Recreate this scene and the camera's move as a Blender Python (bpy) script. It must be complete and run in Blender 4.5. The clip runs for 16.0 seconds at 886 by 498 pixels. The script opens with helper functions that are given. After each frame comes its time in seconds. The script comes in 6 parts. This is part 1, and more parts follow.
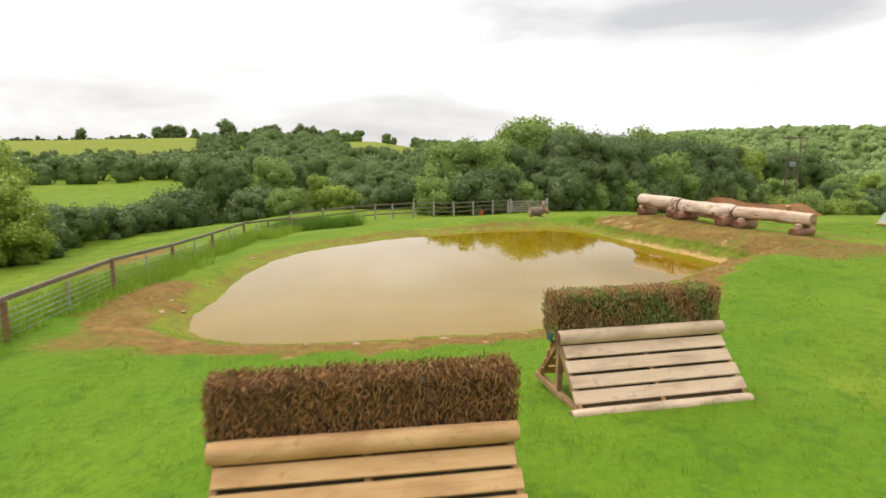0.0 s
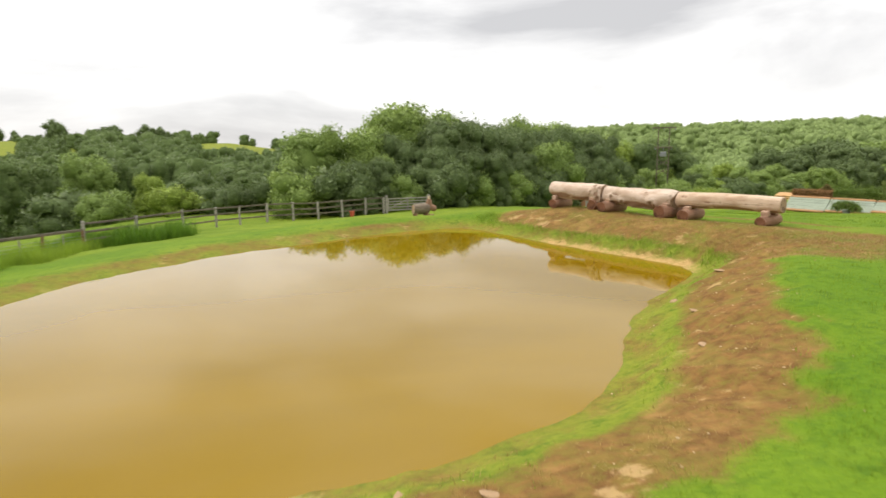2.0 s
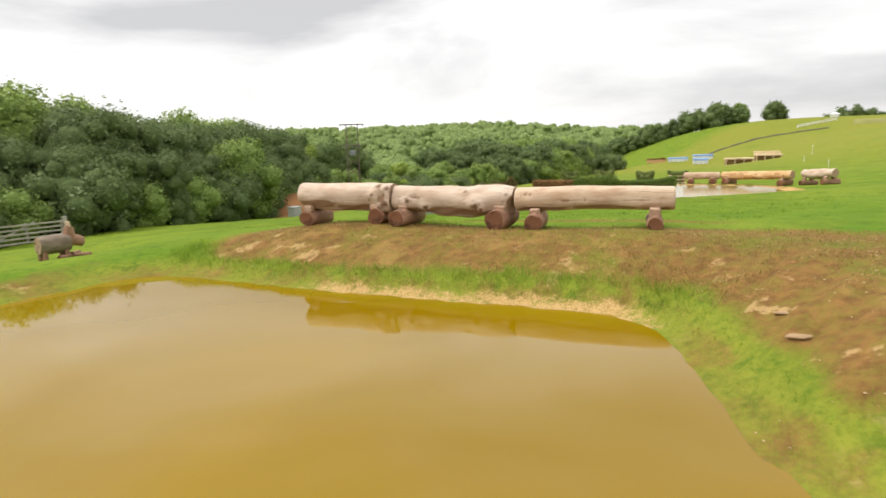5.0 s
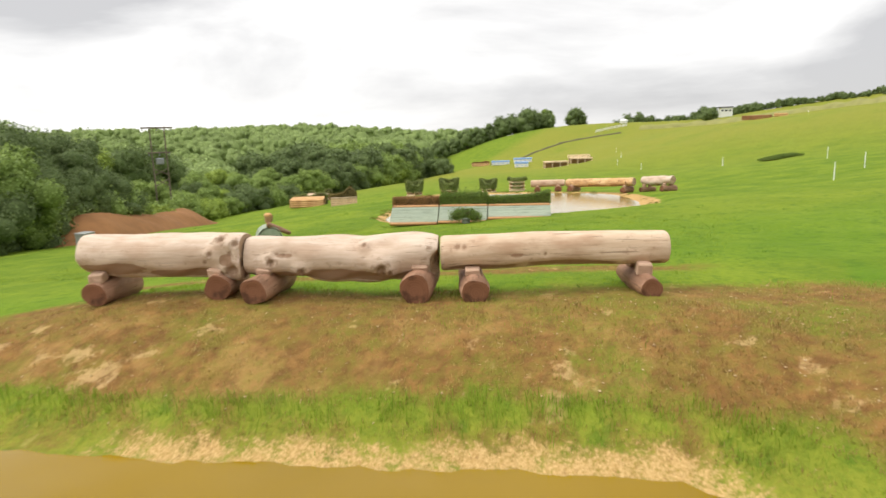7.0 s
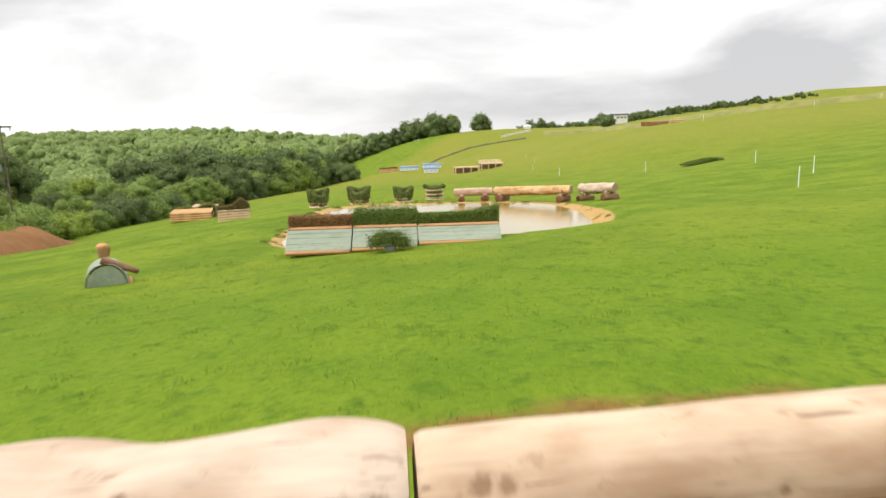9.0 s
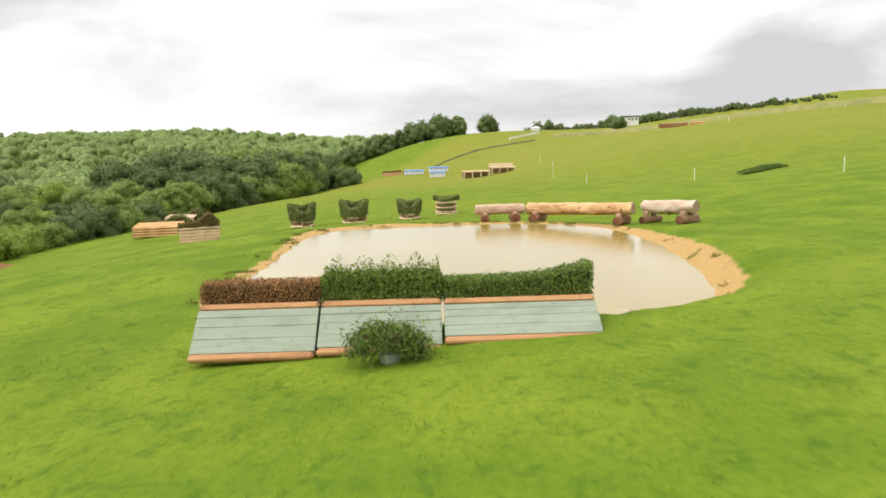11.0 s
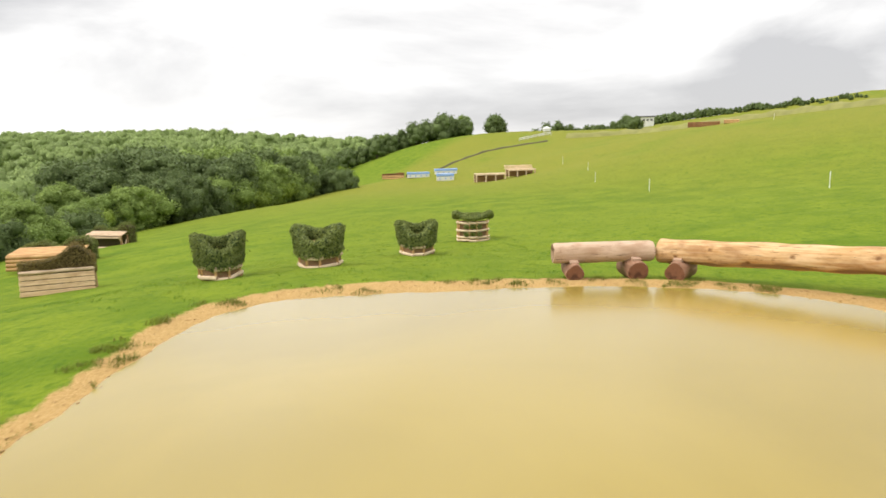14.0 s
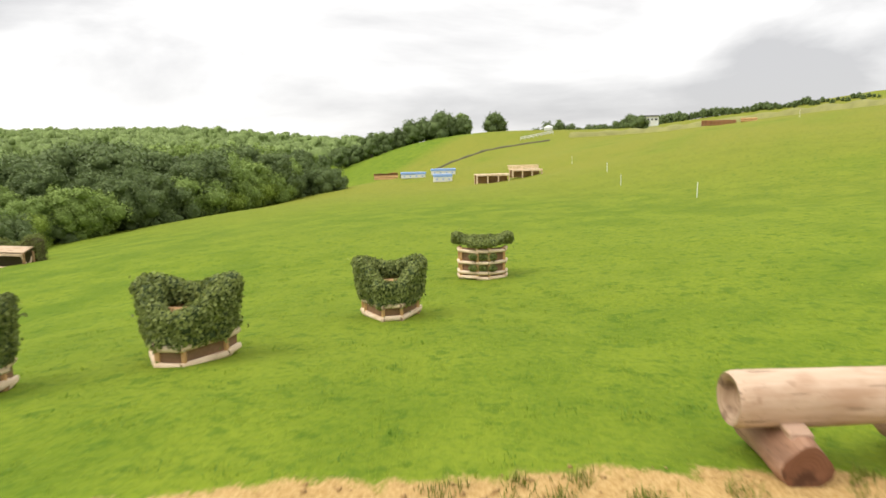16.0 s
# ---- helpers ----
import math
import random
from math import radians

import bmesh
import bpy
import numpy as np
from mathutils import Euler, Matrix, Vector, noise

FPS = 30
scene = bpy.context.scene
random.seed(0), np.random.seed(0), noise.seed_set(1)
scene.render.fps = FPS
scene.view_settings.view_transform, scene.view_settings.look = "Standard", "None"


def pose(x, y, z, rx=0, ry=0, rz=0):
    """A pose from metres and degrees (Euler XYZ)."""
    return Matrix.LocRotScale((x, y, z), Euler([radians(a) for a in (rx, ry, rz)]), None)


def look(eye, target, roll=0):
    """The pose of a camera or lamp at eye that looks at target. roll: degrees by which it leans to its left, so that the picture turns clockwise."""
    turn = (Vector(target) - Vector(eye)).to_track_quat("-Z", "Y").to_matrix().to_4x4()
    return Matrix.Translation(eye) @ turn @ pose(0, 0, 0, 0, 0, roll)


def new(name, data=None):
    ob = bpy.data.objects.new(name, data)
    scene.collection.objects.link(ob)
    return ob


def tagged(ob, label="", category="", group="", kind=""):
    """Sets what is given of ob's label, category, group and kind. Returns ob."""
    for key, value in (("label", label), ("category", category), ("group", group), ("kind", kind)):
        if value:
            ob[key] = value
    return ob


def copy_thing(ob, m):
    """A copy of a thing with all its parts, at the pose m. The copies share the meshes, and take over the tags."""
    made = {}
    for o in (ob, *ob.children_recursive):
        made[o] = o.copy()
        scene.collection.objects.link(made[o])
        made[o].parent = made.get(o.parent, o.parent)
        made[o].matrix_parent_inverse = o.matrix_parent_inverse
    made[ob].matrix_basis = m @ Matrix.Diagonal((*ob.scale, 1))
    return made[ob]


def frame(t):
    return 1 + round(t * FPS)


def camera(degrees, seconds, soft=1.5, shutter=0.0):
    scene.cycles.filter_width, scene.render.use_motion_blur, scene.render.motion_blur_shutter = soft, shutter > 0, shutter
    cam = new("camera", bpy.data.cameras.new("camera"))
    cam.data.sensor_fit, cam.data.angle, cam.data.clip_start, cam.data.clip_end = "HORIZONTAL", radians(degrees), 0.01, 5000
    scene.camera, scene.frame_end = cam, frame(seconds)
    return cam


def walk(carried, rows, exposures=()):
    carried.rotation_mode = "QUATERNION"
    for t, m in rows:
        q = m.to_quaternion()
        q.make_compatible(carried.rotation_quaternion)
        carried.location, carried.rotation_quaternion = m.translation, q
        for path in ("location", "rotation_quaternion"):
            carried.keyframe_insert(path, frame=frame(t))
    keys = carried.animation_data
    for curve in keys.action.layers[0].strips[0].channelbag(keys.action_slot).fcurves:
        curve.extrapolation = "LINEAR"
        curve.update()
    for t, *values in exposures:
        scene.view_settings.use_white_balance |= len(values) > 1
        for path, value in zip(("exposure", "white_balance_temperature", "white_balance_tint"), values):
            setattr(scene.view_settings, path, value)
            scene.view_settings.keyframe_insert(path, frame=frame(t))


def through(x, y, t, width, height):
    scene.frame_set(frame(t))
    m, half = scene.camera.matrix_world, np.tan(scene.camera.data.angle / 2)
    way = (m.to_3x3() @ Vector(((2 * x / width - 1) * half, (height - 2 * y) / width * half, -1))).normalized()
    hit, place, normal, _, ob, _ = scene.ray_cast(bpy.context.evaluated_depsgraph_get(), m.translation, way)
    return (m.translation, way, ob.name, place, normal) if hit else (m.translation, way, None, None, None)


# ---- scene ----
cam = camera(72.9, 16.0, soft=1.6, shutter=0.35)
PATH = [
    (0, (1.316, -0.103, 4.059), (1.272, 1.869, 3.726), 0.2),
    (0.5, (1.367, 1.607, 3.826), (1.376, 3.579, 3.495), 0.2),
    (1, (1.453, 3.455, 3.598), (1.554, 5.425, 3.268), 0.1),
    (1.5, (1.48, 5.357, 3.393), (1.709, 7.317, 3.062), -0.2),
    (2, (1.458, 7.214, 3.191), (1.842, 9.149, 2.86), -0.6),
    (2.5, (1.567, 9.064, 2.999), (2.141, 10.95, 2.667), -1.0),
    (3, (1.777, 10.824, 2.801), (2.551, 12.637, 2.464), -1.4),
    (3.5, (2.033, 12.536, 2.609), (2.978, 14.266, 2.269), -1.7),
    (4, (2.265, 14.061, 2.5), (3.344, 15.71, 2.155), -1.9),
    (4.2, (2.361, 14.609, 2.521), (3.496, 16.219, 2.175), -1.9),
    (6.3, (4.527, 19.407, 2.952), (6.101, 20.592, 2.609), -1.9),
    (6.5, (4.814, 19.809, 3.019), (6.422, 20.944, 2.667), -1.9),
    (7, (5.575, 20.715, 3.031), (7.266, 21.726, 2.684), -1.9),
    (7.5, (6.482, 21.577, 3.005), (8.232, 22.481, 2.661), -1.9),
    (8, (7.655, 22.447, 2.975), (9.443, 23.276, 2.633), -1.8),
    (8.5, (9.138, 23.308, 2.925), (10.951, 24.083, 2.586), -1.9),
    (9, (10.937, 24.212, 2.872), (12.767, 24.946, 2.533), -1.8),
    (9.2, (11.711, 24.573, 2.876), (13.544, 25.298, 2.536), -1.8),
    (11.5, (21.231, 29.339, 2.993), (23.055, 30.089, 2.662), -1.5),
    (12, (23.524, 30.555, 2.93), (25.348, 31.306, 2.599), -1.4),
    (12.5, (25.913, 31.763, 2.8), (27.738, 32.513, 2.473), -1.5),
    (13, (28.321, 32.894, 2.697), (30.146, 33.645, 2.371), -1.6),
    (13.5, (30.724, 33.999, 2.55), (32.548, 34.751, 2.226), -1.5),
    (14, (33.067, 34.992, 2.438), (34.892, 35.744, 2.114), -1.4),
    (14.5, (35.35, 35.96, 2.326), (37.175, 36.711, 2.003), -1.4),
    (15, (37.574, 36.855, 2.239), (39.4, 37.605, 1.919), -1.5),
    (15.5, (39.805, 37.707, 2.165), (41.632, 38.454, 1.846), -1.4),
    (16, (42.017, 38.538, 2.123), (43.845, 39.282, 1.799), -1.1),
]
EXPOSURES = [(0.0, 0.43), (16.0, 0.43)]
walk(cam, [(t, look(eye, target, roll)) for t, eye, target, roll in PATH], EXPOSURES)

# ---------------------------------------------------------------- light
world = bpy.data.worlds.new("overcast_sky")
scene.world = world
world.use_nodes = True
wn, wl = world.node_tree.nodes, world.node_tree.links
wn.clear()
SUN_ELEVATION, SUN_BEARING = 45.0, -35.0
sky = wn.new("ShaderNodeTexSky")
sky.sky_type = "NISHITA"
sky.sun_disc = False
sky.sun_elevation = radians(SUN_ELEVATION)
sky.sun_rotation = radians(SUN_BEARING)
bg_sky = wn.new("ShaderNodeBackground")
bg_sky.inputs["Strength"].default_value = 0.1
wl.new(sky.outputs["Color"], bg_sky.inputs["Color"])
coord = wn.new("ShaderNodeTexCoord")
stretch = wn.new("ShaderNodeMapping")
stretch.inputs["Scale"].default_value = (1.0, 1.0, 3.4)
stretch.inputs["Location"].default_value = (3.1, 1.7, 0.4)
stretch.inputs["Rotation"].default_value = (0, 0, radians(14))
wl.new(coord.outputs["Generated"], stretch.inputs["Vector"])
cloud = wn.new("ShaderNodeTexNoise")
cloud.inputs["Scale"].default_value = 1.7
cloud.inputs["Detail"].default_value = 7.0
cloud.inputs["Roughness"].default_value = 0.52
cloud.inputs["Distortion"].default_value = 0.35
wl.new(stretch.outputs["Vector"], cloud.inputs["Vector"])
ramp = wn.new("ShaderNodeValToRGB")
ramp.color_ramp.elements[0].position = 0.41
ramp.color_ramp.elements[0].color = (0.51, 0.505, 0.51, 1)
ramp.color_ramp.elements[1].position = 0.66
ramp.color_ramp.elements[1].color = (1.0, 0.985, 0.965, 1)
toward = wn.new("ShaderNodeVectorMath")
toward.operation = "DOT_PRODUCT"
toward.inputs[1].default_value = (math.sin(radians(112)) * 0.94, math.cos(radians(112)) * 0.94, 0.34)
wl.new(coord.outputs["Generated"], toward.inputs[0])
bank = wn.new("ShaderNodeMapRange")
bank.interpolation_type = "SMOOTHSTEP"
bank.inputs["From Min"].default_value = 0.55
bank.inputs["From Max"].default_value = 1.0
bank.inputs["To Min"].default_value = 0.025
bank.inputs["To Max"].default_value = -0.035
wl.new(toward.outputs["Value"], bank.inputs["Value"])
thick = wn.new("ShaderNodeMath")
wl.new(cloud.outputs["Fac"], thick.inputs[0])
wl.new(bank.outputs["Result"], thick.inputs[1])
wl.new(thick.outputs[0], ramp.inputs["Fac"])
bg_cloud = wn.new("ShaderNodeBackground")
bg_cloud.inputs["Strength"].default_value = 1.0
# An overcast sky is about twice as bright overhead as near the horizon.
high = wn.new("ShaderNodeSeparateXYZ")
wl.new(coord.outputs["Generated"], high.inputs[0])
dome = wn.new("ShaderNodeMapRange")
dome.interpolation_type = "SMOOTHSTEP"
dome.inputs["From Min"].default_value = 0.42
dome.inputs["From Max"].default_value = 0.95
dome.inputs["To Min"].default_value = 1.0
dome.inputs["To Max"].default_value = 2.3
wl.new(high.outputs["Z"], dome.inputs["Value"])
wl.new(dome.outputs["Result"], bg_cloud.inputs["Strength"])
wl.new(ramp.outputs["Color"], bg_cloud.inputs["Color"])
mix_sky = wn.new("ShaderNodeMixShader")
mix_sky.inputs["Fac"].default_value = 0.95
wl.new(bg_sky.outputs[0], mix_sky.inputs[1])
wl.new(bg_cloud.outputs[0], mix_sky.inputs[2])
world_out = wn.new("ShaderNodeOutputWorld")
wl.new(mix_sky.outputs[0], world_out.inputs["Surface"])

sun_data = bpy.data.lights.new("sun", "SUN")
sun_data.energy = 1.45
sun_data.angle = radians(35)
sun_data.color = (1.0, 0.95, 0.87)
sun = new("sun", sun_data)
_b, _e = radians(SUN_BEARING), radians(SUN_ELEVATION)
sun.matrix_world = look((0, 0, 60), (-math.sin(_b) * math.cos(_e) * 50, -math.cos(_b) * math.cos(_e) * 50, 60 - 50 * math.sin(_e)))

# ---------------------------------------------------------------- materials


class Mat:
    """A node material in which colours are built up step by step."""

    def __init__(self, name, rough=0.8, spec=0.3):
        self.m = bpy.data.materials.new(name)
        self.m.use_nodes = True
        self.n, self.l = self.m.node_tree.nodes, self.m.node_tree.links
        self.b = self.n["Principled BSDF"]
        self.b.inputs["Roughness"].default_value = rough
        self.b.inputs["Specular IOR Level"].default_value = spec
        self.co = self.n.new("ShaderNodeTexCoord")

    def where(self, space="Object", scale=(1, 1, 1), loc=(0, 0, 0)):
        mp = self.n.new("ShaderNodeMapping")
        mp.inputs["Scale"].default_value = scale
        mp.inputs["Location"].default_value = loc
        if space == "World":
            g = self.n.new("ShaderNodeNewGeometry")
            self.l.new(g.outputs["Position"], mp.inputs["Vector"])
        else:
            self.l.new(self.co.outputs[space], mp.inputs["Vector"])
        return mp.outputs["Vector"]

    def noise(self, vec, scale, detail=4.0, rough=0.55, dist=0.0):
        t = self.n.new("ShaderNodeTexNoise")
        t.inputs["Scale"].default_value = scale
        t.inputs["Detail"].default_value = detail
        t.inputs["Roughness"].default_value = rough
        t.inputs["Distortion"].default_value = dist
        self.l.new(vec, t.inputs["Vector"])
        return t.outputs["Fac"]

    def step(self, value, lo, hi):
        r = self.n.new("ShaderNodeMapRange")
        r.interpolation_type = "SMOOTHSTEP"
        r.inputs["From Min"].default_value = lo
        r.inputs["From Max"].default_value = hi
        self.l.new(value, r.inputs["Value"])
        return r.outputs["Result"]

    def math(self, op, a, b):
        q = self.n.new("ShaderNodeMath")
        q.operation = op
        for k, v in enumerate((a, b)):
            if isinstance(v, (int, float)):
                q.inputs[k].default_value = v
            else:
                self.l.new(v, q.inputs[k])
        return q.outputs[0]

    def mix(self, fac, a, b):
        q = self.n.new("ShaderNodeMix")
        q.data_type = "RGBA"
        for sock, v in ((q.inputs[0], fac), (q.inputs[6], a), (q.inputs[7], b)):
            if isinstance(v, tuple):
                sock.default_value = (*v, 1)
            elif isinstance(v, (int, float)):
                sock.default_value = v
            else:
                self.l.new(v, sock)
        return q.outputs[2]

    def attr(self, name):
        a = self.n.new("ShaderNodeAttribute")
        a.attribute_name = name
        return a.outputs["Fac"]

    def island(self):
        return self.n.new("ShaderNodeNewGeometry").outputs["Random Per Island"]

    def each(self):
        return self.n.new("ShaderNodeObjectInfo").outputs["Random"]

    def paint(self, colour):
        self.l.new(colour, self.b.inputs["Base Color"])
        return self

    def bump(self, height, strength, distance=0.02):
        q = self.n.new("ShaderNodeBump")
        q.inputs["Strength"].default_value = strength
        q.inputs["Distance"].default_value = distance
        self.l.new(height, q.inputs["Height"])
        self.l.new(q.outputs["Normal"], self.b.inputs["Normal"])
        return self

    def leafy(self, colour, amount=0.35):
        """Lets part of the light through, as thin leaves do."""
        t = self.n.new("ShaderNodeBsdfTranslucent")
        self.l.new(colour, t.inputs["Color"])
        s = self.n.new("ShaderNodeMixShader")
        s.inputs["Fac"].default_value = amount
        self.l.new(self.b.outputs[0], s.inputs[1])
        self.l.new(t.outputs[0], s.inputs[2])
        self.l.new(s.outputs[0], self.n["Material Output"].inputs["Surface"])
        return self


def grass_colour(m):
    w = m.where("World")
    broad = m.noise(w, 0.035, 3)
    patch = m.noise(w, 0.45, 5)
    fine = m.noise(w, 9.0, 4, 0.7)
    lush = m.attr("lush")
    tuft = m.noise(w, 2.6, 4, 0.7)
    c = m.mix(m.step(patch, 0.32, 0.68), (0.116, 0.182, 0.012), (0.196, 0.256, 0.020))
    c = m.mix(m.math("MULTIPLY", m.step(broad, 0.42, 0.66), 0.6), c, (0.20, 0.25, 0.022))
    c = m.mix(m.math("MULTIPLY", lush, 0.75), c, (0.088, 0.200, 0.008))
    c = m.mix(m.math("MULTIPLY", m.math("MULTIPLY", m.attr("dry"), m.step(m.noise(m.where("World", (0.5, 1, 1)), 0.06, 4, 0.6), 0.12, 0.52)), 0.9), c, (0.262, 0.250, 0.036))
    streak = m.noise(m.where("World", (0.10, 0.75, 0.4)), 1.0, 4, 0.6)
    c = m.mix(m.math("MULTIPLY", m.step(streak, 0.55, 0.75), 0.25), c, (0.19, 0.265, 0.03))
    return m.mix(m.math("MULTIPLY", m.step(tuft, 0.52, 0.66), 0.6), m.mix(m.math("MULTIPLY", m.step(fine, 0.35, 0.75), 0.5), c, (0.05, 0.115, 0.008)), (0.06, 0.125, 0.010)), fine


def ground_material():
    m = Mat("meadow_ground", 0.95, 0.1)
    green, fine = grass_colour(m)
    w = m.where("World")
    n1, n2, n3 = m.noise(w, 0.9, 6, 0.62), m.noise(w, 5.0, 5, 0.6), m.noise(w, 26.0, 4, 0.7)
    soil = m.mix(m.step(n2, 0.3, 0.7), (0.140, 0.072, 0.024), (0.250, 0.134, 0.042))
    soil = m.mix(m.math("MULTIPLY", m.step(m.noise(w, 3.2, 5, 0.75), 0.42, 0.62), 0.6), soil, (0.190, 0.155, 0.030))
    pale = m.noise(w, 0.55, 5, 0.7)
    soil = m.mix(m.math("MULTIPLY", m.step(pale, 0.55, 0.68), 0.45), soil, (0.40, 0.245, 0.085))
    turf = m.noise(w, 1.7, 6, 0.72)
    soil = m.mix(m.math("MULTIPLY", m.step(turf, 0.52, 0.62), 0.28), soil, (0.150, 0.165, 0.022))
    straw = m.noise(m.where("World", (1, 1, 1), (7, 3, 0)), 1.25, 6, 0.66)
    soil = m.mix(m.math("MULTIPLY", m.step(straw, 0.60, 0.67), 0.55), soil, (0.56, 0.385, 0.175))
    soil = m.mix(m.math("MULTIPLY", m.step(n3, 0.64, 0.78), 0.7), soil, (0.45, 0.35, 0.22))
    f = m.math("ADD", m.attr("soil"), m.math("MULTIPLY", m.math("SUBTRACT", n1, 0.5), 1.15))
    f = m.math("ADD", f, m.math("MULTIPLY", m.math("SUBTRACT", n3, 0.5), 0.5))
    c = m.mix(m.step(f, 0.26, 0.78), green, soil)
    sand = m.mix(m.step(n3, 0.3, 0.7), (0.37, 0.225, 0.076), (0.54, 0.37, 0.16))
    sand = m.mix(m.math("MULTIPLY", m.step(m.noise(w, 11.0, 5, 0.7), 0.54, 0.68), 0.75), sand, (0.25, 0.145, 0.05))
    g = m.math("ADD", m.attr("sand"), m.math("MULTIPLY", m.math("SUBTRACT", n2, 0.5), 0.9))
    g = m.math("ADD", g, m.math("MULTIPLY", m.math("SUBTRACT", n1, 0.5), 0.6))
    g = m.math("ADD", g, m.math("MULTIPLY", m.math("SUBTRACT", n3, 0.5), 0.7))
    c = m.mix(m.step(g, 0.36, 0.74), c, sand)
    m.paint(c)
    return m.bump(m.math("ADD", fine, m.math("MULTIPLY", n2, 1.5)), 0.55, 0.06).m


def blade_material(name):
    m = Mat(name, 0.6, 0.25)
    green, _ = grass_colour(m)
    c = m.mix(m.math("ADD", 0.25, m.math("MULTIPLY", m.island(), 0.5)), green, (0.325, 0.445, 0.046))
    m.paint(c).leafy(c, 0.45)
    return m.m


def wood_material(name, pale, mid, dark, crack=0.5, rough=0.75, grain=(1.1, 11, 11)):
    """Grain runs along the local x axis."""
    m = Mat(name, rough, 0.3)
    v = m.where("Object", grain)
    a, b = m.noise(v, 1.0, 6, 0.6, 0.6), m.noise(m.where("Object", (0.9, 2.0, 2.0)), 1.6, 4, 0.55)
    c = m.mix(m.step(a, 0.3, 0.7), mid, pale)
    c = m.mix(m.math("MULTIPLY", m.step(b, 0.45, 0.70), 0.65), c, dark)
    spots = m.noise(m.where("Object", (2.2, 3.0, 3.0), (4, 2, 1)), 2.4, 5, 0.7)
    c = m.mix(m.math("MULTIPLY", m.step(spots, 0.58, 0.66), 0.45), c, tuple(k * 0.8 for k in dark))
    lines = m.noise(m.where("Object", (1.6, 34, 34)), 1.0, 3, 0.5)
    c = m.mix(m.math("MULTIPLY", m.step(lines, 0.62, 0.71), crack), c, tuple(k * 0.4 for k in dark))
    c = m.mix(m.math("MULTIPLY", m.each(), 0.25), c, mid)
    # Brown patches: leftover bark, and low on the log also its underside shade.
    scar_shade = m.math("ADD", m.attr("scar_shade"), m.math("MULTIPLY", m.math("SUBTRACT", m.noise(m.where("Object", (3.0, 9, 9)), 1.5, 5, 0.7), 0.5), 1.1))
    c = m.mix(m.math("MULTIPLY", m.step(scar_shade, 0.42, 0.62), 0.8), c, (0.27, 0.15, 0.085))
    burr = m.noise(m.where("Object"), 22.0, 3, 0.6)
    c = m.mix(m.math("MULTIPLY", m.step(m.math("ADD", m.attr("knot"), m.math("MULTIPLY", m.math("SUBTRACT", burr, 0.5), 0.9)), 0.26, 0.80), 0.85), c, tuple(k * 0.68 for k in dark))
    m.paint(c)
    return m.bump(m.math("ADD", a, m.math("MULTIPLY", lines, -0.8)), 0.5, 0.012).m


def end_material(name, inner, outer):
    """Sawn end grain, with rings round the local x axis."""
    m = Mat(name, 0.85, 0.2)
    v = m.where("Object", (0.001, 1, 1))
    r = m.n.new("ShaderNodeTexWave")
    r.wave_type, r.rings_direction = "RINGS", "X"
    r.inputs["Scale"].default_value = 9.0
    r.inputs["Distortion"].default_value = 3.5
    r.inputs["Detail"].default_value = 3.0
    m.l.new(v, r.inputs["Vector"])
    c = m.mix(m.math("ADD", 0.3, m.math("MULTIPLY", r.outputs["Fac"], 0.4)), inner, outer)
    c = m.mix(m.step(m.noise(m.where("Object"), 5, 4), 0.5, 0.7), c, tuple(k * 0.55 for k in outer))
    m.paint(c)
    return m.m


def leaf_material(name, dark, light, tip=None, through=0.3, spread=0.5, patch=0.5, deep=0.4):
    m = Mat(name, 0.55, 0.3)
    c = m.mix(m.island(), dark, light)
    c = m.mix(m.math("MULTIPLY", m.each(), spread), c, tip or light)
    big = m.noise(m.where("World"), patch, 3)
    c = m.mix(m.math("MULTIPLY", m.step(big, 0.4, 0.7), deep), c, tuple(k * (1 if patch > 0.2 else 0.72) for k in dark))
    m.paint(c).leafy(c, through)
    return m.m


def plain_material(name, colour, rough=0.7, vary=0.3, scale=3.0, metal=0.0):
    m = Mat(name, rough, 0.35)
    m.b.inputs["Metallic"].default_value = metal
    v = m.where("Object")
    c = m.mix(m.math("MULTIPLY", m.step(m.noise(v, scale, 5, 0.65), 0.35, 0.7), vary), colour, tuple(k * 0.6 for k in colour))
    m.paint(c)
    return m.bump(m.noise(v, scale * 8, 3), 0.15, 0.01).m


def water_material(name, mud, rough, ior, film):
    m = Mat(name, rough, 0.5)
    m.b.inputs["IOR"].default_value = ior
    m.b.inputs["Coat Weight"].default_value = film
    m.b.inputs["Coat IOR"].default_value = 1.33
    m.b.inputs["Coat Roughness"].default_value = rough * 0.6
    w = m.where("World")
    c = m.mix(m.step(m.noise(w, 0.16, 4, 0.5, 0.8), 0.3, 0.7), mud, tuple(k * 0.86 for k in mud))
    m.paint(c)
    return m.bump(m.noise(m.where("World", (1, 1.6, 1)), 2.2, 3), 0.03, 0.02).m


GROUND = ground_material()
BLADES = blade_material("grass_blade")
TUSSOCK = leaf_material("tussock_blade", (0.085, 0.175, 0.014), (0.15, 0.27, 0.022), (0.13, 0.25, 0.020), 0.35, 0.2)
PEELED = wood_material("peeled_log", (0.67, 0.545, 0.435), (0.55, 0.42, 0.315), (0.37, 0.225, 0.135), 0.55)
PEELED_TAN = wood_material("peeled_log_tan", (0.66, 0.515, 0.375), (0.56, 0.405, 0.275), (0.36, 0.205, 0.115), 0.7)
PEELED_BROWN = wood_material("peeled_log_brown", (0.64, 0.48, 0.35), (0.54, 0.38, 0.26), (0.35, 0.20, 0.11), 0.85)
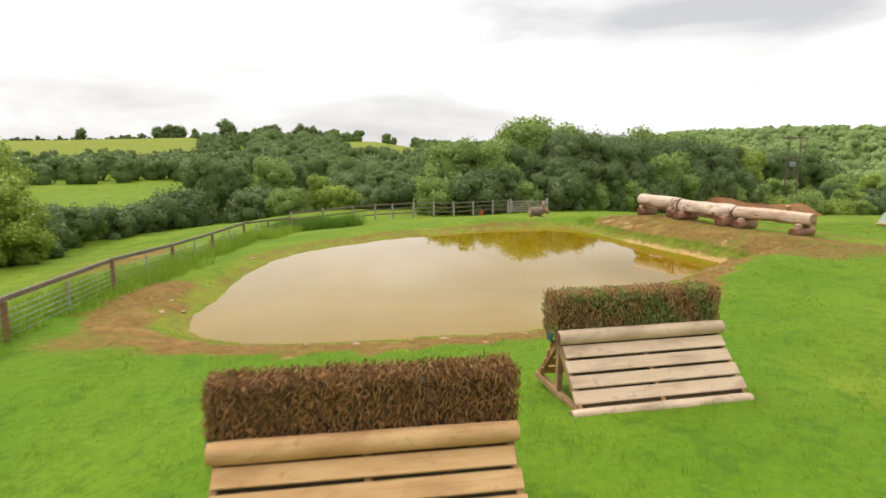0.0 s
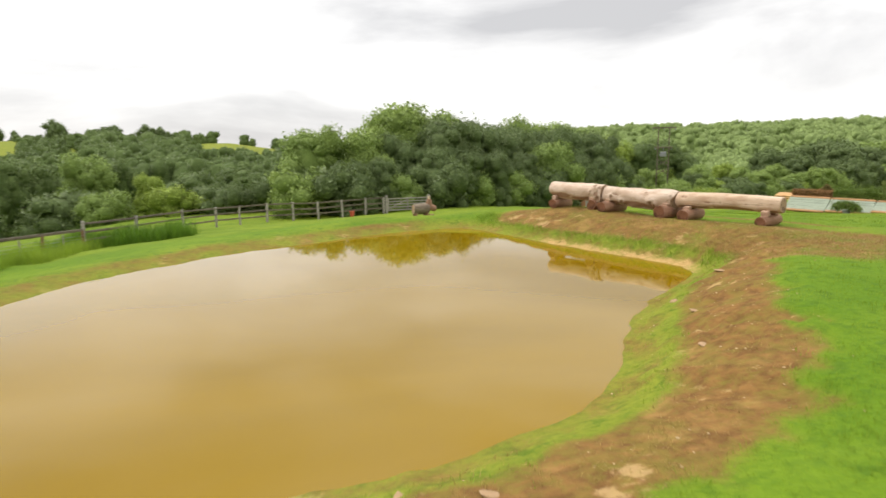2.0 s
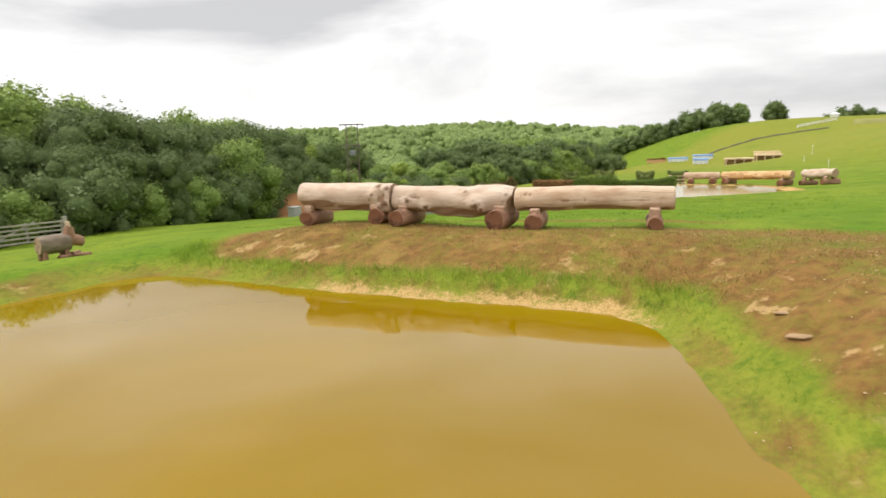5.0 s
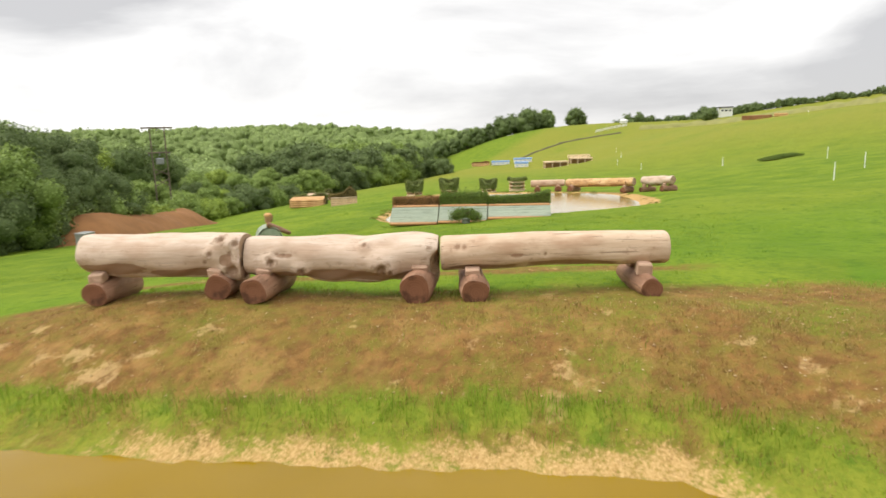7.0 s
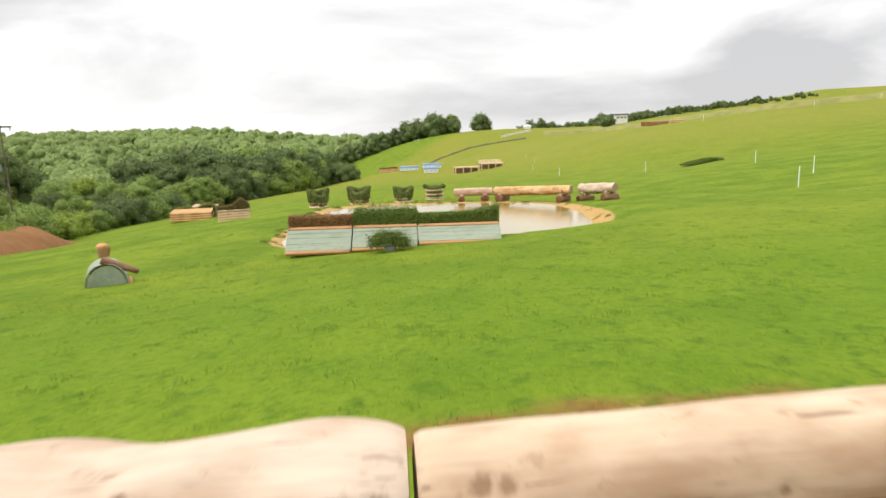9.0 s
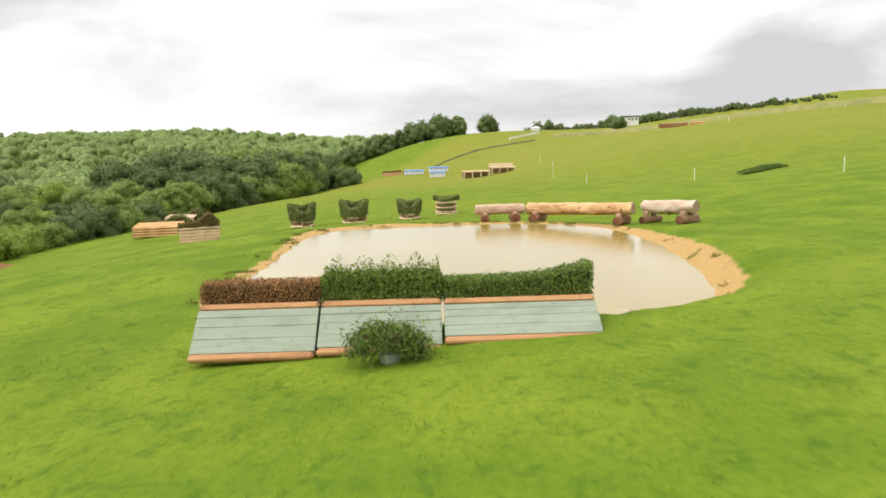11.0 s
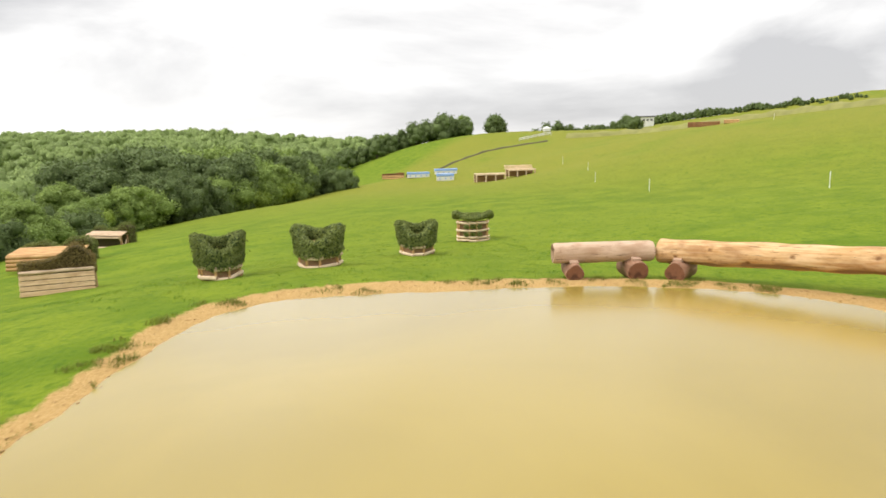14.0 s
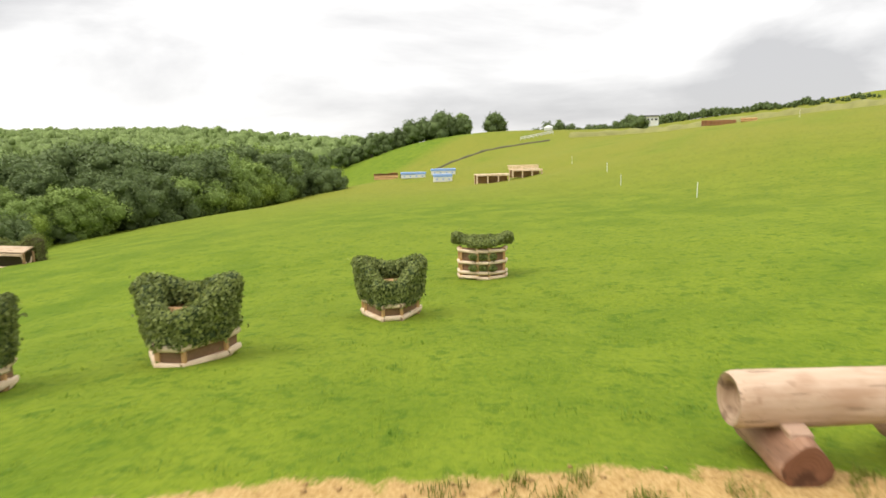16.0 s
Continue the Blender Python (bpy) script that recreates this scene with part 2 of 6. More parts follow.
PEELED_WARM = wood_material("peeled_log_warm", (0.74, 0.54, 0.31), (0.54, 0.30, 0.115), (0.26, 0.11, 0.035), 1.0)
BARK = wood_material("weathered_support", (0.40, 0.235, 0.15), (0.29, 0.155, 0.092), (0.14, 0.072, 0.04), 0.7)
CHOCK = wood_material("sawn_block", (0.56, 0.39, 0.28), (0.44, 0.29, 0.20), (0.26, 0.15, 0.09), 0.4)
SAWN_END = end_material("sawn_end", (0.25, 0.112, 0.058), (0.165, 0.074, 0.040))
PALE_END = end_material("pale_sawn_end", (0.50, 0.36, 0.24), (0.27, 0.17, 0.10))
PLANK = wood_material("pale_plank", (0.66, 0.42, 0.20), (0.56, 0.32, 0.13), (0.40, 0.21, 0.08), 0.25, 0.7, (1.0, 9, 9))
PALE_BOARD = wood_material("bleached_board", (0.84, 0.68, 0.50), (0.74, 0.56, 0.37), (0.50, 0.34, 0.20), 0.25, 0.7, (1.0, 9, 9))
PLANK_ORANGE = wood_material("orange_plank", (0.66, 0.38, 0.17), (0.55, 0.28, 0.10), (0.33, 0.15, 0.06), 0.2, 0.7, (1.0, 9, 9))
PLANK_TAN = wood_material("tan_plank", (0.74, 0.54, 0.34), (0.62, 0.42, 0.235), (0.40, 0.24, 0.12), 0.3, 0.7, (1.0, 9, 9))
PLANK_PINK = wood_material("weathered_plank", (0.68, 0.515, 0.36), (0.58, 0.42, 0.275), (0.36, 0.25, 0.16), 0.4, 0.75, (1.0, 9, 9))
FRAME = wood_material("frame_timber", (0.42, 0.26, 0.13), (0.33, 0.19, 0.09), (0.18, 0.10, 0.05), 0.3)
GREY_BOARD = wood_material("pale_green_board", (0.325, 0.365, 0.275), (0.27, 0.315, 0.235), (0.21, 0.25, 0.185), 0.12, 0.6, (0.8, 6, 6))
RUST_RAIL = wood_material("rust_coloured_rail", (0.56, 0.31, 0.14), (0.46, 0.23, 0.10), (0.28, 0.13, 0.06), 0.2)
FENCE_WOOD = wood_material("old_fence_timber", (0.22, 0.18, 0.13), (0.14, 0.11, 0.08), (0.07, 0.055, 0.04), 0.3)
FENCE_POST = wood_material("stained_fence_post", (0.30, 0.18, 0.10), (0.22, 0.12, 0.065), (0.12, 0.07, 0.04), 0.3)
GATE_WOOD = wood_material("silvery_gate_timber", (0.42, 0.39, 0.33), (0.33, 0.30, 0.25), (0.20, 0.18, 0.15), 0.3)
TWIG = leaf_material("dry_twigs", (0.125, 0.062, 0.024), (0.52, 0.275, 0.100), (0.38, 0.21, 0.08), 0.1, 0.2)
TWIG_GREEN = leaf_material("green_twigs", (0.115, 0.088, 0.032), (0.40, 0.285, 0.105), (0.24, 0.21, 0.07), 0.15, 0.2)
LEAF_HEDGE = leaf_material("hedge_leaf", (0.075, 0.130, 0.026), (0.27, 0.36, 0.065), (0.22, 0.31, 0.05), 0.25, 0.2)
def brush_material(name):
    """Cut brush: patches that are still green among dry reddish and straw-coloured shoots."""
    m = Mat(name, 0.6, 0.25)
    w = m.where("World")
    dry = m.mix(m.island(), (0.20, 0.085, 0.040), (0.60, 0.40, 0.17))
    green = m.mix(m.island(), (0.10, 0.125, 0.035), (0.42, 0.46, 0.13))
    c = m.mix(m.step(m.noise(w, 3.6, 4, 0.65), 0.42, 0.60), dry, green)
    m.paint(c).leafy(c, 0.25)
    return m.m


BRUSH = brush_material("half_green_brush")
# Dark body inside the ivy, coloured for the shade between its leaves.
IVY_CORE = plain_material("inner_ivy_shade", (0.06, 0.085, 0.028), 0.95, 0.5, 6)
IVY = leaf_material("ivy_leaf", (0.120, 0.155, 0.040), (0.36, 0.40, 0.115), (0.28, 0.33, 0.085), 0.3, 0.2)
# Dark fill, coloured for the shade inside brush and behind jump boards.
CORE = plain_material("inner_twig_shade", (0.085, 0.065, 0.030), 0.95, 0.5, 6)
LEAF_A = leaf_material("oak_leaf", (0.215, 0.305, 0.070), (0.305, 0.405, 0.100), (0.33, 0.43, 0.095), 0.3)
LEAF_B = leaf_material("thorn_leaf", (0.120, 0.168, 0.056), (0.185, 0.242, 0.080), (0.160, 0.225, 0.068), 0.3)
LEAF_C = leaf_material("ash_leaf", (0.25, 0.345, 0.052), (0.36, 0.455, 0.078), (0.38, 0.47, 0.075), 0.3)
# East woods: haze and brighter light are put into this lightened leaf colour.
LEAF_FAR = leaf_material("lightened_woodland_leaf", (0.255, 0.335, 0.112), (0.350, 0.445, 0.145), (0.31, 0.41, 0.13), 0.3, patch=0.07, deep=0.6)


def skin_material(name, dark, light):
    """The leafy inside of a crown, between the outer sprays, with its shade coloured in."""
    m = Mat(name, 0.85, 0.15)
    w = m.where("World")
    c = m.mix(m.step(m.noise(w, 2.4, 5, 0.7), 0.32, 0.68), dark, light)
    c = m.mix(m.math("MULTIPLY", m.island(), 0.5), c, dark)
    c = m.mix(m.math("MULTIPLY", m.step(m.noise(w, 0.07, 3), 0.4, 0.7), 0.6), c, tuple(k * 0.8 for k in dark))
    m.paint(c)
    return m.bump(m.noise(w, 2.1, 5, 0.75), 0.9, 0.35).m


SKIN_A = skin_material("oak_crown_inside", (0.165, 0.235, 0.056), (0.235, 0.315, 0.078))
SKIN_B = skin_material("thorn_crown_inside", (0.104, 0.145, 0.052), (0.158, 0.208, 0.072))
SKIN_C = skin_material("ash_crown_inside", (0.185, 0.255, 0.042), (0.270, 0.345, 0.060))
SKIN_FAR = skin_material("lightened_woodland_crown_inside", (0.195, 0.260, 0.088), (0.290, 0.375, 0.124))
# Darkened copies for the west trees; their dimmer light is in the colour.
LEAF_WEST_DIM = leaf_material("dimmed_valley_leaf", (0.115, 0.165, 0.048), (0.185, 0.250, 0.072), (0.16, 0.23, 0.062), 0.3, patch=0.07, deep=0.6)
SKIN_WEST_DIM = skin_material("dimmed_valley_crown_inside", (0.100, 0.146, 0.044), (0.155, 0.210, 0.064))
TRUNK = wood_material("tree_bark", (0.16, 0.12, 0.085), (0.11, 0.08, 0.055), (0.05, 0.038, 0.028), 0.6)
POND_WATER = water_material("ochre_pond_water", (0.250, 0.152, 0.0), 0.03, 1.25, 0.27)
PALE_WATER = water_material("sandy_pond_water", (0.36, 0.266, 0.046), 0.25, 1.50, 1.0)
SOIL = plain_material("turned_earth", (0.275, 0.128, 0.044), 0.95, 0.5, 1.2)
STONE = plain_material("pale_stone", (0.52, 0.38, 0.21), 0.9, 0.4, 9)
SLAB = plain_material("earthy_slab", (0.38, 0.25, 0.135), 0.95, 0.5, 9)
WHITE = plain_material("white_paint", (0.80, 0.80, 0.78), 0.5, 0.1, 2)
BLUE = plain_material("blue_paint", (0.30, 0.46, 0.85), 0.5, 0.15, 2)
METAL = plain_material("galvanised_steel", (0.30, 0.31, 0.32), 0.45, 0.3, 4, 0.8)
RED = plain_material("red_marker", (0.50, 0.10, 0.05), 0.6, 0.2, 4)
TEAL = plain_material("dark_green_strap", (0.03, 0.10, 0.09), 0.6, 0.3, 6)
ROOF = plain_material("slate_roof", (0.16, 0.16, 0.17), 0.8, 0.3, 3)
GLASS_DARK = plain_material("dark_pane", (0.05, 0.06, 0.07), 0.15, 0.1, 1)
POT = plain_material("grey_tub", (0.42, 0.43, 0.42), 0.7, 0.3, 4)

# ---------------------------------------------------------------- the lie of the land
MEADOW_FORMS = [(46.0, 57.5, 3.5, 0.22), (10, 25, 13, 0.80), (-9, 22, 8, -0.33), (-26, 40, 14, -2.22), (47, 48, 11, 0.87), (47, 28, 13, -0.91), (48, 56, 10, -0.77),
                (57, 44, 12, -0.92), (44, 72, 14, -0.53), (12, 50, 9, 0.5), (24, 40, 9, -0.18), (20, 20, 9, -0.26), (-20, 20, 10, -1.64),
                (6, 36, 8, 0.42), (6.4, 36.2, 3.0, -0.33), (11.0, 29.0, 2.2, 0.14), (2.4, 4.4, 4.6, 0.57), (-6, 6, 9, -0.34), (-12, 46, 9, 0.49), (-9.5, 15.5, 8, 0.47), (-10, 27, 8, 0.42), (1.0, 10.6, 2.8, -0.34), (4.8, 12.2, 2.0, -0.28)]
FIELD_FORMS = [(84, 38, 20, -1.51), (207, 33, 60, 1.21), (139, 14, 45, 0.83), (93, 84, 20, 0.73), (73, 78, 12, -0.29), (72, 22, 20, -0.72),
               (131, 64, 18, -1.94), (103, 57, 18, -0.82), (150, 90, 22, 1.73), (180, 94, 24, -0.65), (126, 93, 16, 0.9), (258, 152, 55, 14.2),
               (302, 122, 50, 7.0), (220, 125, 40, 0.62), (330, -15, 90, -5.5), (325, 92, 60, 3.4)]
POND_A = ((2.5, 20.5), 0.0, [(10.85, 21.4), (9.93, 23.5), (9.05, 25.5), (8.2, 27.6), (7.7, 29.3), (6.9, 30.8), (4.3, 30.1), (1.2, 28.1), (-2.7, 25.2), (-4.9, 22.3),
                             (-5.4, 19.2), (-5.1, 16.0), (-4.9, 13.2), (-4.3, 12.1), (-2.4, 11.85), (0.5, 12.45), (3.0, 13.0), (4.3, 13.6), (5.05, 14.2), (5.8, 15.25), (6.4, 16.25),
                             (6.97, 17.15), (8.0, 18.3), (9.1, 19.3), (10.4, 20.3)])
POND_B = ((38.0, 36.0), -0.80, [(46.9, 37.65), (46.25, 39.0), (45.65, 40.1), (45.1, 41.3), (44.45, 42.5), (43.75, 43.45), (42.6, 43.95), (41.2, 43.65), (39.9, 43.25), (38.6, 42.65), (36.4, 41.6), (34.9, 41.0), (32.5, 40.0), (30.8, 39.3), (29.6, 37.8),
                                (29.9, 35.0), (30.7, 32.0), (31.6, 29.3), (32.7, 28.3), (34.6, 27.4), (36.1, 27.5), (38.2, 27.85), (40.7, 28.55), (43.85, 29.75), (46.4, 31.3), (47.4, 32.6), (47.55, 34.2)])


def shore_radius(pond, angle):
    (cx, cy), _, pts = pond
    p = np.array(pts, float) - (cx, cy)
    a, r = np.arctan2(p[:, 1], p[:, 0]), np.hypot(p[:, 0], p[:, 1])
    o = np.argsort(a)
    a, r = a[o], r[o]
    a3, r3 = np.r_[a - 2 * np.pi, a, a + 2 * np.pi], np.r_[r, r, r]
    total = 0
    for d, wt in ((-0.06, 0.2), (0.0, 0.6), (0.06, 0.2)):
        total = total + wt * np.interp(angle + d, a3, r3)
    return total + 0.035 * np.sin(23 * angle) + 0.02 * np.sin(41 * angle + 1.3) + 0.02 * np.sin(67 * angle) + 0.02 * np.sin(113 * angle + 2 * np.sin(9 * angle))


def shore_distance(pond, x, y):
    """How far a place lies outside the pond's edge; below zero in the water."""
    (cx, cy), _, _ = pond
    a = np.arctan2(y - cy, x - cx)
    d = 0.02
    r0, r1 = shore_radius(pond, a - d), shore_radius(pond, a + d)
    r = shore_radius(pond, a)
    lean = np.clip((r1 - r0) / (2 * d) / np.maximum(r, 1), -1.2, 1.2)
    return (np.hypot(x - cx, y - cy) - r) / np.sqrt(1 + lean**2)


def smooth(v, lo, hi):
    t = np.clip((v - lo) / (hi - lo), 0, 1)
    return t * t * (3 - 2 * t)


def wood_edge(x):
    return np.interp(x, [-80, 4, 14, 26, 44, 75, 126, 258, 420], [43, 47, 52, 60, 74, 88, 97, 165, 190])


def ridge(bearing):
    """Height of the far side of the valley, by the way one looks from the first pond."""
    return np.interp(bearing, [-44, -38, -31, -24, -17, -12, -9, -5.8, -2, 5, 20, 28, 35, 42, 47.5, 52, 57, 63], [7.5, 8.2, 10.3, 12.3, 13, 9.5, 9.5, 5, 0, 2, 9.5, 12.5, 12.5, 14, 15.5, 10.5, 6.5, 4])


def meadow(x, y):
    u, v = x / 100, y / 50
    z = 1.016 + 2.073 * u - 1.448 * v - 1.711 * u * v + 1.111 * u * u - 1.252 * v * v
    for a, b, r, k in MEADOW_FORMS + FIELD_FORMS:
        z = z + k * np.exp(-((x - a) ** 2 + (y - b) ** 2) / r**2)
    return z


def ground_height(x, y):
    x, y = np.asarray(x, float), np.asarray(y, float)
    xc, e = np.clip(x, -45, 370), wood_edge(np.clip(x, -80, 420))
    z = meadow(xc, np.clip(y, -40, e))
    past = y - e
    bearing = np.degrees(np.arctan2(x - 10, np.maximum(y - 20, 1)))
    far = np.hypot(x - 10, y - 20)
    climb = smooth(far, 170, 560) * smooth(past, 0, 40)
    valley = (z - 7 * smooth(past, 0, 80)) * (1 - climb) + ridge(bearing) * climb
    z = z + (valley - z) * (1 - smooth(bearing, 64, 72))
    z = z + (0.10 * np.sin(x * 0.9 + 1.3 * np.sin(y * 0.7)) * np.sin(y * 0.8 + 0.5) + 0.03 * np.sin(3.1 * x + y)) * 0.35
    for pond, wide, deep in ((POND_A, 2.7, 0.8), (POND_B, 1.9, 0.6)):
        d, level = shore_distance(pond, x, y), pond[1]
        s = smooth(d, -0.3, wide) * smooth(d, 0.0, 0.6)
        z = z * s + (level + 0.16 * np.clip(d, 0, 1.5)) * (1 - s)
        z = np.where(d < 0, level - 0.16 * np.minimum(-d, 0.6) - deep * smooth(-d, 0.3, 1.9), z)
    return z


def gz(x, y):
    return float(ground_height(np.array([x]), np.array([y]))[0])

# ---------------------------------------------------------------- building helpers


def mesh_from(name, verts, faces, material, shade=True):
    """A mesh from numpy arrays of places and of equal-sided faces."""
    verts, faces = np.asarray(verts, np.float32), np.asarray(faces, np.int32)
    me = bpy.data.meshes.new(name)
    n, k = faces.shape
    me.vertices.add(len(verts))
    me.vertices.foreach_set("co", verts.ravel())
    me.loops.add(n * k)
    me.loops.foreach_set("vertex_index", faces.ravel())
    me.polygons.add(n)
    me.polygons.foreach_set("loop_start", np.arange(0, n * k, k, dtype=np.int32))
    me.polygons.foreach_set("use_smooth", np.full(n, shade))
    me.update(calc_edges=True)
    me.validate()
    me.materials.append(material)
    return me


def thing(name, m, label, category, group="", kind=""):
    ob = new(name)
    ob.matrix_basis = m
    return tagged(ob, label, category, group, kind)


def part(name, bm, material, parent, label=""):
    """Links a bmesh, or a mesh, as one part under a thing or a part."""
    if isinstance(bm, bmesh.types.BMesh):
        me = bpy.data.meshes.new(name)
        bm.to_mesh(me)
        bm.free()
        me.materials.append(material)
    else:
        me = bm
    ob = new(name, me)
    ob.parent = parent
    return tagged(ob, label)


def boxed(size, at=(0, 0, 0), turn=(0, 0, 0), bevel=0.008, bm=None, wobble=0.0, rng=None):
    """A bevelled block; with wobble its corners stray, as sawn timber's do."""
    bm = bm or bmesh.new()
    old = set(bm.verts)
    bmesh.ops.create_cube(bm, size=1.0, matrix=pose(*at, *turn) @ Matrix.Diagonal((*size, 1)))
    mine = [v for v in bm.verts if v not in old]
    if wobble and rng:
        for v in mine:
            v.co += Vector([rng.uniform(-wobble, wobble) for _ in range(3)])
    if bevel:
        edges = list({e for v in mine for e in v.link_edges})
        bmesh.ops.bevel(bm, geom=edges, offset=bevel, segments=1, affect="EDGES")
    return bm


def log_mesh(name, length, r0, r1, material, seed=0, sides=26, rings=30, rough=0.03, knots=(), bow=0.0, ends=0.02, flare=0.0, chip=0.0, scar_shades=()):
    """A trunk along x from 0 to length. knots: (along, angle, size, height); chip: how far the far end is split away low on its face."""
    rng = np.random.RandomState(seed)
    t = np.linspace(0, 1, rings + 1)
    a = np.linspace(0, 2 * np.pi, sides, endpoint=False)
    T, A = np.meshgrid(t, a, indexing="ij")
    R = r0 + (r1 - r0) * T
    for _ in range(9):
        k, q, ph = rng.randint(1, 5), rng.uniform(1, 9), rng.uniform(0, 6.3, 2)
        R = R * (1 + rough * rng.uniform(0.3, 1) * np.sin(k * A + ph[0]) * np.sin(q * T * length * 0.8 + ph[1]))
    R = R * (1 + flare * (np.exp(-T * length / 0.4) * (1 + 0.6 * np.sin(3 * A + seed))))
    dark = np.zeros_like(R)
    for along, ang, size, high in knots:
        da = (A - ang + np.pi) % (2 * np.pi) - np.pi
        u, w = (T * length - along) / size, da * R / size
        q = u ** 2 + w ** 2
        if high > 0.045:
            gnarl = np.sin(7 * u + 3 * w + seed) * np.sin(6 * w - 4 * u + along)
            R = R + high * (np.exp(-q * 0.8) - 1.0 * np.exp(-q * 7)) + 0.22 * high * gnarl * np.exp(-q * 1.2)
            dark = np.maximum(dark, np.exp(-q * 2.6) + 0.40 * np.exp(-((np.sqrt(q) - 0.85) / 0.16) ** 2) * (0.5 + 0.5 * np.sin(3 * np.arctan2(w, u) + along * 5)))
        else:
            R = R + high * np.exp(-q)
            if high < 0:
                dark = np.maximum(dark, 0.9 * np.exp(-q * 2))
    # Slightly sunk bark patches; those low on the flank colour in shade too.
    scar_shade = np.zeros_like(R)
    for along, ang, far, wide in scar_shades:
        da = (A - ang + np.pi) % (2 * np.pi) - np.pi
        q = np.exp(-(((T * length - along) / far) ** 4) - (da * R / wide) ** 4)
        scar_shade = np.maximum(scar_shade, q)
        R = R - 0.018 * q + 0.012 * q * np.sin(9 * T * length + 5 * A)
    soft = np.minimum(T, 1 - T) * length
    R = R * (1 - 0.09 * np.exp(-soft / max(ends, 1e-3)))
    x = T * length
    low = np.clip((np.cos(A - np.pi - 0.55) - 0.45) / 0.4, 0, 1)
    x = x - chip * low * np.clip((T * length - length + 3 * chip) / (3 * chip + 1e-6), 0, 1) * 0.9
    R = R * (1 - 0.10 * (chip > 0) * low * np.clip((T * length - length + 2 * chip) / (2 * chip + 1e-6), 0, 1))
    z = R * np.sin(A) + bow * np.sin(np.pi * T)
    V = np.stack([x, R * np.cos(A), z], -1).reshape(-1, 3)
    i, j = np.meshgrid(np.arange(rings), np.arange(sides), indexing="ij")
    j2 = (j + 1) % sides
    F = np.stack([i * sides + j, (i + 1) * sides + j, (i + 1) * sides + j2, i * sides + j2], -1).reshape(-1, 4)[:, ::-1]
    me = mesh_from(name, V, F, material)
    if len(scar_shades):
        at = me.attributes.new("scar_shade", "FLOAT", "POINT")
        at.data.foreach_set("value", scar_shade.clip(0, 1).astype(np.float32).ravel())
    if len(knots):
        at = me.attributes.new("knot", "FLOAT", "POINT")
        at.data.foreach_set("value", dark.clip(0, 1).astype(np.float32).ravel())
    return me, R[0], R[-1], x[-1] - length


def end_cap(name, radii, x, outward, material, hollow=0.0, z=0.0, split=None):
    """The sawn end of a trunk, a little dished, or deeply where it is hollow."""
    n = len(radii)
    a = np.linspace(0, 2 * np.pi, n, endpoint=False)
    rows = [(1.0, 0.0), (0.72, 0.25 * hollow - 0.006), (0.62, hollow), (0.25, hollow * 1.25)]
    split = np.zeros(n) if split is None else split
    V = [(x + split[k] * s - outward * d, radii[k] * s * math.cos(b), z + radii[k] * s * math.sin(b)) for s, d in rows for k, b in enumerate(a)]
    V.append((x - outward * hollow * 1.3, 0, z))
    bm = bmesh.new()
    vs = [bm.verts.new(v) for v in V]
    for q in range(len(rows) - 1):
        for k in range(n):
            bm.faces.new((vs[q * n + k], vs[q * n + (k + 1) % n], vs[(q + 1) * n + (k + 1) % n], vs[(q + 1) * n + k]))
    for k in range(n):
        bm.faces.new((vs[(len(rows) - 1) * n + k], vs[(len(rows) - 1) * n + (k + 1) % n], vs[-1]))
    bmesh.ops.recalc_face_normals(bm, faces=bm.faces)
    for f in bm.faces:
        f.smooth = True
    me = bpy.data.meshes.new(name)
    bm.to_mesh(me)
    bm.free()
    me.materials.append(material)
    return me


def trunk_part(name, parent, length, r0, r1, material, end_material_, m=None, label="", hollow=(0.0, 0.0), **kw):
    me, ra, rb, split = log_mesh(name, length, r0, r1, material, **kw)
    ob = part(name, me, material, parent, label)
    if m is not None:
        ob.matrix_basis = m
    part("cut_end", end_cap("cut_end", ra, 0.0, -1, end_material_, hollow[0]), end_material_, ob)
    part("cut_end", end_cap("cut_end", rb, length, 1, end_material_, hollow[1], split=split), end_material_, ob)
    return ob


def leaf_cards(points, normals, size, rng, aspect=0.55, droop=0.0, wild=0.8, up=0.0):
    """Four-cornered leaves at points, facing roughly along normals. Gives places and faces."""
    n = len(points)
    normals = normals + wild * rng.normal(size=(n, 3))
    normals /= np.linalg.norm(normals, axis=1, keepdims=True) + 1e-9
    t = rng.normal(size=(n, 3)) + (0, 0, up - droop)
    t -= (t * normals).sum(1, keepdims=True) * normals
    t /= np.linalg.norm(t, axis=1, keepdims=True) + 1e-9
    s = np.cross(normals, t)
    L = size * rng.uniform(0.6, 1.3, (n, 1))
    V = np.stack([points - t * L * 0.5, points + s * L * aspect * 0.5 + normals * L * 0.08, points + t * L * 0.5, points - s * L * aspect * 0.5 + normals * L * 0.08], 1)
    return V.reshape(-1, 3), np.arange(4 * n).reshape(-1, 4)


def on_box(n, size, at, rng, bottom=False):
    """Random places and normals on the faces of a box."""
    sx, sy, sz = size
    areas = np.array([sy * sz, sy * sz, sx * sz, sx * sz, sx * sy, sx * sy * (1 if bottom else 0.02)])
    f = rng.choice(6, n, p=areas / areas.sum())
    u = rng.uniform(-0.5, 0.5, (n, 3))
    nor = np.zeros((n, 3))
    ax = f // 2
    sg = np.where(f % 2 == 0, 1.0, -1.0)
    sg = np.where(ax == 2, np.where(f == 4, 1.0, -1.0), sg)
    u[np.arange(n), ax] = sg * 0.5
    nor[np.arange(n), ax] = sg
    return u * size + at, nor


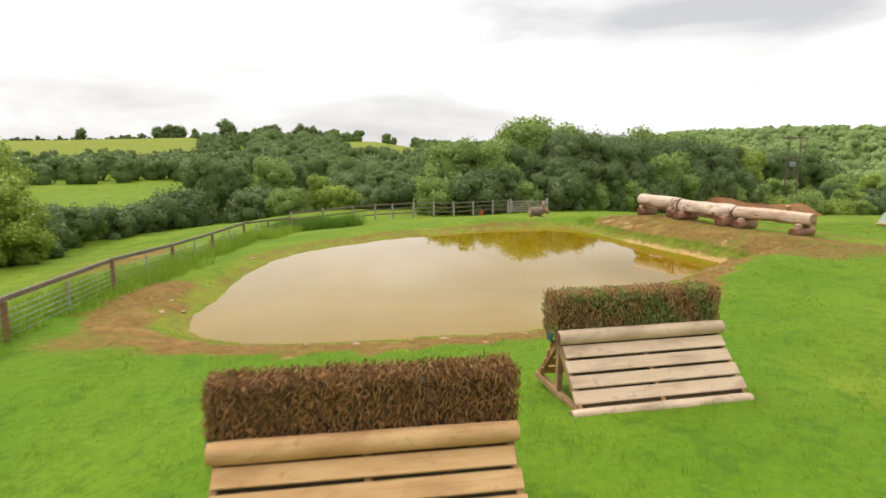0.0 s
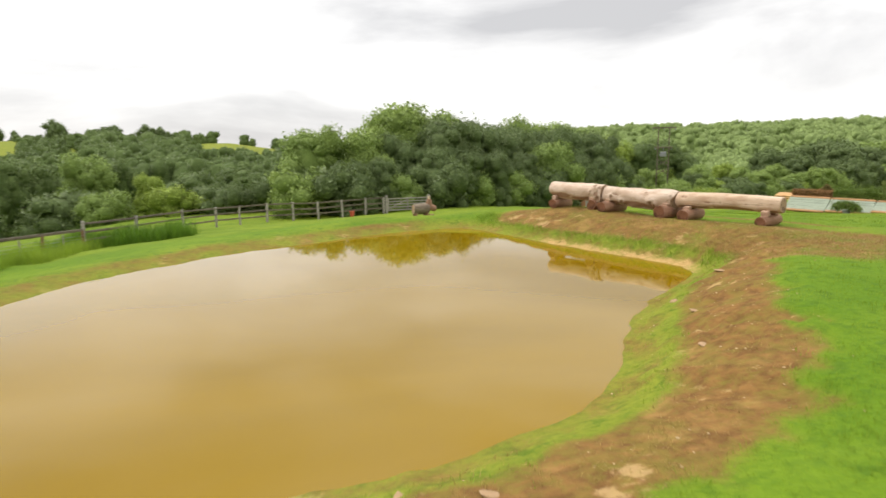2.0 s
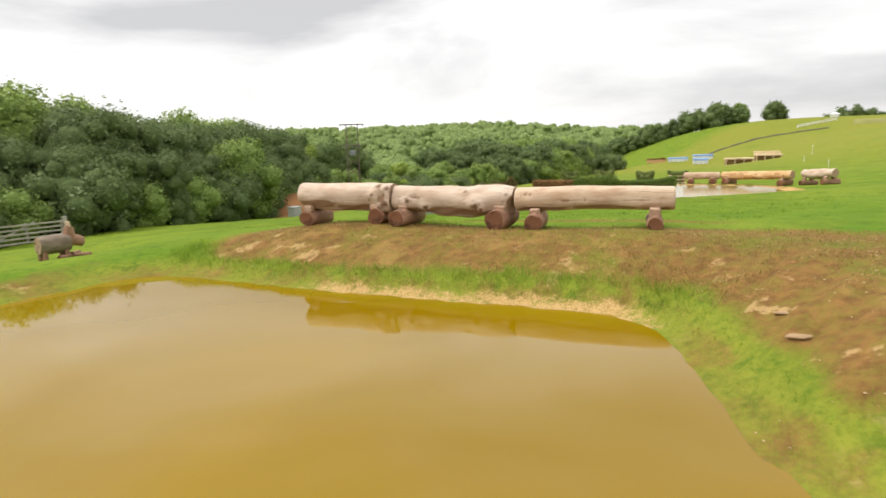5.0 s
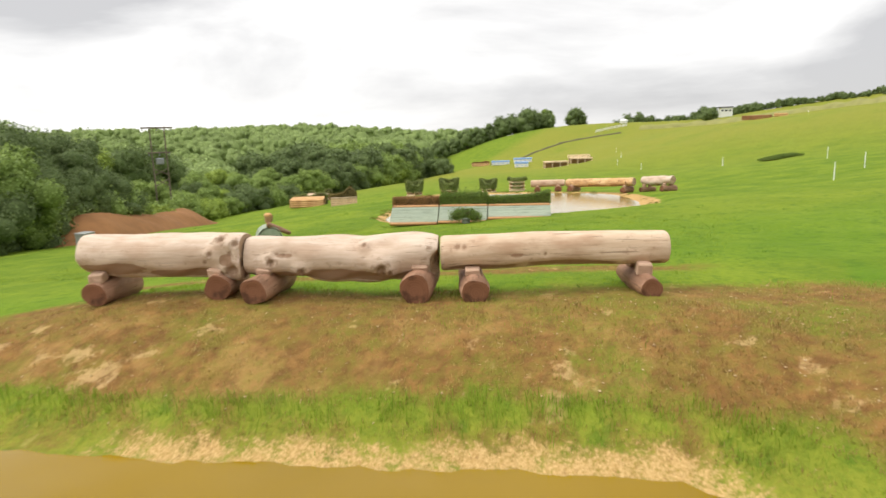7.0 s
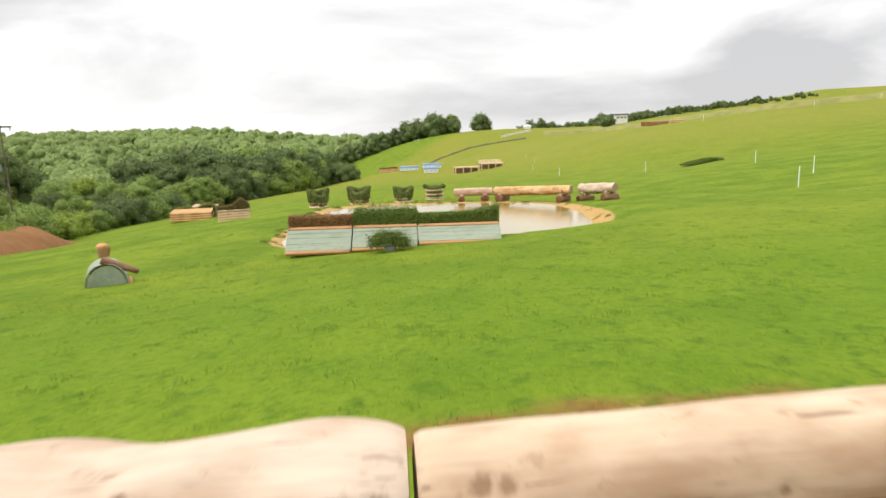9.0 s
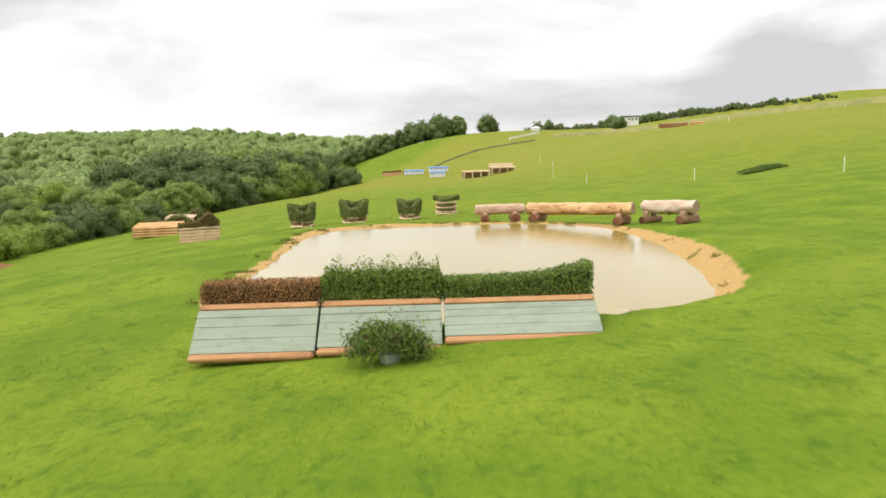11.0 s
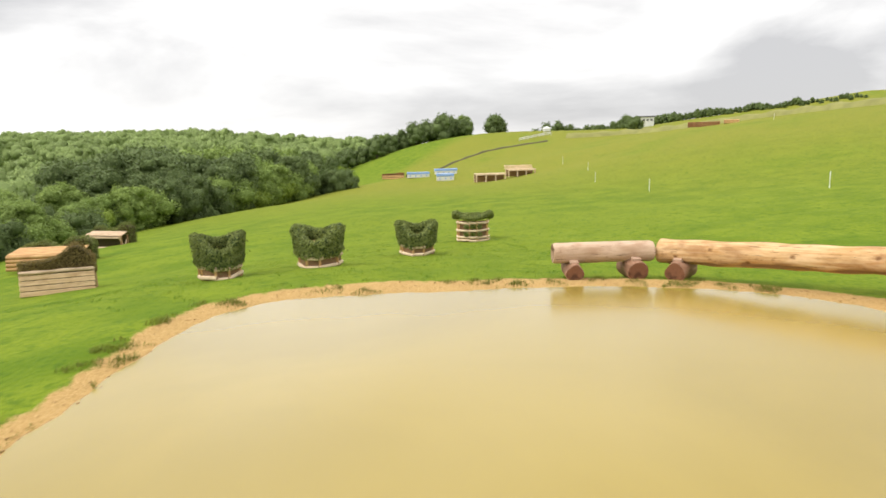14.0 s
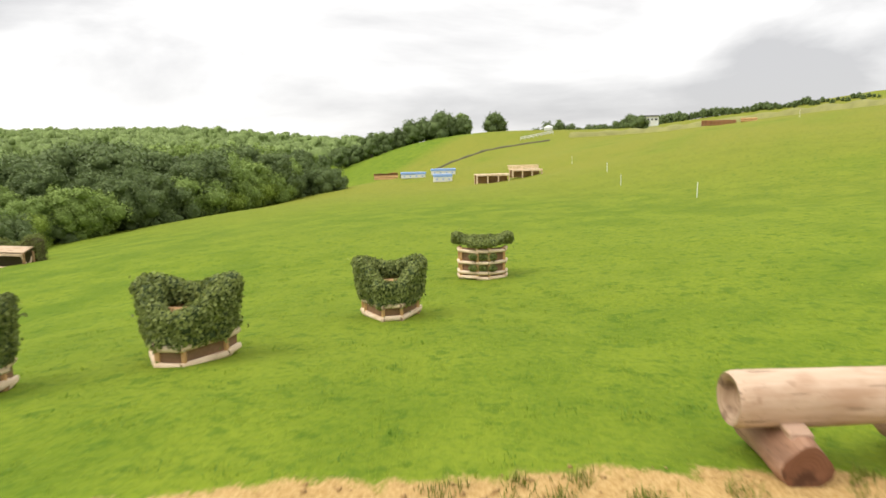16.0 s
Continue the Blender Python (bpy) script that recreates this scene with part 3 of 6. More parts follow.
def on_lobes(n, lobes, rng, low=-0.5):
    """Random places and normals on a heap of rounded lobes (x, y, z, rx, ry, rz), none inside another."""
    L = np.array(lobes, float)
    w = L[:, 3] * L[:, 5]
    out_p, out_n, count = [], [], 0
    while count < n:
        k = rng.choice(len(L), n, p=w / w.sum())
        d = rng.normal(size=(n, 3))
        d /= np.linalg.norm(d, axis=1, keepdims=True)
        d = d[d[:, 2] > low]
        k = k[: len(d)]
        p = L[k, :3] + d * L[k, 3:] * rng.uniform(0.82, 1.07, (len(d), 1))
        keep = np.ones(len(p), bool)
        for c in L:
            keep &= (((p - c[:3]) / c[3:]) ** 2).sum(1) > 0.62
        out_p.append(p[keep])
        out_n.append(d[keep])
        count += keep.sum()
    return np.concatenate(out_p)[:n], np.concatenate(out_n)[:n]


def lobe_cores(lobes, shrink=0.84, sides=9, rings=6):
    """Dim inner bodies of the lobes, so that a crown is not seen through everywhere."""
    V, F, base = [], [], 0
    th = np.linspace(0, np.pi, rings + 1)
    ph = np.linspace(0, 2 * np.pi, sides, endpoint=False)
    for x, y, z, a, b, c in lobes:
        for t in th:
            for p in ph:
                k = shrink * (1 + 0.08 * math.sin(5 * p + 3 * t + x))
                V.append((x + a * k * math.sin(t) * math.cos(p), y + b * k * math.sin(t) * math.sin(p), z + c * k * math.cos(t)))
        for i in range(rings):
            for j in range(sides):
                j2 = (j + 1) % sides
                F.append((base + i * sides + j, base + (i + 1) * sides + j, base + (i + 1) * sides + j2, base + i * sides + j2))
        base += (rings + 1) * sides
    return V, F


# ---------------------------------------------------------------- ground and water


def graded(stops):
    """Lines of a net, from (end, spacing) to (end, spacing)."""
    out = [stops[0][0]]
    for end, gap in stops[1:]:
        n = max(1, round((end - out[-1]) / gap))
        out += list(np.linspace(out[-1], end, n + 1)[1:])
    return np.array(out)


LOG_START, LOG_DIR, LOG_OUT = np.array([10.8, 29.5]), np.array([0.463, -0.886]), np.array([0.886, 0.463])


def along_logs(x, y):
    """Metres along and beyond the row of logs by the first pond."""
    dx, dy = x - LOG_START[0], y - LOG_START[1]
    return dx * LOG_DIR[0] + dy * LOG_DIR[1], dx * LOG_OUT[0] + dy * LOG_OUT[1]


def bare_soil(x, y):
    d = shore_distance(POND_A, x, y)
    a = np.degrees(np.arctan2(y - 20.5, x - 2.5))
    s, o = along_logs(x, y)
    bank = smooth(d, 0.35, 1.0) * (1 - smooth(o, -0.2, 0.9)) * smooth(s, -3.5, -1.0) * (1 - smooth(s, 11.0, 13.0)) * np.maximum(smooth(o, -6.5, -5.0), 1 - smooth(s, 9.0, 11.0)) * (d < 6) * smooth(x, 3.0, 5.5)
    path = np.exp(-(((d - 1.5) / 0.78) ** 4)) * smooth(a, -105, -80) * (1 - smooth(a, 5, 20))
    south = np.exp(-(((d - 1.35) / 0.72) ** 4)) * smooth(a, -165, -150) * (1 - smooth(a, -95, -62))
    west = np.exp(-((d - 1.6) / 0.95) ** 2) * (smooth(a, -172, -160) * (1 - smooth(a, -138, -122)))
    corner = 0.62 * np.exp(-(((x + 5.4) / 1.5) ** 2 + ((y - 10.4) / 1.0) ** 2)) + 0.75 * np.exp(-(((x + 5.6) / 0.5) ** 2 + ((y - 14.0) / 1.3) ** 2))
    north = 0.55 * np.exp(-((d - 0.7) / 0.6) ** 2) * smooth(a, 60, 80)
    strip = 0.8 * np.exp(-((o - 1.9) / 0.45) ** 2) * smooth(s, -2.5, -1.0) * (1 - smooth(s, 8.5, 10.5))
    field = 0.9 * np.exp(-(((x + 14.5) / 2.2) ** 2 + ((y - 28) / 5) ** 2))
    v = np.maximum.reduce([(0.70 + 0.12 * (1 - smooth(s, 3.0, 6.0))) * bank, 0.95 * path, 0.95 * south, 0.12 * west, corner, north, strip, field, 0.45 * (np.abs(d) < 0.5)])
    return v


def sandy(x, y):
    db, da = shore_distance(POND_B, x, y), shore_distance(POND_A, x, y)
    a = np.degrees(np.arctan2(y - 36.0, x - 38.0))
    wide = 0.26 + 0.66 * np.exp(-((a + 74) / 44) ** 2) + 0.66 * np.exp(-((a - 28) / 46) ** 2) + 0.22 * np.exp(-((np.abs(a) - 150) / 34) ** 2)
    s, o = along_logs(x, y)
    v = 1.0 - smooth(db, wide * 0.75, wide * 1.25)
    near = 0.62 * (1 - smooth(da, 0.22, 0.55)) * smooth(s, 0.0, 2.0) * (1 - smooth(s, 7.6, 8.6)) * (o < 0) * (o > -4.5)
    return np.maximum(np.where(db < 6, v, 0), near)


def lushness(x, y):
    d = shore_distance(POND_A, x, y)
    s, o = along_logs(x, y)
    fence = np.exp(-(((x + np.interp(y, [8, 25], [6.6, 8.9])) / 1.1) ** 2)) * (y < 36)
    lawn = smooth(y, 11.6, 9.5) * (x < 6)
    north = np.exp(-((d - 3.5) / 1.6) ** 2) * (y > 24)
    east = smooth(d, 2.1, 2.5) * (1 - smooth(d, 4.5, 7)) * (y < 20) * (x > 4)
    verge = 0.9 * np.exp(-((d - 0.95) / 0.5) ** 2) * (s > -6) * (s < 7.5) * (o < -1.5) * (o > -7)
    behind = smooth(o, 1.5, 3.0) * (1 - smooth(o, 8, 14)) * smooth(s, -6, 0) * 0.8
    return np.clip(np.maximum.reduce([fence, 0.8 * lawn, 0.5 * north, 0.7 * east, 0.6 * behind, verge]), 0, 1)


def dryness(x, y):
    d = shore_distance(POND_A, x, y)
    far = np.maximum(smooth(x, 52, 135) * (y < 120), 0.7 * smooth(y, 180, 330) * (x < 60))
    return np.maximum(far, np.where(d < 4, 0.75 * np.exp(-((d - 0.3) / 0.55) ** 2), 0))


def build_ground():
    xs = graded([(-2600, 0), (-1000, 260), (-400, 75), (-120, 18), (-16, 2.4), (-7, 0.4), (12, 0.23), (28, 0.45), (50, 0.31), (66, 0.5), (140, 1.7), (380, 7), (900, 60), (2600, 280)])
    ys = graded([(-1500, 0), (-300, 240), (-60, 30), (-8, 3), (10, 0.42), (32, 0.23), (46, 0.31), (60, 0.5), (110, 1.8), (260, 7), (760, 22), (1200, 80), (2600, 280)])
    X, Y = np.meshgrid(xs, ys, indexing="ij")
    Z = ground_height(X, Y)
    V = np.stack([X, Y, Z], -1).reshape(-1, 3)
    nx, ny = len(xs), len(ys)
    i, j = np.meshgrid(np.arange(nx - 1), np.arange(ny - 1), indexing="ij")
    F = np.stack([i * ny + j, (i + 1) * ny + j, (i + 1) * ny + j + 1, i * ny + j + 1], -1).reshape(-1, 4)
    me = mesh_from("ground", V, F, GROUND)
    for name, fn in (("soil", bare_soil), ("sand", sandy), ("lush", lushness), ("dry", dryness)):
        at = me.attributes.new(name, "FLOAT", "POINT")
        at.data.foreach_set("value", fn(X, Y).astype(np.float32).ravel())
    tagged(new("ground", me), "rolling green meadow with bare earth round the ponds", "ground", kind="structure")


def build_water(name, pond, material, label):
    (cx, cy), level, _ = pond
    a = np.linspace(0, 2 * np.pi, 240, endpoint=False)
    r = shore_radius(pond, a) + 0.5
    rows = [0.0001, 0.35, 0.7, 0.9, 1.0]
    V = [(cx + r[k] * q * math.cos(a[k]), cy + r[k] * q * math.sin(a[k]), level) for q in rows for k in range(240)]
    F = [(q * 240 + k, (q + 1) * 240 + k, (q + 1) * 240 + (k + 1) % 240, q * 240 + (k + 1) % 240) for q in range(4) for k in range(240)]
    tagged(new(name, mesh_from(name, V, F, material)), label, "pond", kind="structure")


build_ground()
build_water("water_near", POND_A, POND_WATER, "still ochre-brown pond water mirroring the clouds")
build_water("water_far", POND_B, PALE_WATER, "pale sandy-brown shallow pond water")

# ---------------------------------------------------------------- log jumps


def support(parent, along, base, top, seed, front, back, radius, lean=0.0):
    """A short cross log on the ground under the trunk, with a sawn block that chocks it."""
    rng = random.Random(seed)
    length = front + back
    m = Matrix.Translation((along, 0, base + radius * 0.93)) @ pose(0, 0, 0, 0, 0, -90 + lean) @ Matrix.Translation((-back, 0, 0))
    trunk_part("support", parent, length, radius, radius * rng.uniform(0.9, 1.0), BARK, SAWN_END, m, "squat reddish-brown cross log", sides=18, rings=8, rough=0.05, seed=seed, ends=0.015)
    for side in (1, -1):
        h = max(top - (base + 1.75 * radius), 0.07) + 0.03
        bm = boxed((0.21, 0.20, h), (along + rng.uniform(-0.02, 0.02), -side * 0.25, base + 1.76 * radius + h / 2), (side * 10, 0, rng.uniform(-8, 8)), 0.014, wobble=0.016, rng=rng)
        part("chock", bm, CHOCK if side == 1 else BARK, parent, "sawn wooden block")


def log_jump(label, start, end, base, z0, z1, r0, r1, supports, seed, wood, knots=(), bow=0.0, rough=0.03, hollow=(0.0, 0.0), front=0.62, back=0.62, cross=0.235, group="", flare=0.0, ends=0.02, chip=0.0, scar_shades=()):
    """A trunk laid on cross logs. base: the ground's height; z0 and z1: the axis at its ends."""
    d = Vector((end[0] - start[0], end[1] - start[1], 0))
    turn = math.degrees(math.atan2(d.y, d.x))
    ob = thing("log_jump", pose(start[0], start[1], base, 0, 0, turn), label, "log jump", group)
    tilt = math.degrees(math.atan2(z1 - z0, d.length))
    m = Matrix.Translation((0, 0, z0 - base)) @ pose(0, 0, 0, 0, -tilt, 0)
    trunk_part("log", ob, d.length, r0, r1, wood, PALE_END, m, "", hollow, seed=seed, knots=knots, bow=bow, rough=rough, flare=flare, ends=ends, rings=130 if knots else 44, sides=72 if knots else 32, chip=chip, scar_shades=scar_shades)
    for k, s in enumerate(supports):
        t = s / d.length
        under = (z0 + (z1 - z0) * t - (r0 + (r1 - r0) * t)) - base
        x, y = start[0] + d.x * t, start[1] + d.y * t
        support(ob, s, gz(x, y) - base - 0.02, under + 0.04, seed * 7 + k, front, back, cross * (1 + 0.08 * math.sin(seed + 3 * k)), lean=4 * math.sin(5 * k + seed))
    return ob


def on_row(s):
    return tuple(LOG_START + LOG_DIR * s)


# The facing side of the row looks to the pond, which is +y' = left of the direction of travel reversed.
ROW = "three logs laid end to end above the pond"
log_jump("thick pale barkless tree trunk on cross logs above the pond", on_row(-0.55), on_row(1.93), 0.72, 1.54, 1.48, 0.30, 0.335, (0.27, 2.10), 3, PEELED, front=0.40, cross=0.212, scar_shades=((0.5, 3.75, 0.55, 0.13), (1.6, 4.0, 0.6, 0.10), (2.28, 3.2, 0.10, 0.09)),
         knots=((2.36, 3.62, 0.22, 0.100), (2.20, 2.35, 0.13, 0.085), (2.05, 2.95, 0.08, 0.05), (2.34, 2.9, 0.07, -0.035), (2.42, 2.55, 0.10, 0.07), (2.50, 2.0, 0.20, 0.044), (1.95, 3.3, 0.06, -0.012), (0.5, 4.3, 0.3, 0.035), (1.2, 4.2, 0.4, 0.03), (0.1, 2.6, 0.3, 0.03)), rough=0.06, group=ROW, ends=0.06)
log_jump("thick knotty pale tree trunk on cross logs above the pond", on_row(1.96), on_row(4.80), 0.70, 1.465, 1.40, 0.305, 0.312, (0.28, 2.55), 5, PEELED,
         knots=((0.42, 3.26, 0.12, 0.075), (0.86, 3.64, 0.11, 0.075), (0.50, 2.86, 0.05, -0.02), (0.60, 2.88, 0.05, -0.02), (2.04, 3.5, 0.17, 0.085), (2.16, 3.62, 0.08, 0.05), (1.78, 2.4, 0.07, 0.055), (1.43, 3.3, 0.03, -0.02), (2.52, 1.75, 0.26, 0.044), (1.3, 4.45, 0.30, 0.044), (1.75, 4.5, 0.22, 0.040), (2.15, 4.6, 0.12, -0.03), (0.85, 4.5, 0.12, -0.03), (1.9, 4.3, 0.35, 0.03), (2.72, 2.6, 0.07, -0.015)), chip=0.13, bow=-0.02, scar_shades=((0.62, 2.93, 0.13, 0.035), (0.5, 4.05, 0.4, 0.09), (1.5, 3.95, 0.8, 0.12), (2.3, 4.1, 0.4, 0.09)), rough=0.06, group=ROW, ends=0.05)
log_jump("smooth straight peeled log on cross logs above the pond", on_row(4.84), on_row(8.10), 0.68, 1.432, 1.455, 0.252, 0.245, (0.46, 2.88), 8, PEELED_TAN,
         knots=((1.5, 3.3, 0.05, -0.02), (0.25, 2.6, 0.09, -0.015), (0.35, 2.65, 0.07, -0.015), (2.6, 3.9, 0.4, 0.02), (0.9, 4.0, 0.4, 0.02)), scar_shades=((0.6, 4.1, 0.6, 0.07), (1.9, 4.05, 0.7, 0.08), (2.9, 4.2, 0.3, 0.07), (1.1, 3.3, 0.10, 0.03)), bow=0.03, rough=0.018, group=ROW, cross=0.19)
FAR_ROW = "three logs laid end to end beyond the second pond"
log_jump("short hollow-ended brownish log on cross logs at the water's edge", (47.80, 38.10), (48.75, 35.79), -0.88, -0.17, -0.16, 0.258, 0.262, (0.50, 2.02), 11, PEELED_BROWN, rough=0.015, hollow=(0.12, 0.0), group=FAR_ROW, cross=0.25, front=0.5)
log_jump("long golden barkless log on cross logs at the water's edge", (48.92, 35.62), (47.17, 30.36), -0.88, -0.19, 0.05, 0.305, 0.28, (0.55, 5.0), 14, PEELED_WARM, rough=0.03, knots=((5.1, 3.3, 0.14, 0.06), (0.5, 3.4, 0.09, -0.02), (1.3, 2.7, 0.08, -0.02), (2.1, 3.7, 0.10, -0.02), (3.0, 3.0, 0.09, -0.02), (3.9, 3.5, 0.12, 0.03), (4.5, 2.8, 0.10, -0.02)), scar_shades=((1.0, 4.1, 0.6, 0.07), (2.6, 4.0, 0.8, 0.08), (4.2, 4.1, 0.6, 0.07)), group=FAR_ROW, cross=0.25, front=0.55)
log_jump("gnarled pale log with a split underside on cross logs", (48.22, 29.95), (46.58, 27.75), -0.72, 0.06, 0.24, 0.29, 0.265, (0.35, 2.3), 17, PEELED, rough=0.06, knots=((1.6, 4.4, 0.35, 0.12), (1.1, 4.6, 0.3, 0.10)), group=FAR_ROW, cross=0.2, front=0.55)

# ---------------------------------------------------------------- brush jumps


def twig_top(name, size, at, n, leaf, material, parent, seed, label, up=1.3, ragged=0.06, shoots=0, shoot_height=0.38, sag=None, slim=0.42):
    """A clipped bundle of brush: a dim core and many small leaves standing on it."""
    rng = np.random.RandomState(seed)
    p, nor = on_box(n, size, at, rng)
    p = p + rng.normal(size=p.shape) * (0.02, 0.02, ragged * 0.4)
    inner = rng.uniform(-0.5, 0.5, (n // 3, 3)) * (np.array(size) * 0.98) + at
    p, nor = np.r_[p, inner], np.r_[nor, rng.normal(size=inner.shape)]
    if shoots:
        q = np.stack([rng.uniform(-0.5, 0.5, shoots) * size[0], rng.uniform(-0.45, 0.45, shoots) * size[1], size[2] * 0.5 + rng.exponential(shoot_height * 0.33, shoots).clip(0, shoot_height)], -1) + at
        bunch = 0.45 + 0.55 * np.sin(q[:, 0] * 7 + seed) ** 2
        q[:, 2] = at[2] + size[2] / 2 + (q[:, 2] - at[2] - size[2] / 2) * bunch
        p, nor = np.r_[p, q], np.r_[nor, rng.normal(size=q.shape)]
    if sag:
        p[:, 2] += sag(p[:, 0]) * np.clip((p[:, 2] - at[2]) / size[2] + 0.5, 0, 1.1)
    V, F = leaf_cards(p, nor, leaf, rng, slim, up=up, wild=0.7)
    ob = part(name, mesh_from(name, V, F, material, False), material, parent, label)
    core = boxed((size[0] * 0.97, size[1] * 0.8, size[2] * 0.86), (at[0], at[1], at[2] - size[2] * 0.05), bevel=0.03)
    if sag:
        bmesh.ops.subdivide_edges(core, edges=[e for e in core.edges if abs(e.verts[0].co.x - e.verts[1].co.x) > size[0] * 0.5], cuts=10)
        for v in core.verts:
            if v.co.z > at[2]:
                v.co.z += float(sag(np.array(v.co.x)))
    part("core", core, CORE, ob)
    return ob


def slatted_brush_fence(m, width, brush, seed, label, planks, back=True):
    """A sloping face of boards over an A-frame, a round rail, and clipped brush on top. Its face looks along -y, x runs along it."""
    rng = random.Random(seed)
    ob = thing("brush_fence", m, label, "brush fence", "pair of brush fences before the pond")
    foot, head, high = 0.0, 0.70, 0.80
    slope = math.degrees(math.atan2(high - 0.12, head - foot))
    n = 4
    for k in range(n):
        t = (k + 0.62) / (n + 0.35)
        y, z = foot + 0.06 + (head - foot - 0.1) * t, 0.12 + (high - 0.14) * t
        b = boxed((width * (1 - 0.012 * k), 0.170, 0.030), (rng.uniform(-0.012, 0.012), y, z), (slope, 0, rng.uniform(-0.25, 0.25)), 0.006, wobble=0.004, rng=rng)
        part("board", b, planks, ob)
    trunk_part("ground_rail", ob, width + 0.08, 0.085, 0.08, planks, PALE_END, Matrix.Translation((-width / 2 - 0.10, -0.02, 0.06)), "half-round pale rail on the grass", sides=14, rings=12, rough=0.015, seed=seed)
    trunk_part("top_rail", ob, width, 0.098, 0.094, planks, SAWN_END, Matrix.Translation((-width / 2, head - 0.03, high + 0.035)), "round pale rail", sides=18, rings=14, rough=0.012, seed=seed + 1)
    for x in (-width / 2 + 0.06, -0.02, width / 2 - 0.06):
        part("strut", boxed((0.06, 0.98, 0.09), (x, (foot + head) / 2 + 0.06, high / 2 + 0.02), (slope, 0, 0), 0.006), FRAME, ob)
        part("strut", boxed((0.06, 0.92, 0.09), (x, head + 0.36, high / 2 + 0.02), (-slope - 4, 0, 0), 0.006), FRAME, ob)
        part("sill", boxed((0.09, 1.45, 0.09), (x, head + 0.02, 0.05), (0, 0, 0), 0.008), FRAME, ob)
        part("post", boxed((0.08, 0.08, high), (x, head + 0.02, high / 2), (0, 0, 0), 0.006), FRAME, ob)
    # Added dark sheet under the boards: the gaps' shade as a colour.
    part("lining", boxed((width * 0.97, 0.92, 0.02), (0, (foot + head) / 2 + 0.06, high / 2 + 0.0), (slope, 0, 0), 0.004), CORE, ob, "dark sheet standing in for the shaded inside")
    for k in range(4):
        t = (k + 0.5) / 4
        part("board", boxed((width, 0.03, 0.13), (0, head + 0.58 - 0.42 * t, 0.1 + 0.66 * t), (24, 0, 0), 0.006, wobble=0.004, rng=rng), PLANK_ORANGE, ob)
    part("strap", boxed((0.03, 0.16, 0.12), (-width / 2 - 0.03, head + 0.16, high + 0.0), (0, 0, 0), 0.01), TEAL, ob, "dark green strap end")
    part("strap", boxed((0.03, 0.16, 0.12), (width / 2 + 0.03, head + 0.16, high + 0.0), (0, 0, 0), 0.01), TEAL, ob, "dark green strap end")
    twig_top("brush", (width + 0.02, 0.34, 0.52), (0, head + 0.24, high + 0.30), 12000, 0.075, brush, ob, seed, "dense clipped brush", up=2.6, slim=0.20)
    return ob


first_fence = slatted_brush_fence(pose(0.80, 3.40, gz(0.7, 3.8) - 0.02, 0, 0, 11.0), 2.6, TWIG, 21, "slatted wooden ramp fence topped with dry brown brush", PLANK)
second_fence = slatted_brush_fence(pose(3.64, 6.14, gz(3.7, 6.5) - 0.02, 0, 0, 14.4), 2.56, BRUSH, 22, "slatted wooden ramp fence topped with greenish brown brush", PLANK_PINK)
first_fence.scale, second_fence.scale = (0.865, 0.86, 0.86), (0.828, 0.86, 0.86)


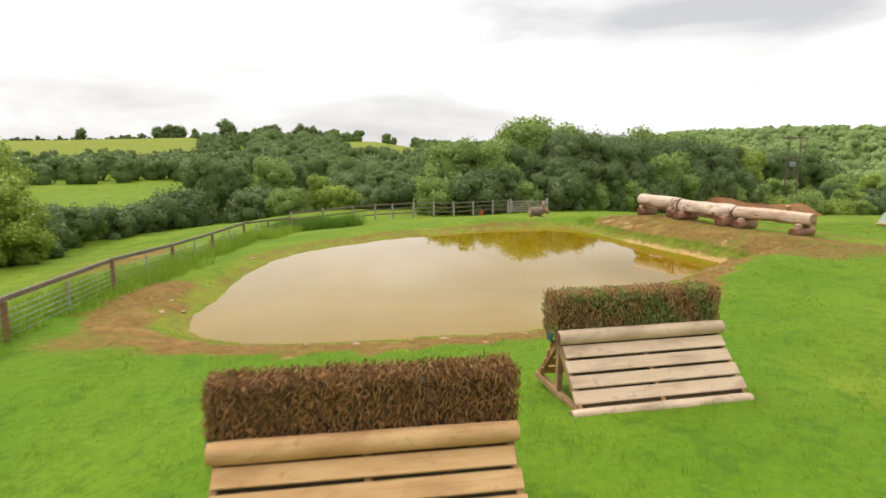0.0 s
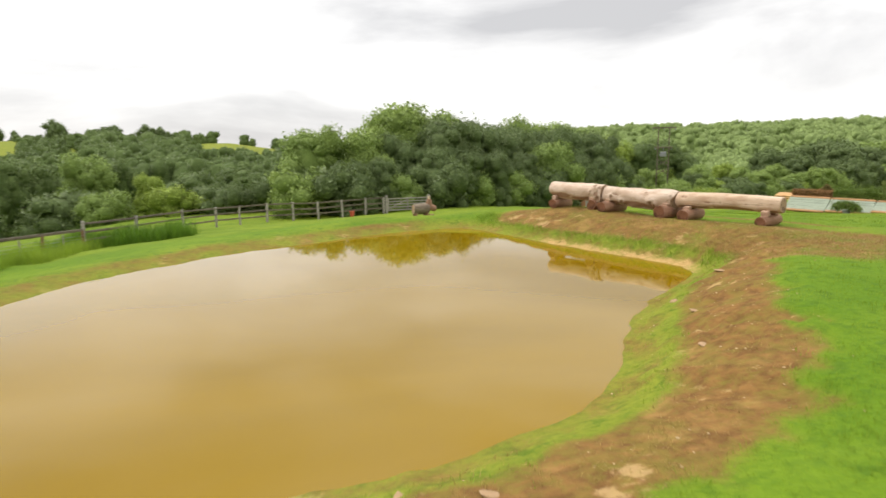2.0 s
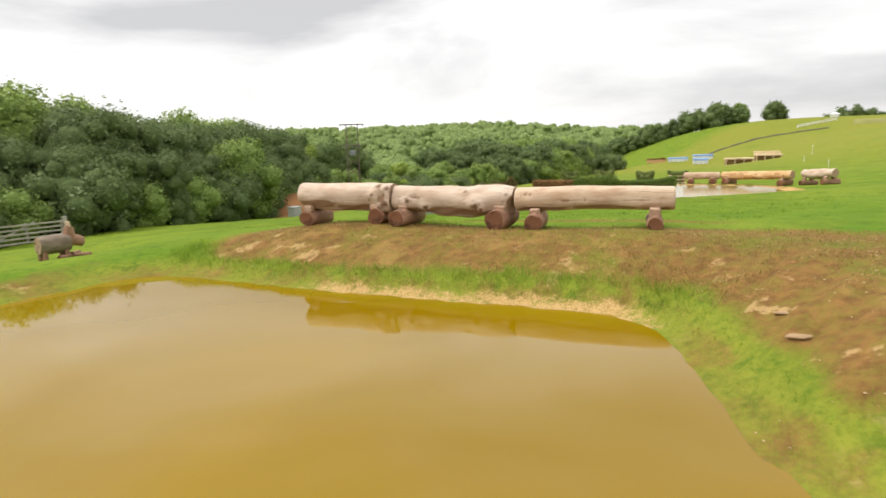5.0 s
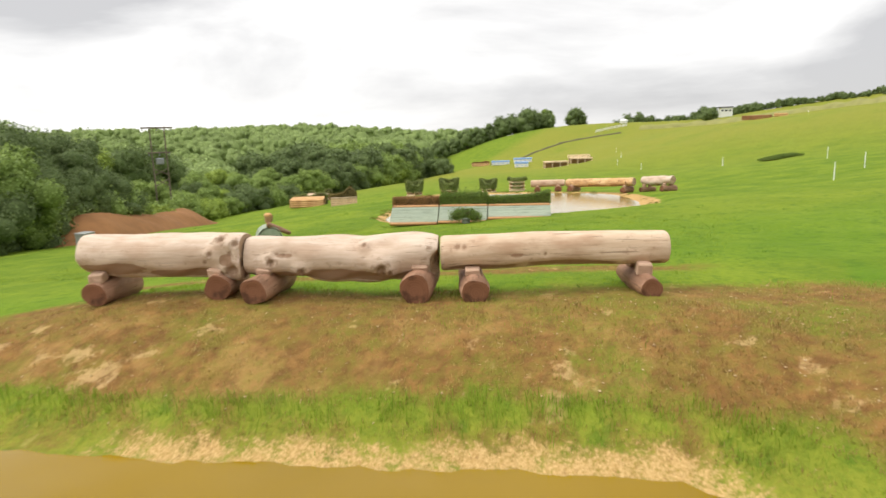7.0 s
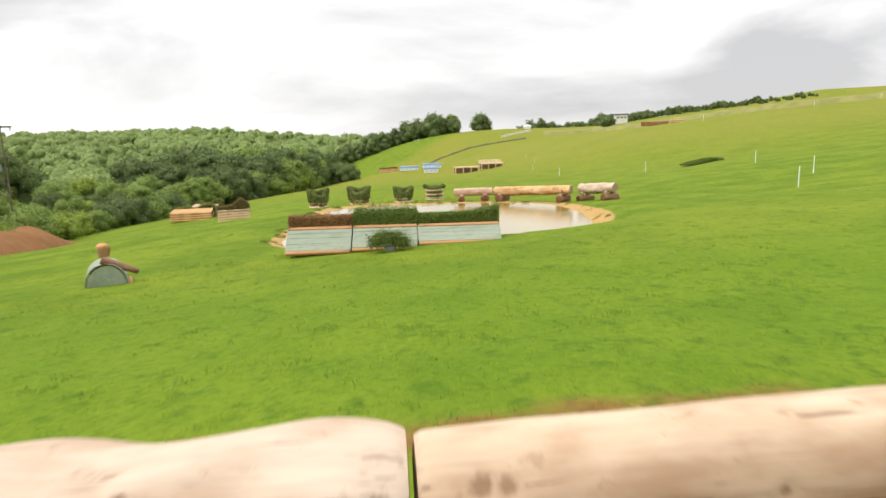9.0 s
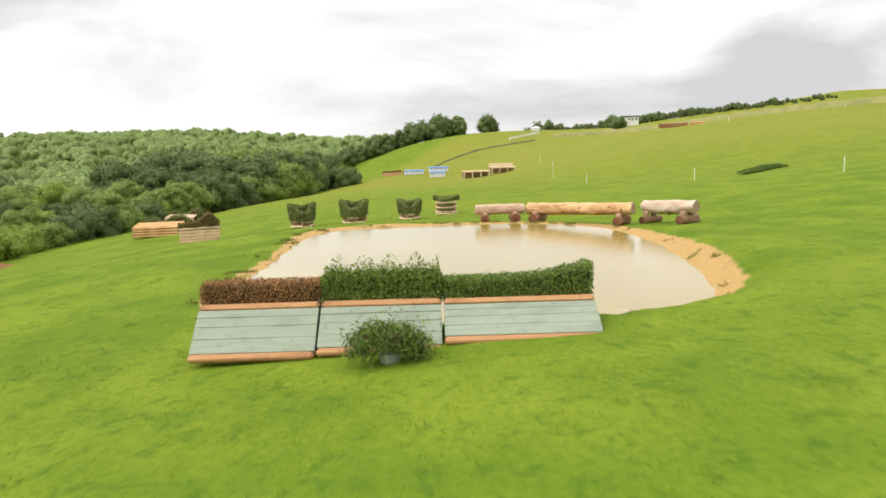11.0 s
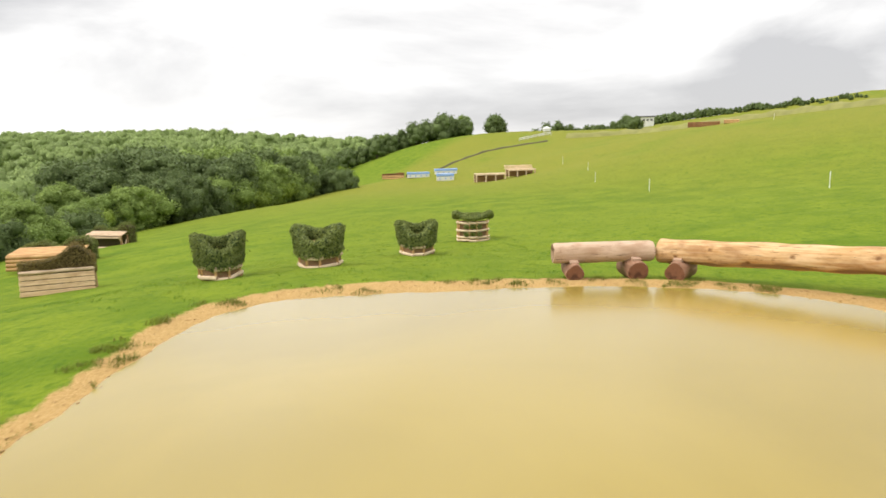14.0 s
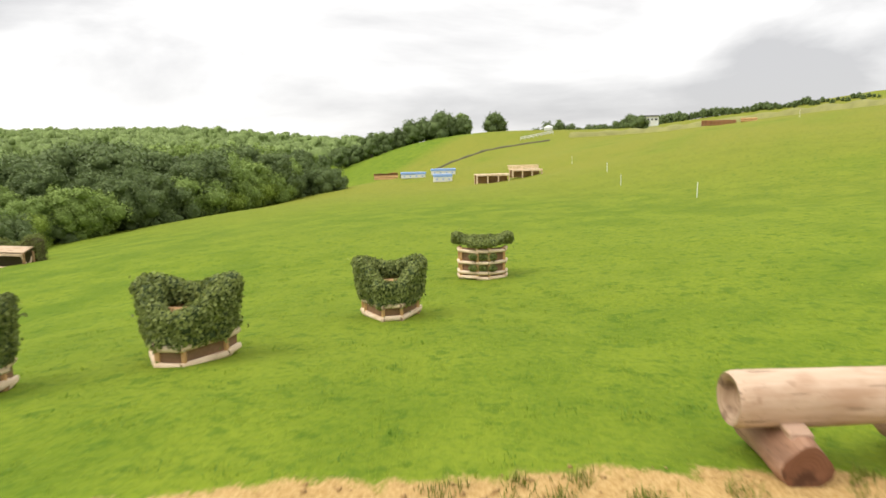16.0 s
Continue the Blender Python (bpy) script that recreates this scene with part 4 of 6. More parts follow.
def boarded_ramp(m, width, brush_size, brush, leaf, seed, label, shoots=0, sag=None, high=0.66, deep=0.95, both=False, n=4):
    """A ramp of pale boards between a rust-coloured ground rail and top rail, with a hedge standing behind it."""
    rng = random.Random(seed)
    ob = thing("boarded_hedge_jump", m, label, "hedge jump", "boarded hedge jumps")
    for side in ((1, -1) if both else (1,)):
        for k in range(n):
            t0, t1 = k / n, (k + 1) / n
            f = (lambda t: (deep * (1 - math.cos(math.pi * t / 2)), high * math.sin(math.pi * t / 2))) if both else (lambda t: (deep * (t + 0.10 * math.sin(math.pi * t)) * 0.92, high * (t + 0.10 * math.sin(math.pi * t))))
            (y0, z0), (y1, z1) = f(t0), f(t1)
            a = math.degrees(math.atan2(z1 - z0, y1 - y0))
            L = math.hypot(y1 - y0, z1 - z0)
            y = (y0 + y1) / 2
            if side < 0:
                y, a = 2 * deep + 0.12 - y, -a
            part("board", boxed((width, L * 0.985, 0.035), (0, y, (z0 + z1) / 2 + 0.1), (a, 0, 0), 0.006, wobble=0.003, rng=rng), GREY_BOARD, ob)
    part("ground_rail", boxed((width * 1.004, 0.13, 0.13), (0, -0.06, 0.045), (0, 0, 0), 0.045, wobble=0.004, rng=rng), RUST_RAIL, ob, "rust-coloured half-round rail")
    part("top_rail", boxed((width * 1.002, 0.16, 0.12), (0, deep + 0.03, high + 0.13), (0, 0, 0), 0.05, wobble=0.004, rng=rng), RUST_RAIL, ob, "rust-coloured half-round rail")
    for x in (-width / 2 + 0.03, width / 2 - 0.03):
        bm = bmesh.new()
        back = 2 * deep if both else deep + 0.55
        if both:
            arch = [(deep * (1 - math.cos(math.pi * t / 16)) * 0.97 + 0.03, high * math.sin(math.pi * t / 16) + 0.05) for t in range(9)]
            outline = arch + [(2 * deep + 0.1 - y, z) for y, z in arch[-2::-1]]
        else:
            outline = [(0.03, 0.0), (back, 0.0), (back - 0.05, high + 0.05), (deep * 0.9, high + 0.04), (deep * 0.5, high * 0.58)]
        v = [bm.verts.new((x - 0.02, y, z)) for y, z in outline]
        f = bm.faces.new(v)
        r = bmesh.ops.extrude_face_region(bm, geom=[f])
        bmesh.ops.translate(bm, vec=(0.04, 0, 0), verts=[q for q in r["geom"] if isinstance(q, bmesh.types.BMVert)])
        bmesh.ops.recalc_face_normals(bm, faces=bm.faces)
        part("end_panel", bm, GREY_BOARD, ob)
    if not both:
        part("back_panel", boxed((width, 0.04, high + 0.06), (0, deep + 0.55, high / 2 + 0.03), (0, 0, 0), 0.008), FRAME, ob)
    if both:
        trunk_part("branch", ob, 1.0, 0.12, 0.09, BARK, SAWN_END, Matrix.Translation((-width * 0.42, deep + 0.12, high + 0.22)) @ pose(0, 0, 0, 0, 27, -80), "brown branch lying down the slope", sides=14, rings=10, rough=0.06, seed=seed)
        head = trunk_part("stump", ob, 0.28, 0.12, 0.16, FRAME, PALE_END, Matrix.Translation((-width * 0.20, deep + 0.06, high + 0.26)) @ pose(0, 0, 0, 0, -90, 0), "knobbly brown stump", sides=14, rings=10, rough=0.12, seed=seed + 1)
        cap = bmesh.new()
        bmesh.ops.create_icosphere(cap, subdivisions=2, radius=0.17, matrix=Matrix.Translation((0.30, 0, 0)) @ Matrix.Diagonal((0.6, 1, 1, 1)))
        part("cap", cap, PLANK_ORANGE, head, "orange wooden cap")
        return ob
    bx, by, bz = brush_size
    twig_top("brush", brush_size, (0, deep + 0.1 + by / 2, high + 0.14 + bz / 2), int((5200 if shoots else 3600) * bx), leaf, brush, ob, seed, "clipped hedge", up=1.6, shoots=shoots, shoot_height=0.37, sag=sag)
    return ob


# The hedge jump by the second pond: three ramps side by side.
HEDGE_TURN = math.degrees(math.atan2(29.331 - 35.551, 28.632 - 26.059))
for s, tint, leaf, seed, shoots, sag, label in (
    (1.03, TWIG, 0.05, 31, 0, None, "pale boarded ramp jump topped with brown heather"),
    (3.10, LEAF_HEDGE, 0.062, 32, 2600, None, "pale boarded ramp jump topped with tall leafy shoots"),
    (5.44, LEAF_HEDGE, 0.058, 33, 0, lambda x: 0.20 * np.clip((x + 0.2) / 1.4, 0, 1) ** 2 - 0.02, "pale boarded ramp jump topped with a green hedge"),
):
    width, high, level = {31: (2.05, 0.57, -0.30), 32: (2.05, 0.52, -0.25), 33: (2.58, 0.38, -0.12)}[seed]
    x, y = 26.059 + 0.3823 * s, 35.551 - 0.9241 * s
    boarded_ramp(pose(x, y, level, 0, 0, HEDGE_TURN), width - 0.02, (width - 0.04, 0.42, 0.42 if seed == 32 else 0.36), tint, leaf, seed, label, shoots, sag, high, 0.60)


def potted_shrub(x, y):
    ob = thing("potted_shrub", pose(x, y, gz(x, y), 0, 0, HEDGE_TURN), "spreading grey-green shrub in a pale tub on the grass", "shrub")
    bm = bmesh.new()
    bmesh.ops.create_cone(bm, cap_ends=True, segments=20, radius1=0.24, radius2=0.32, depth=0.26, matrix=Matrix.Translation((0, 0, 0.13)))
    part("tub", bm, POT, ob, "pale grey tub")
    rng = np.random.RandomState(5)
    lobes = [(q, rng.uniform(-0.2, 0.2), 0.30 + 0.32 * (1 - (q / 0.8) ** 2) + rng.uniform(-0.06, 0.06), 0.27, 0.34, 0.26) for q in np.linspace(-0.68, 0.68, 9)]
    p, nor = on_lobes(3000, lobes, rng, -0.7)
    p = p + nor * rng.exponential(0.11, (len(p), 1))
    V, F = leaf_cards(p, nor, 0.17, rng, 0.20, wild=0.8, droop=0.5)
    part("leaves", mesh_from("leaves", V, F, LEAF_HEDGE, False), LEAF_HEDGE, ob)
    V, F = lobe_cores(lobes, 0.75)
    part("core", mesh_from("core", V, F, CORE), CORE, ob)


potted_shrub(26.75, 32.25)
bpy.data.objects["potted_shrub"].scale = (0.61, 0.61, 0.61)
boarded_ramp(pose(23.46, 39.2, gz(23.7, 39.5) - 0.02, 0, 0, 50), 1.2, (0.55, 0.26, 0.44), TWIG, 0.05, 35, "narrow arched pale jump with a brown stump and branch on it", both=True, deep=0.47, high=0.60)


def ivy_jump(m, label, seed, ring=3, full=True):
    """A three-sided crate of rails overgrown with ivy, with a dip to jump through. Its point looks along -y."""
    rng = np.random.RandomState(seed)
    ob = thing("ivy_jump", m, label, "ivy jump", "row of ivy-grown narrow jumps")
    if full:
        corners = [(-0.62, 0.48), (-0.56, 0.22), (-0.19, -0.36), (0.19, -0.36), (0.56, 0.22), (0.62, 0.48)]
    else:
        corners = [(-0.66, 0.34), (-0.60, 0.0), (-0.14, -0.24), (0.18, -0.24), (0.60, 0.0), (0.66, 0.34)]
    heights = [0.06, 0.30] if ring < 3 else [0.06, 0.20, 0.48, 0.82]
    for z in heights:
        for a, b in zip(corners, corners[1:]):
            d = Vector((b[0] - a[0], b[1] - a[1], 0))
            tilt = rng.uniform(-4, 4)
            mm = Matrix.Translation((a[0] - d.x * 0.08, a[1] - d.y * 0.08, z)) @ pose(0, 0, 0, 0, tilt, math.degrees(math.atan2(d.y, d.x)))
            trunk_part("rail", ob, d.length * 1.16, 0.052, 0.046, PALE_BOARD, PALE_END, mm, "peeled half-round rail", sides=10, rings=6, rough=0.05, seed=int(z * 100) + seed)
    for a, b in zip(corners, corners[1:]):
        d = Vector((b[0] - a[0], b[1] - a[1], 0))
        tall = 0.40 if ring < 3 else 0.9
        # Added dark panels behind the rails stand in for the crate's shaded inside.
        part("lining", boxed((d.length, 0.03, tall), ((a[0] + b[0]) * 0.47, (a[1] + b[1]) * 0.47 + 0.03, tall / 2), (0, 0, math.degrees(math.atan2(d.y, d.x))), 0.004), FENCE_POST, ob, "dark brown panel added for the shaded inside")
        part("post", boxed((0.07, 0.05, tall), (a[0] * 0.97, a[1] * 0.97, tall / 2), (0, 0, rng.uniform(-20, 20)), 0.01), PLANK, ob)
    # Added dark back panel, for the shade inside the hollow.
    part("lining", boxed((1.12, 0.03, 0.80), (0, 0.46, 0.40), (0, 0, 0), 0.004), FENCE_POST, ob, "dark brown panel added for the shaded inside")
    trunk_part("crossbar", ob, 0.9, 0.065, 0.06, PLANK, PALE_END, Matrix.Translation((-0.45, 0.26, 0.60)), "", sides=12, rings=6, rough=0.03, seed=seed)
    lobes = []
    ring_line = [(-0.60, 0.44), (-0.55, 0.20), (-0.20, -0.30), (0.20, -0.30), (0.55, 0.20), (0.60, 0.44)]
    for (x0, y0), (x1, y1) in zip(ring_line, ring_line[1:]):
        for t in np.arange(0.0, 1.0, 0.11 / math.hypot(x1 - x0, y1 - y0)):
            x, y = x0 + (x1 - x0) * t + rng.uniform(-0.02, 0.02), y0 + (y1 - y0) * t
            top = float(np.interp(y, [-0.30, -0.12, 0.12, 0.40], [0.72, 0.80, 0.98, 1.06])) + rng.uniform(-0.02, 0.02)
            low = float(np.interp(y, [-0.30, 0.1, 0.44], [0.40, 0.40, 0.46])) + rng.uniform(-0.06, 0.04)
            for z in list(np.arange(low, top - 0.10, 0.12)) + [top - 0.10]:
                w = 0.95 + 0.13 * (z - 0.4) / 0.6
                if z > 0.55 and abs(x) > 0.2:
                    lobes.append((x * w * 0.78, y + 0.05, z - 0.05, 0.13, 0.13, 0.12))
                lobes.append((x * w, y, z, 0.145 + rng.uniform(-0.02, 0.02), 0.145, 0.13))
    for x in np.linspace(-0.58, 0.58, 12):
        top = 1.06 - 0.13 * math.exp(-((x / 0.34) ** 2))
        for z in (0.74, 0.84, top - 0.10):
            lobes.append((x, 0.50 + rng.uniform(-0.02, 0.02), z, 0.13, 0.15, 0.12))
    if not full:
        lobes = [(x * 0.9, float(np.interp(abs(x), [0, 0.32, 0.72], [-0.20, -0.16, 0.26])) + 0.04, 1.02 + 0.14 * (abs(x) / 0.7) ** 2, 0.17, 0.2, 0.13) for x in np.linspace(-0.76, 0.76, 11)]
        lobes += [(x, 0.5, 1.05, 0.18, 0.2, 0.15) for x in np.linspace(-0.7, 0.7, 7)]
        lobes += [(x, -0.2, z, 0.14, 0.1, 0.1) for x in (-0.24, 0.0, 0.24) for z in (0.34, 0.66)]
    p, nor = on_lobes(8000, lobes, rng, -0.9)
    runners = rng.randint(0, len(p), 260)
    p[runners] += nor[runners] * rng.exponential(0.05, (260, 1)) - np.array((0, 0, 1)) * rng.exponential(0.06, (260, 1))
    V, F = leaf_cards(p, nor, 0.055, rng, 0.75, droop=0.8, wild=0.6)
    ivy = part("ivy", mesh_from("ivy", V, F, IVY, False), IVY, ob, "thick trimmed ivy")
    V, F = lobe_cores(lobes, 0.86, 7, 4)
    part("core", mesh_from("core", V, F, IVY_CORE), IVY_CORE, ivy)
    return ob


for (x, y), turn, tall, seed, k in (((46.69, 47.71), -44, 2, 41, 1.00), ((49.05, 45.98), -70, 2, 42, 1.14), ((53.2, 44.3), -62, 2, 43, 1.04), ((59.1, 44.2), -71, 3, 44, 1.12)):
    jump = ivy_jump(pose(x, y, gz(x, y) - 0.02, 0, 0, turn), "ivy-covered narrow jump on a crate of peeled rails" if tall == 2 else "narrow jump of peeled rails with ivy along its top", seed, tall, tall == 2)
    jump.scale = (k, k, {41: 1.29, 42: 1.27, 43: 1.20, 44: 1.08}[seed])

# ---------------------------------------------------------------- trees


def tri_leaves(points, normals, shade, size, rng, aspect=0.7, wild=0.6, up=0.0):
    """Three-cornered leaf sprays at points; each faces the way of its shading normal, so that crowns shade as soft masses."""
    n = len(points)
    face = normals + wild * rng.normal(size=(n, 3))
    face /= np.linalg.norm(face, axis=1, keepdims=True) + 1e-9
    t = rng.normal(size=(n, 3)) + (0, 0, up)
    t -= (t * face).sum(1, keepdims=True) * face
    t /= np.linalg.norm(t, axis=1, keepdims=True) + 1e-9
    s = np.cross(face, t)
    L = size * rng.uniform(0.55, 1.35, (n, 1))
    a, b, c = points + t * L * 0.6, points - t * L * 0.4 + s * L * aspect * 0.5, points - t * L * 0.4 - s * L * aspect * 0.5
    turned = ((face * shade).sum(1) < 0)[:, None]
    b, c = np.where(turned, c, b), np.where(turned, b, c)
    return np.stack([a, b, c], 1).reshape(-1, 3), np.arange(3 * n).reshape(-1, 3), np.repeat(shade, 3, 0)


def foliage_mesh(name, V, F, N, material):
    me = mesh_from(name, V, F, material, True)
    N = N / (np.linalg.norm(N, axis=1, keepdims=True) + 1e-9)
    me.normals_split_custom_set_from_vertices(N.tolist())
    return me


def tree(name, label, height, width, seed, leaf_mat, skin, leaf=0.16, n=9000, low=0.12, lobes_n=26, trunk_r=0.16, spiky=0, up=0.0, sides=8, rings=5):
    """A tapered trunk with limbs and a crown of many small leaf sprays round uneven lobes and lesser lobes on them."""
    rng = np.random.RandomState(seed)
    ob = thing(name, pose(0, 0, 0), label, "tree")
    bm = bmesh.new()

    def limb(p0, p1, r0, r1, sides=7, cuts=4):
        p0, p1 = Vector(p0), Vector(p1)
        d = p1 - p0
        q = d.to_track_quat("Z", "Y").to_matrix()
        rows = []
        for k in range(cuts + 1):
            t = k / cuts
            c = p0 + d * t + Vector(rng.normal(size=3) * 0.04 * d.length * (0 < k < cuts))
            r = r0 + (r1 - r0) * t
            rows.append([bm.verts.new(c + q @ Vector((r * math.cos(a), r * math.sin(a), 0))) for a in np.linspace(0, 2 * np.pi, sides, endpoint=False)])
        for a, b in zip(rows, rows[1:]):
            for k in range(sides):
                bm.faces.new((a[k], a[(k + 1) % sides], b[(k + 1) % sides], b[k]))

    limb((0, 0, -0.4), (0, 0, height * 0.75), trunk_r, trunk_r * 0.35)
    lobes = []
    for k in range(lobes_n):
        z = height * (low + (0.90 - low) * ((k + rng.uniform(0.2, 0.8)) / lobes_n))
        t = (z / height - low) / (1 - low)
        reach = width * 0.5 * math.sqrt(max(0.05, 1 - (1.6 * t - 0.65) ** 2)) if t > 0.4 else width * 0.5 * (0.80 + 0.5 * t)
        a = k * 2.4 + rng.uniform(-0.5, 0.5)
        q = reach * rng.uniform(0.35, 0.90)
        s = width * rng.uniform(0.13, 0.24) * (1.1 if lobes_n < 16 else 0.92 if lobes_n < 30 else 0.82)
        lobes.append((q * math.cos(a), q * math.sin(a), z, s, s, s * rng.uniform(0.85, 1.30)))
        if k % 4 == 0:
            limb((0, 0, z * 0.6), (q * math.cos(a), q * math.sin(a), z), trunk_r * 0.4, trunk_r * 0.12, 5, 2)
    lobes.append((rng.uniform(-0.1, 0.1) * width, 0, height * 0.86, width * 0.20, width * 0.20, height * 0.10))
    main = len(lobes)
    for k in range(main):
        x, y, z, rx, ry, rz = lobes[k]
        for _ in range(4):
            d = rng.normal(size=3)
            d[2] = abs(d[2]) * 0.9
            d /= np.linalg.norm(d)
            g = rng.uniform(0.26, 0.52)
            lobes.append((x + d[0] * rx * 0.8, y + d[1] * ry * 0.8, z + d[2] * rz * 0.8, rx * g, ry * g, rz * g * rng.uniform(1.0, 1.6)))
    for k in range(spiky):
        a, q = rng.uniform(0, 6.28), width * rng.uniform(0.0, 0.36)
        z = height * (0.90 - 0.35 * (q / width / 0.36) ** 2)
        lobes.append((q * math.cos(a), q * math.sin(a), z + height * 0.04, width * 0.035, width * 0.035, height * rng.uniform(0.05, 0.11)))
    fit = height * 0.97 / max(q[2] + q[5] for q in lobes[:5 * main])
    lobes = [(*q[:2], q[2] * fit, *q[3:5], q[5] * fit) for q in lobes]
    part("trunk", bm, TRUNK, ob)
    p, nor = on_lobes(n, lobes, rng, -0.55)
    p = p + (nor * 0.7 + rng.normal(size=p.shape) * 0.3 + (0, 0, 0.25)) * rng.exponential(0.7, (n, 1)).clip(0, 1.5 if leaf < 0.3 else 0.7) * leaf
    mid = np.array((0, 0, height * 0.45))
    out = (p - mid) / (width * 0.5, width * 0.5, height * 0.5)
    out /= np.linalg.norm(out, axis=1, keepdims=True) + 1e-9
    shade = nor * 0.8 + out * 0.5 + rng.normal(size=p.shape) * 0.48 + (0, 0, 0.15)
    V, F, N = tri_leaves(p, nor, shade, leaf, rng, 0.75 if up == 0 else 0.5, 0.7, up)
    crown = part("crown", foliage_mesh("crown", V, F, N, leaf_mat), leaf_mat, ob)
    V, F = lobe_cores(lobes[:main] + [(0, 0, height * 0.48, width * 0.34, width * 0.34, height * 0.40)], 0.86, sides, rings)
    part("shade", mesh_from("shade", V, F, skin), skin, crown)
    return ob


def plant(kinds, x, y, k, rng, group, wide=1.0):
    src = kinds[rng.randint(len(kinds))]
    m = Matrix.Translation((x, y, gz(x, y) - 0.2)) @ pose(0, 0, 0, 0, 0, rng.uniform(0, 360))
    o = copy_thing(src, m)
    o.scale = (k * wide * rng.uniform(0.92, 1.12), k * wide * rng.uniform(0.92, 1.12), k)
    o["group"] = group
    return o


THORNS = [tree("hawthorn_tree", "dense dark green hedgerow tree at the meadow's edge", 8.0, 6.2, 101 + k, LEAF_B, SKIN_B, 0.20, 9500, 0.04, 34, spiky=16, up=0.9) for k in range(3)]
OAKS = [tree("oak_tree", "broad mid-green tree in the wooded valley", 10.0, 8.0, 111 + k, LEAF_A, SKIN_A, 0.24, 9000, 0.10, 30, 0.24, spiky=5) for k in range(3)]
ASHES = [tree("ash_tree", "light yellow-green leafy tree in the valley", 9.5, 7.2, 121 + k, LEAF_C, SKIN_C, 0.22, 9000, 0.07, 30, 0.2, spiky=6) for k in range(2)]
# Oaks in the darkened leaf colour that carries the west's dimmer light.
WESTS = [tree("field_oak", "broad dark green tree standing below the meadow", 10.0, 8.0, 161 + k, LEAF_WEST_DIM, SKIN_WEST_DIM, 0.24, 8000, 0.06, 30, 0.24, spiky=4) for k in range(2)]
BUSHES = [tree("bush", "low bushy shrub along the meadow's edge", 3.6, 4.6, 131 + k, (LEAF_B, LEAF_A, LEAF_C)[k], (SKIN_B, SKIN_A, SKIN_C)[k], 0.18, 2800, 0.05, 14, 0.08, sides=7, rings=4) for k in range(3)]
for k, o in enumerate(THORNS + OAKS + ASHES + WESTS + BUSHES):
    # The patterns themselves stand in the wood behind the belt.
    x = 8 + 5.2 * k
    o.matrix_basis = Matrix.Translation((x, wood_edge(x) + 16, gz(x, float(wood_edge(x)) + 16)))

MIDS = [tree("dark_tree", "tall dark green tree at the wood's far corner", 10.0, 8.0, 151 + k, (LEAF_B, LEAF_A)[k % 2], (SKIN_B, SKIN_A)[k % 2], 0.38, 3300, 0.10, 22, 0.22, spiky=4, sides=7, rings=4) for k in range(3)]
for k, o in enumerate(MIDS):
    o.matrix_basis = Matrix.Translation((92 + 7 * k, 118.0, gz(92 + 7 * k, 118.0)))
FAR_TREES = [tree("skyline_tree", "dark round-headed tree far off on the skyline", 9.0, 8.0, 141 + k, LEAF_B, SKIN_B, 0.62, 800, 0.12, 12, 0.2, spiky=2, sides=6, rings=4) for k in range(2)]
for k, o in enumerate(FAR_TREES):
    o.matrix_basis = Matrix.Translation((62 + 5 * k, 108.0, gz(62 + 5 * k, 108.0)))

rng_t = np.random.RandomState(77)
BELT = "belt of trees along the meadow"
BELT_TOP = lambda x: np.interp(x, [-2, 1, 7, 10, 13, 20, 26, 34], [5.0, 6.6, 7.2, 8.4, 9.2, 9.2, 9.5, 10.0])
for row, off, tall in ((0, 2.4, 0.66), (1, 6.2, 0.93), (2, 11.0, 1.0)):
    x = -0.5 + 1.3 * row
    while x < 33:
        k = tall * BELT_TOP(x) / 9.2 * rng_t.uniform(0.88, 1.08)
        plant(THORNS + OAKS[:1], x + rng_t.uniform(-0.8, 0.8), float(wood_edge(x)) + off + rng_t.uniform(-0.8, 0.8), k, rng_t, BELT)
        x += 3.2
x = 0.0
while x < 34:
    plant(BUSHES[:2], x, float(wood_edge(x)) + rng_t.uniform(1.4, 2.4), rng_t.uniform(0.75, 1.15), rng_t, "shrubs along the meadow")
    x += 3.3
for row, off, tall in ((0, 3.0, 0.46), (1, 8.0, 0.54), (2, 14.0, 0.60)):
    x = 33 + row
    while x < 78:
        plant(OAKS + ASHES[:1] + OAKS + THORNS, x + rng_t.uniform(-1, 1), float(wood_edge(x)) + off + rng_t.uniform(-1, 1), tall * rng_t.uniform(0.8, 1.15), rng_t, "trees at the wood's edge", 1.1)
        x += 4.8
for row, off, tall in ((0, 1.5, 0.78), (1, 7.0, 0.92), (2, 14.0, 1.0)):
    x = 79 + row * 2
    while x < 129:
        plant(MIDS, x + rng_t.uniform(-1, 1), float(wood_edge(x)) + off + rng_t.uniform(-1, 1), tall * (0.72 + 0.28 * smooth(x, 80, 98)) * rng_t.uniform(0.85, 1.15), rng_t, "dark trees at the wood's corner", 1.1)
        x += 5.4
plant(BUSHES[:1], 129.5, 93.5, 0.8, rng_t, "shrubs along the meadow")
plant(BUSHES[:1], 126.5, 93.0, 1.3, rng_t, "shrubs along the meadow")
x = 34.0
while x < 128:
    plant(BUSHES, x, float(wood_edge(x)) + rng_t.uniform(0.3, 1.6), rng_t.uniform(0.7, 1.1) * (1 + 0.5 * (x > 80)), rng_t, "shrubs along the meadow")
    x += 3.4 if x < 80 else 5.0
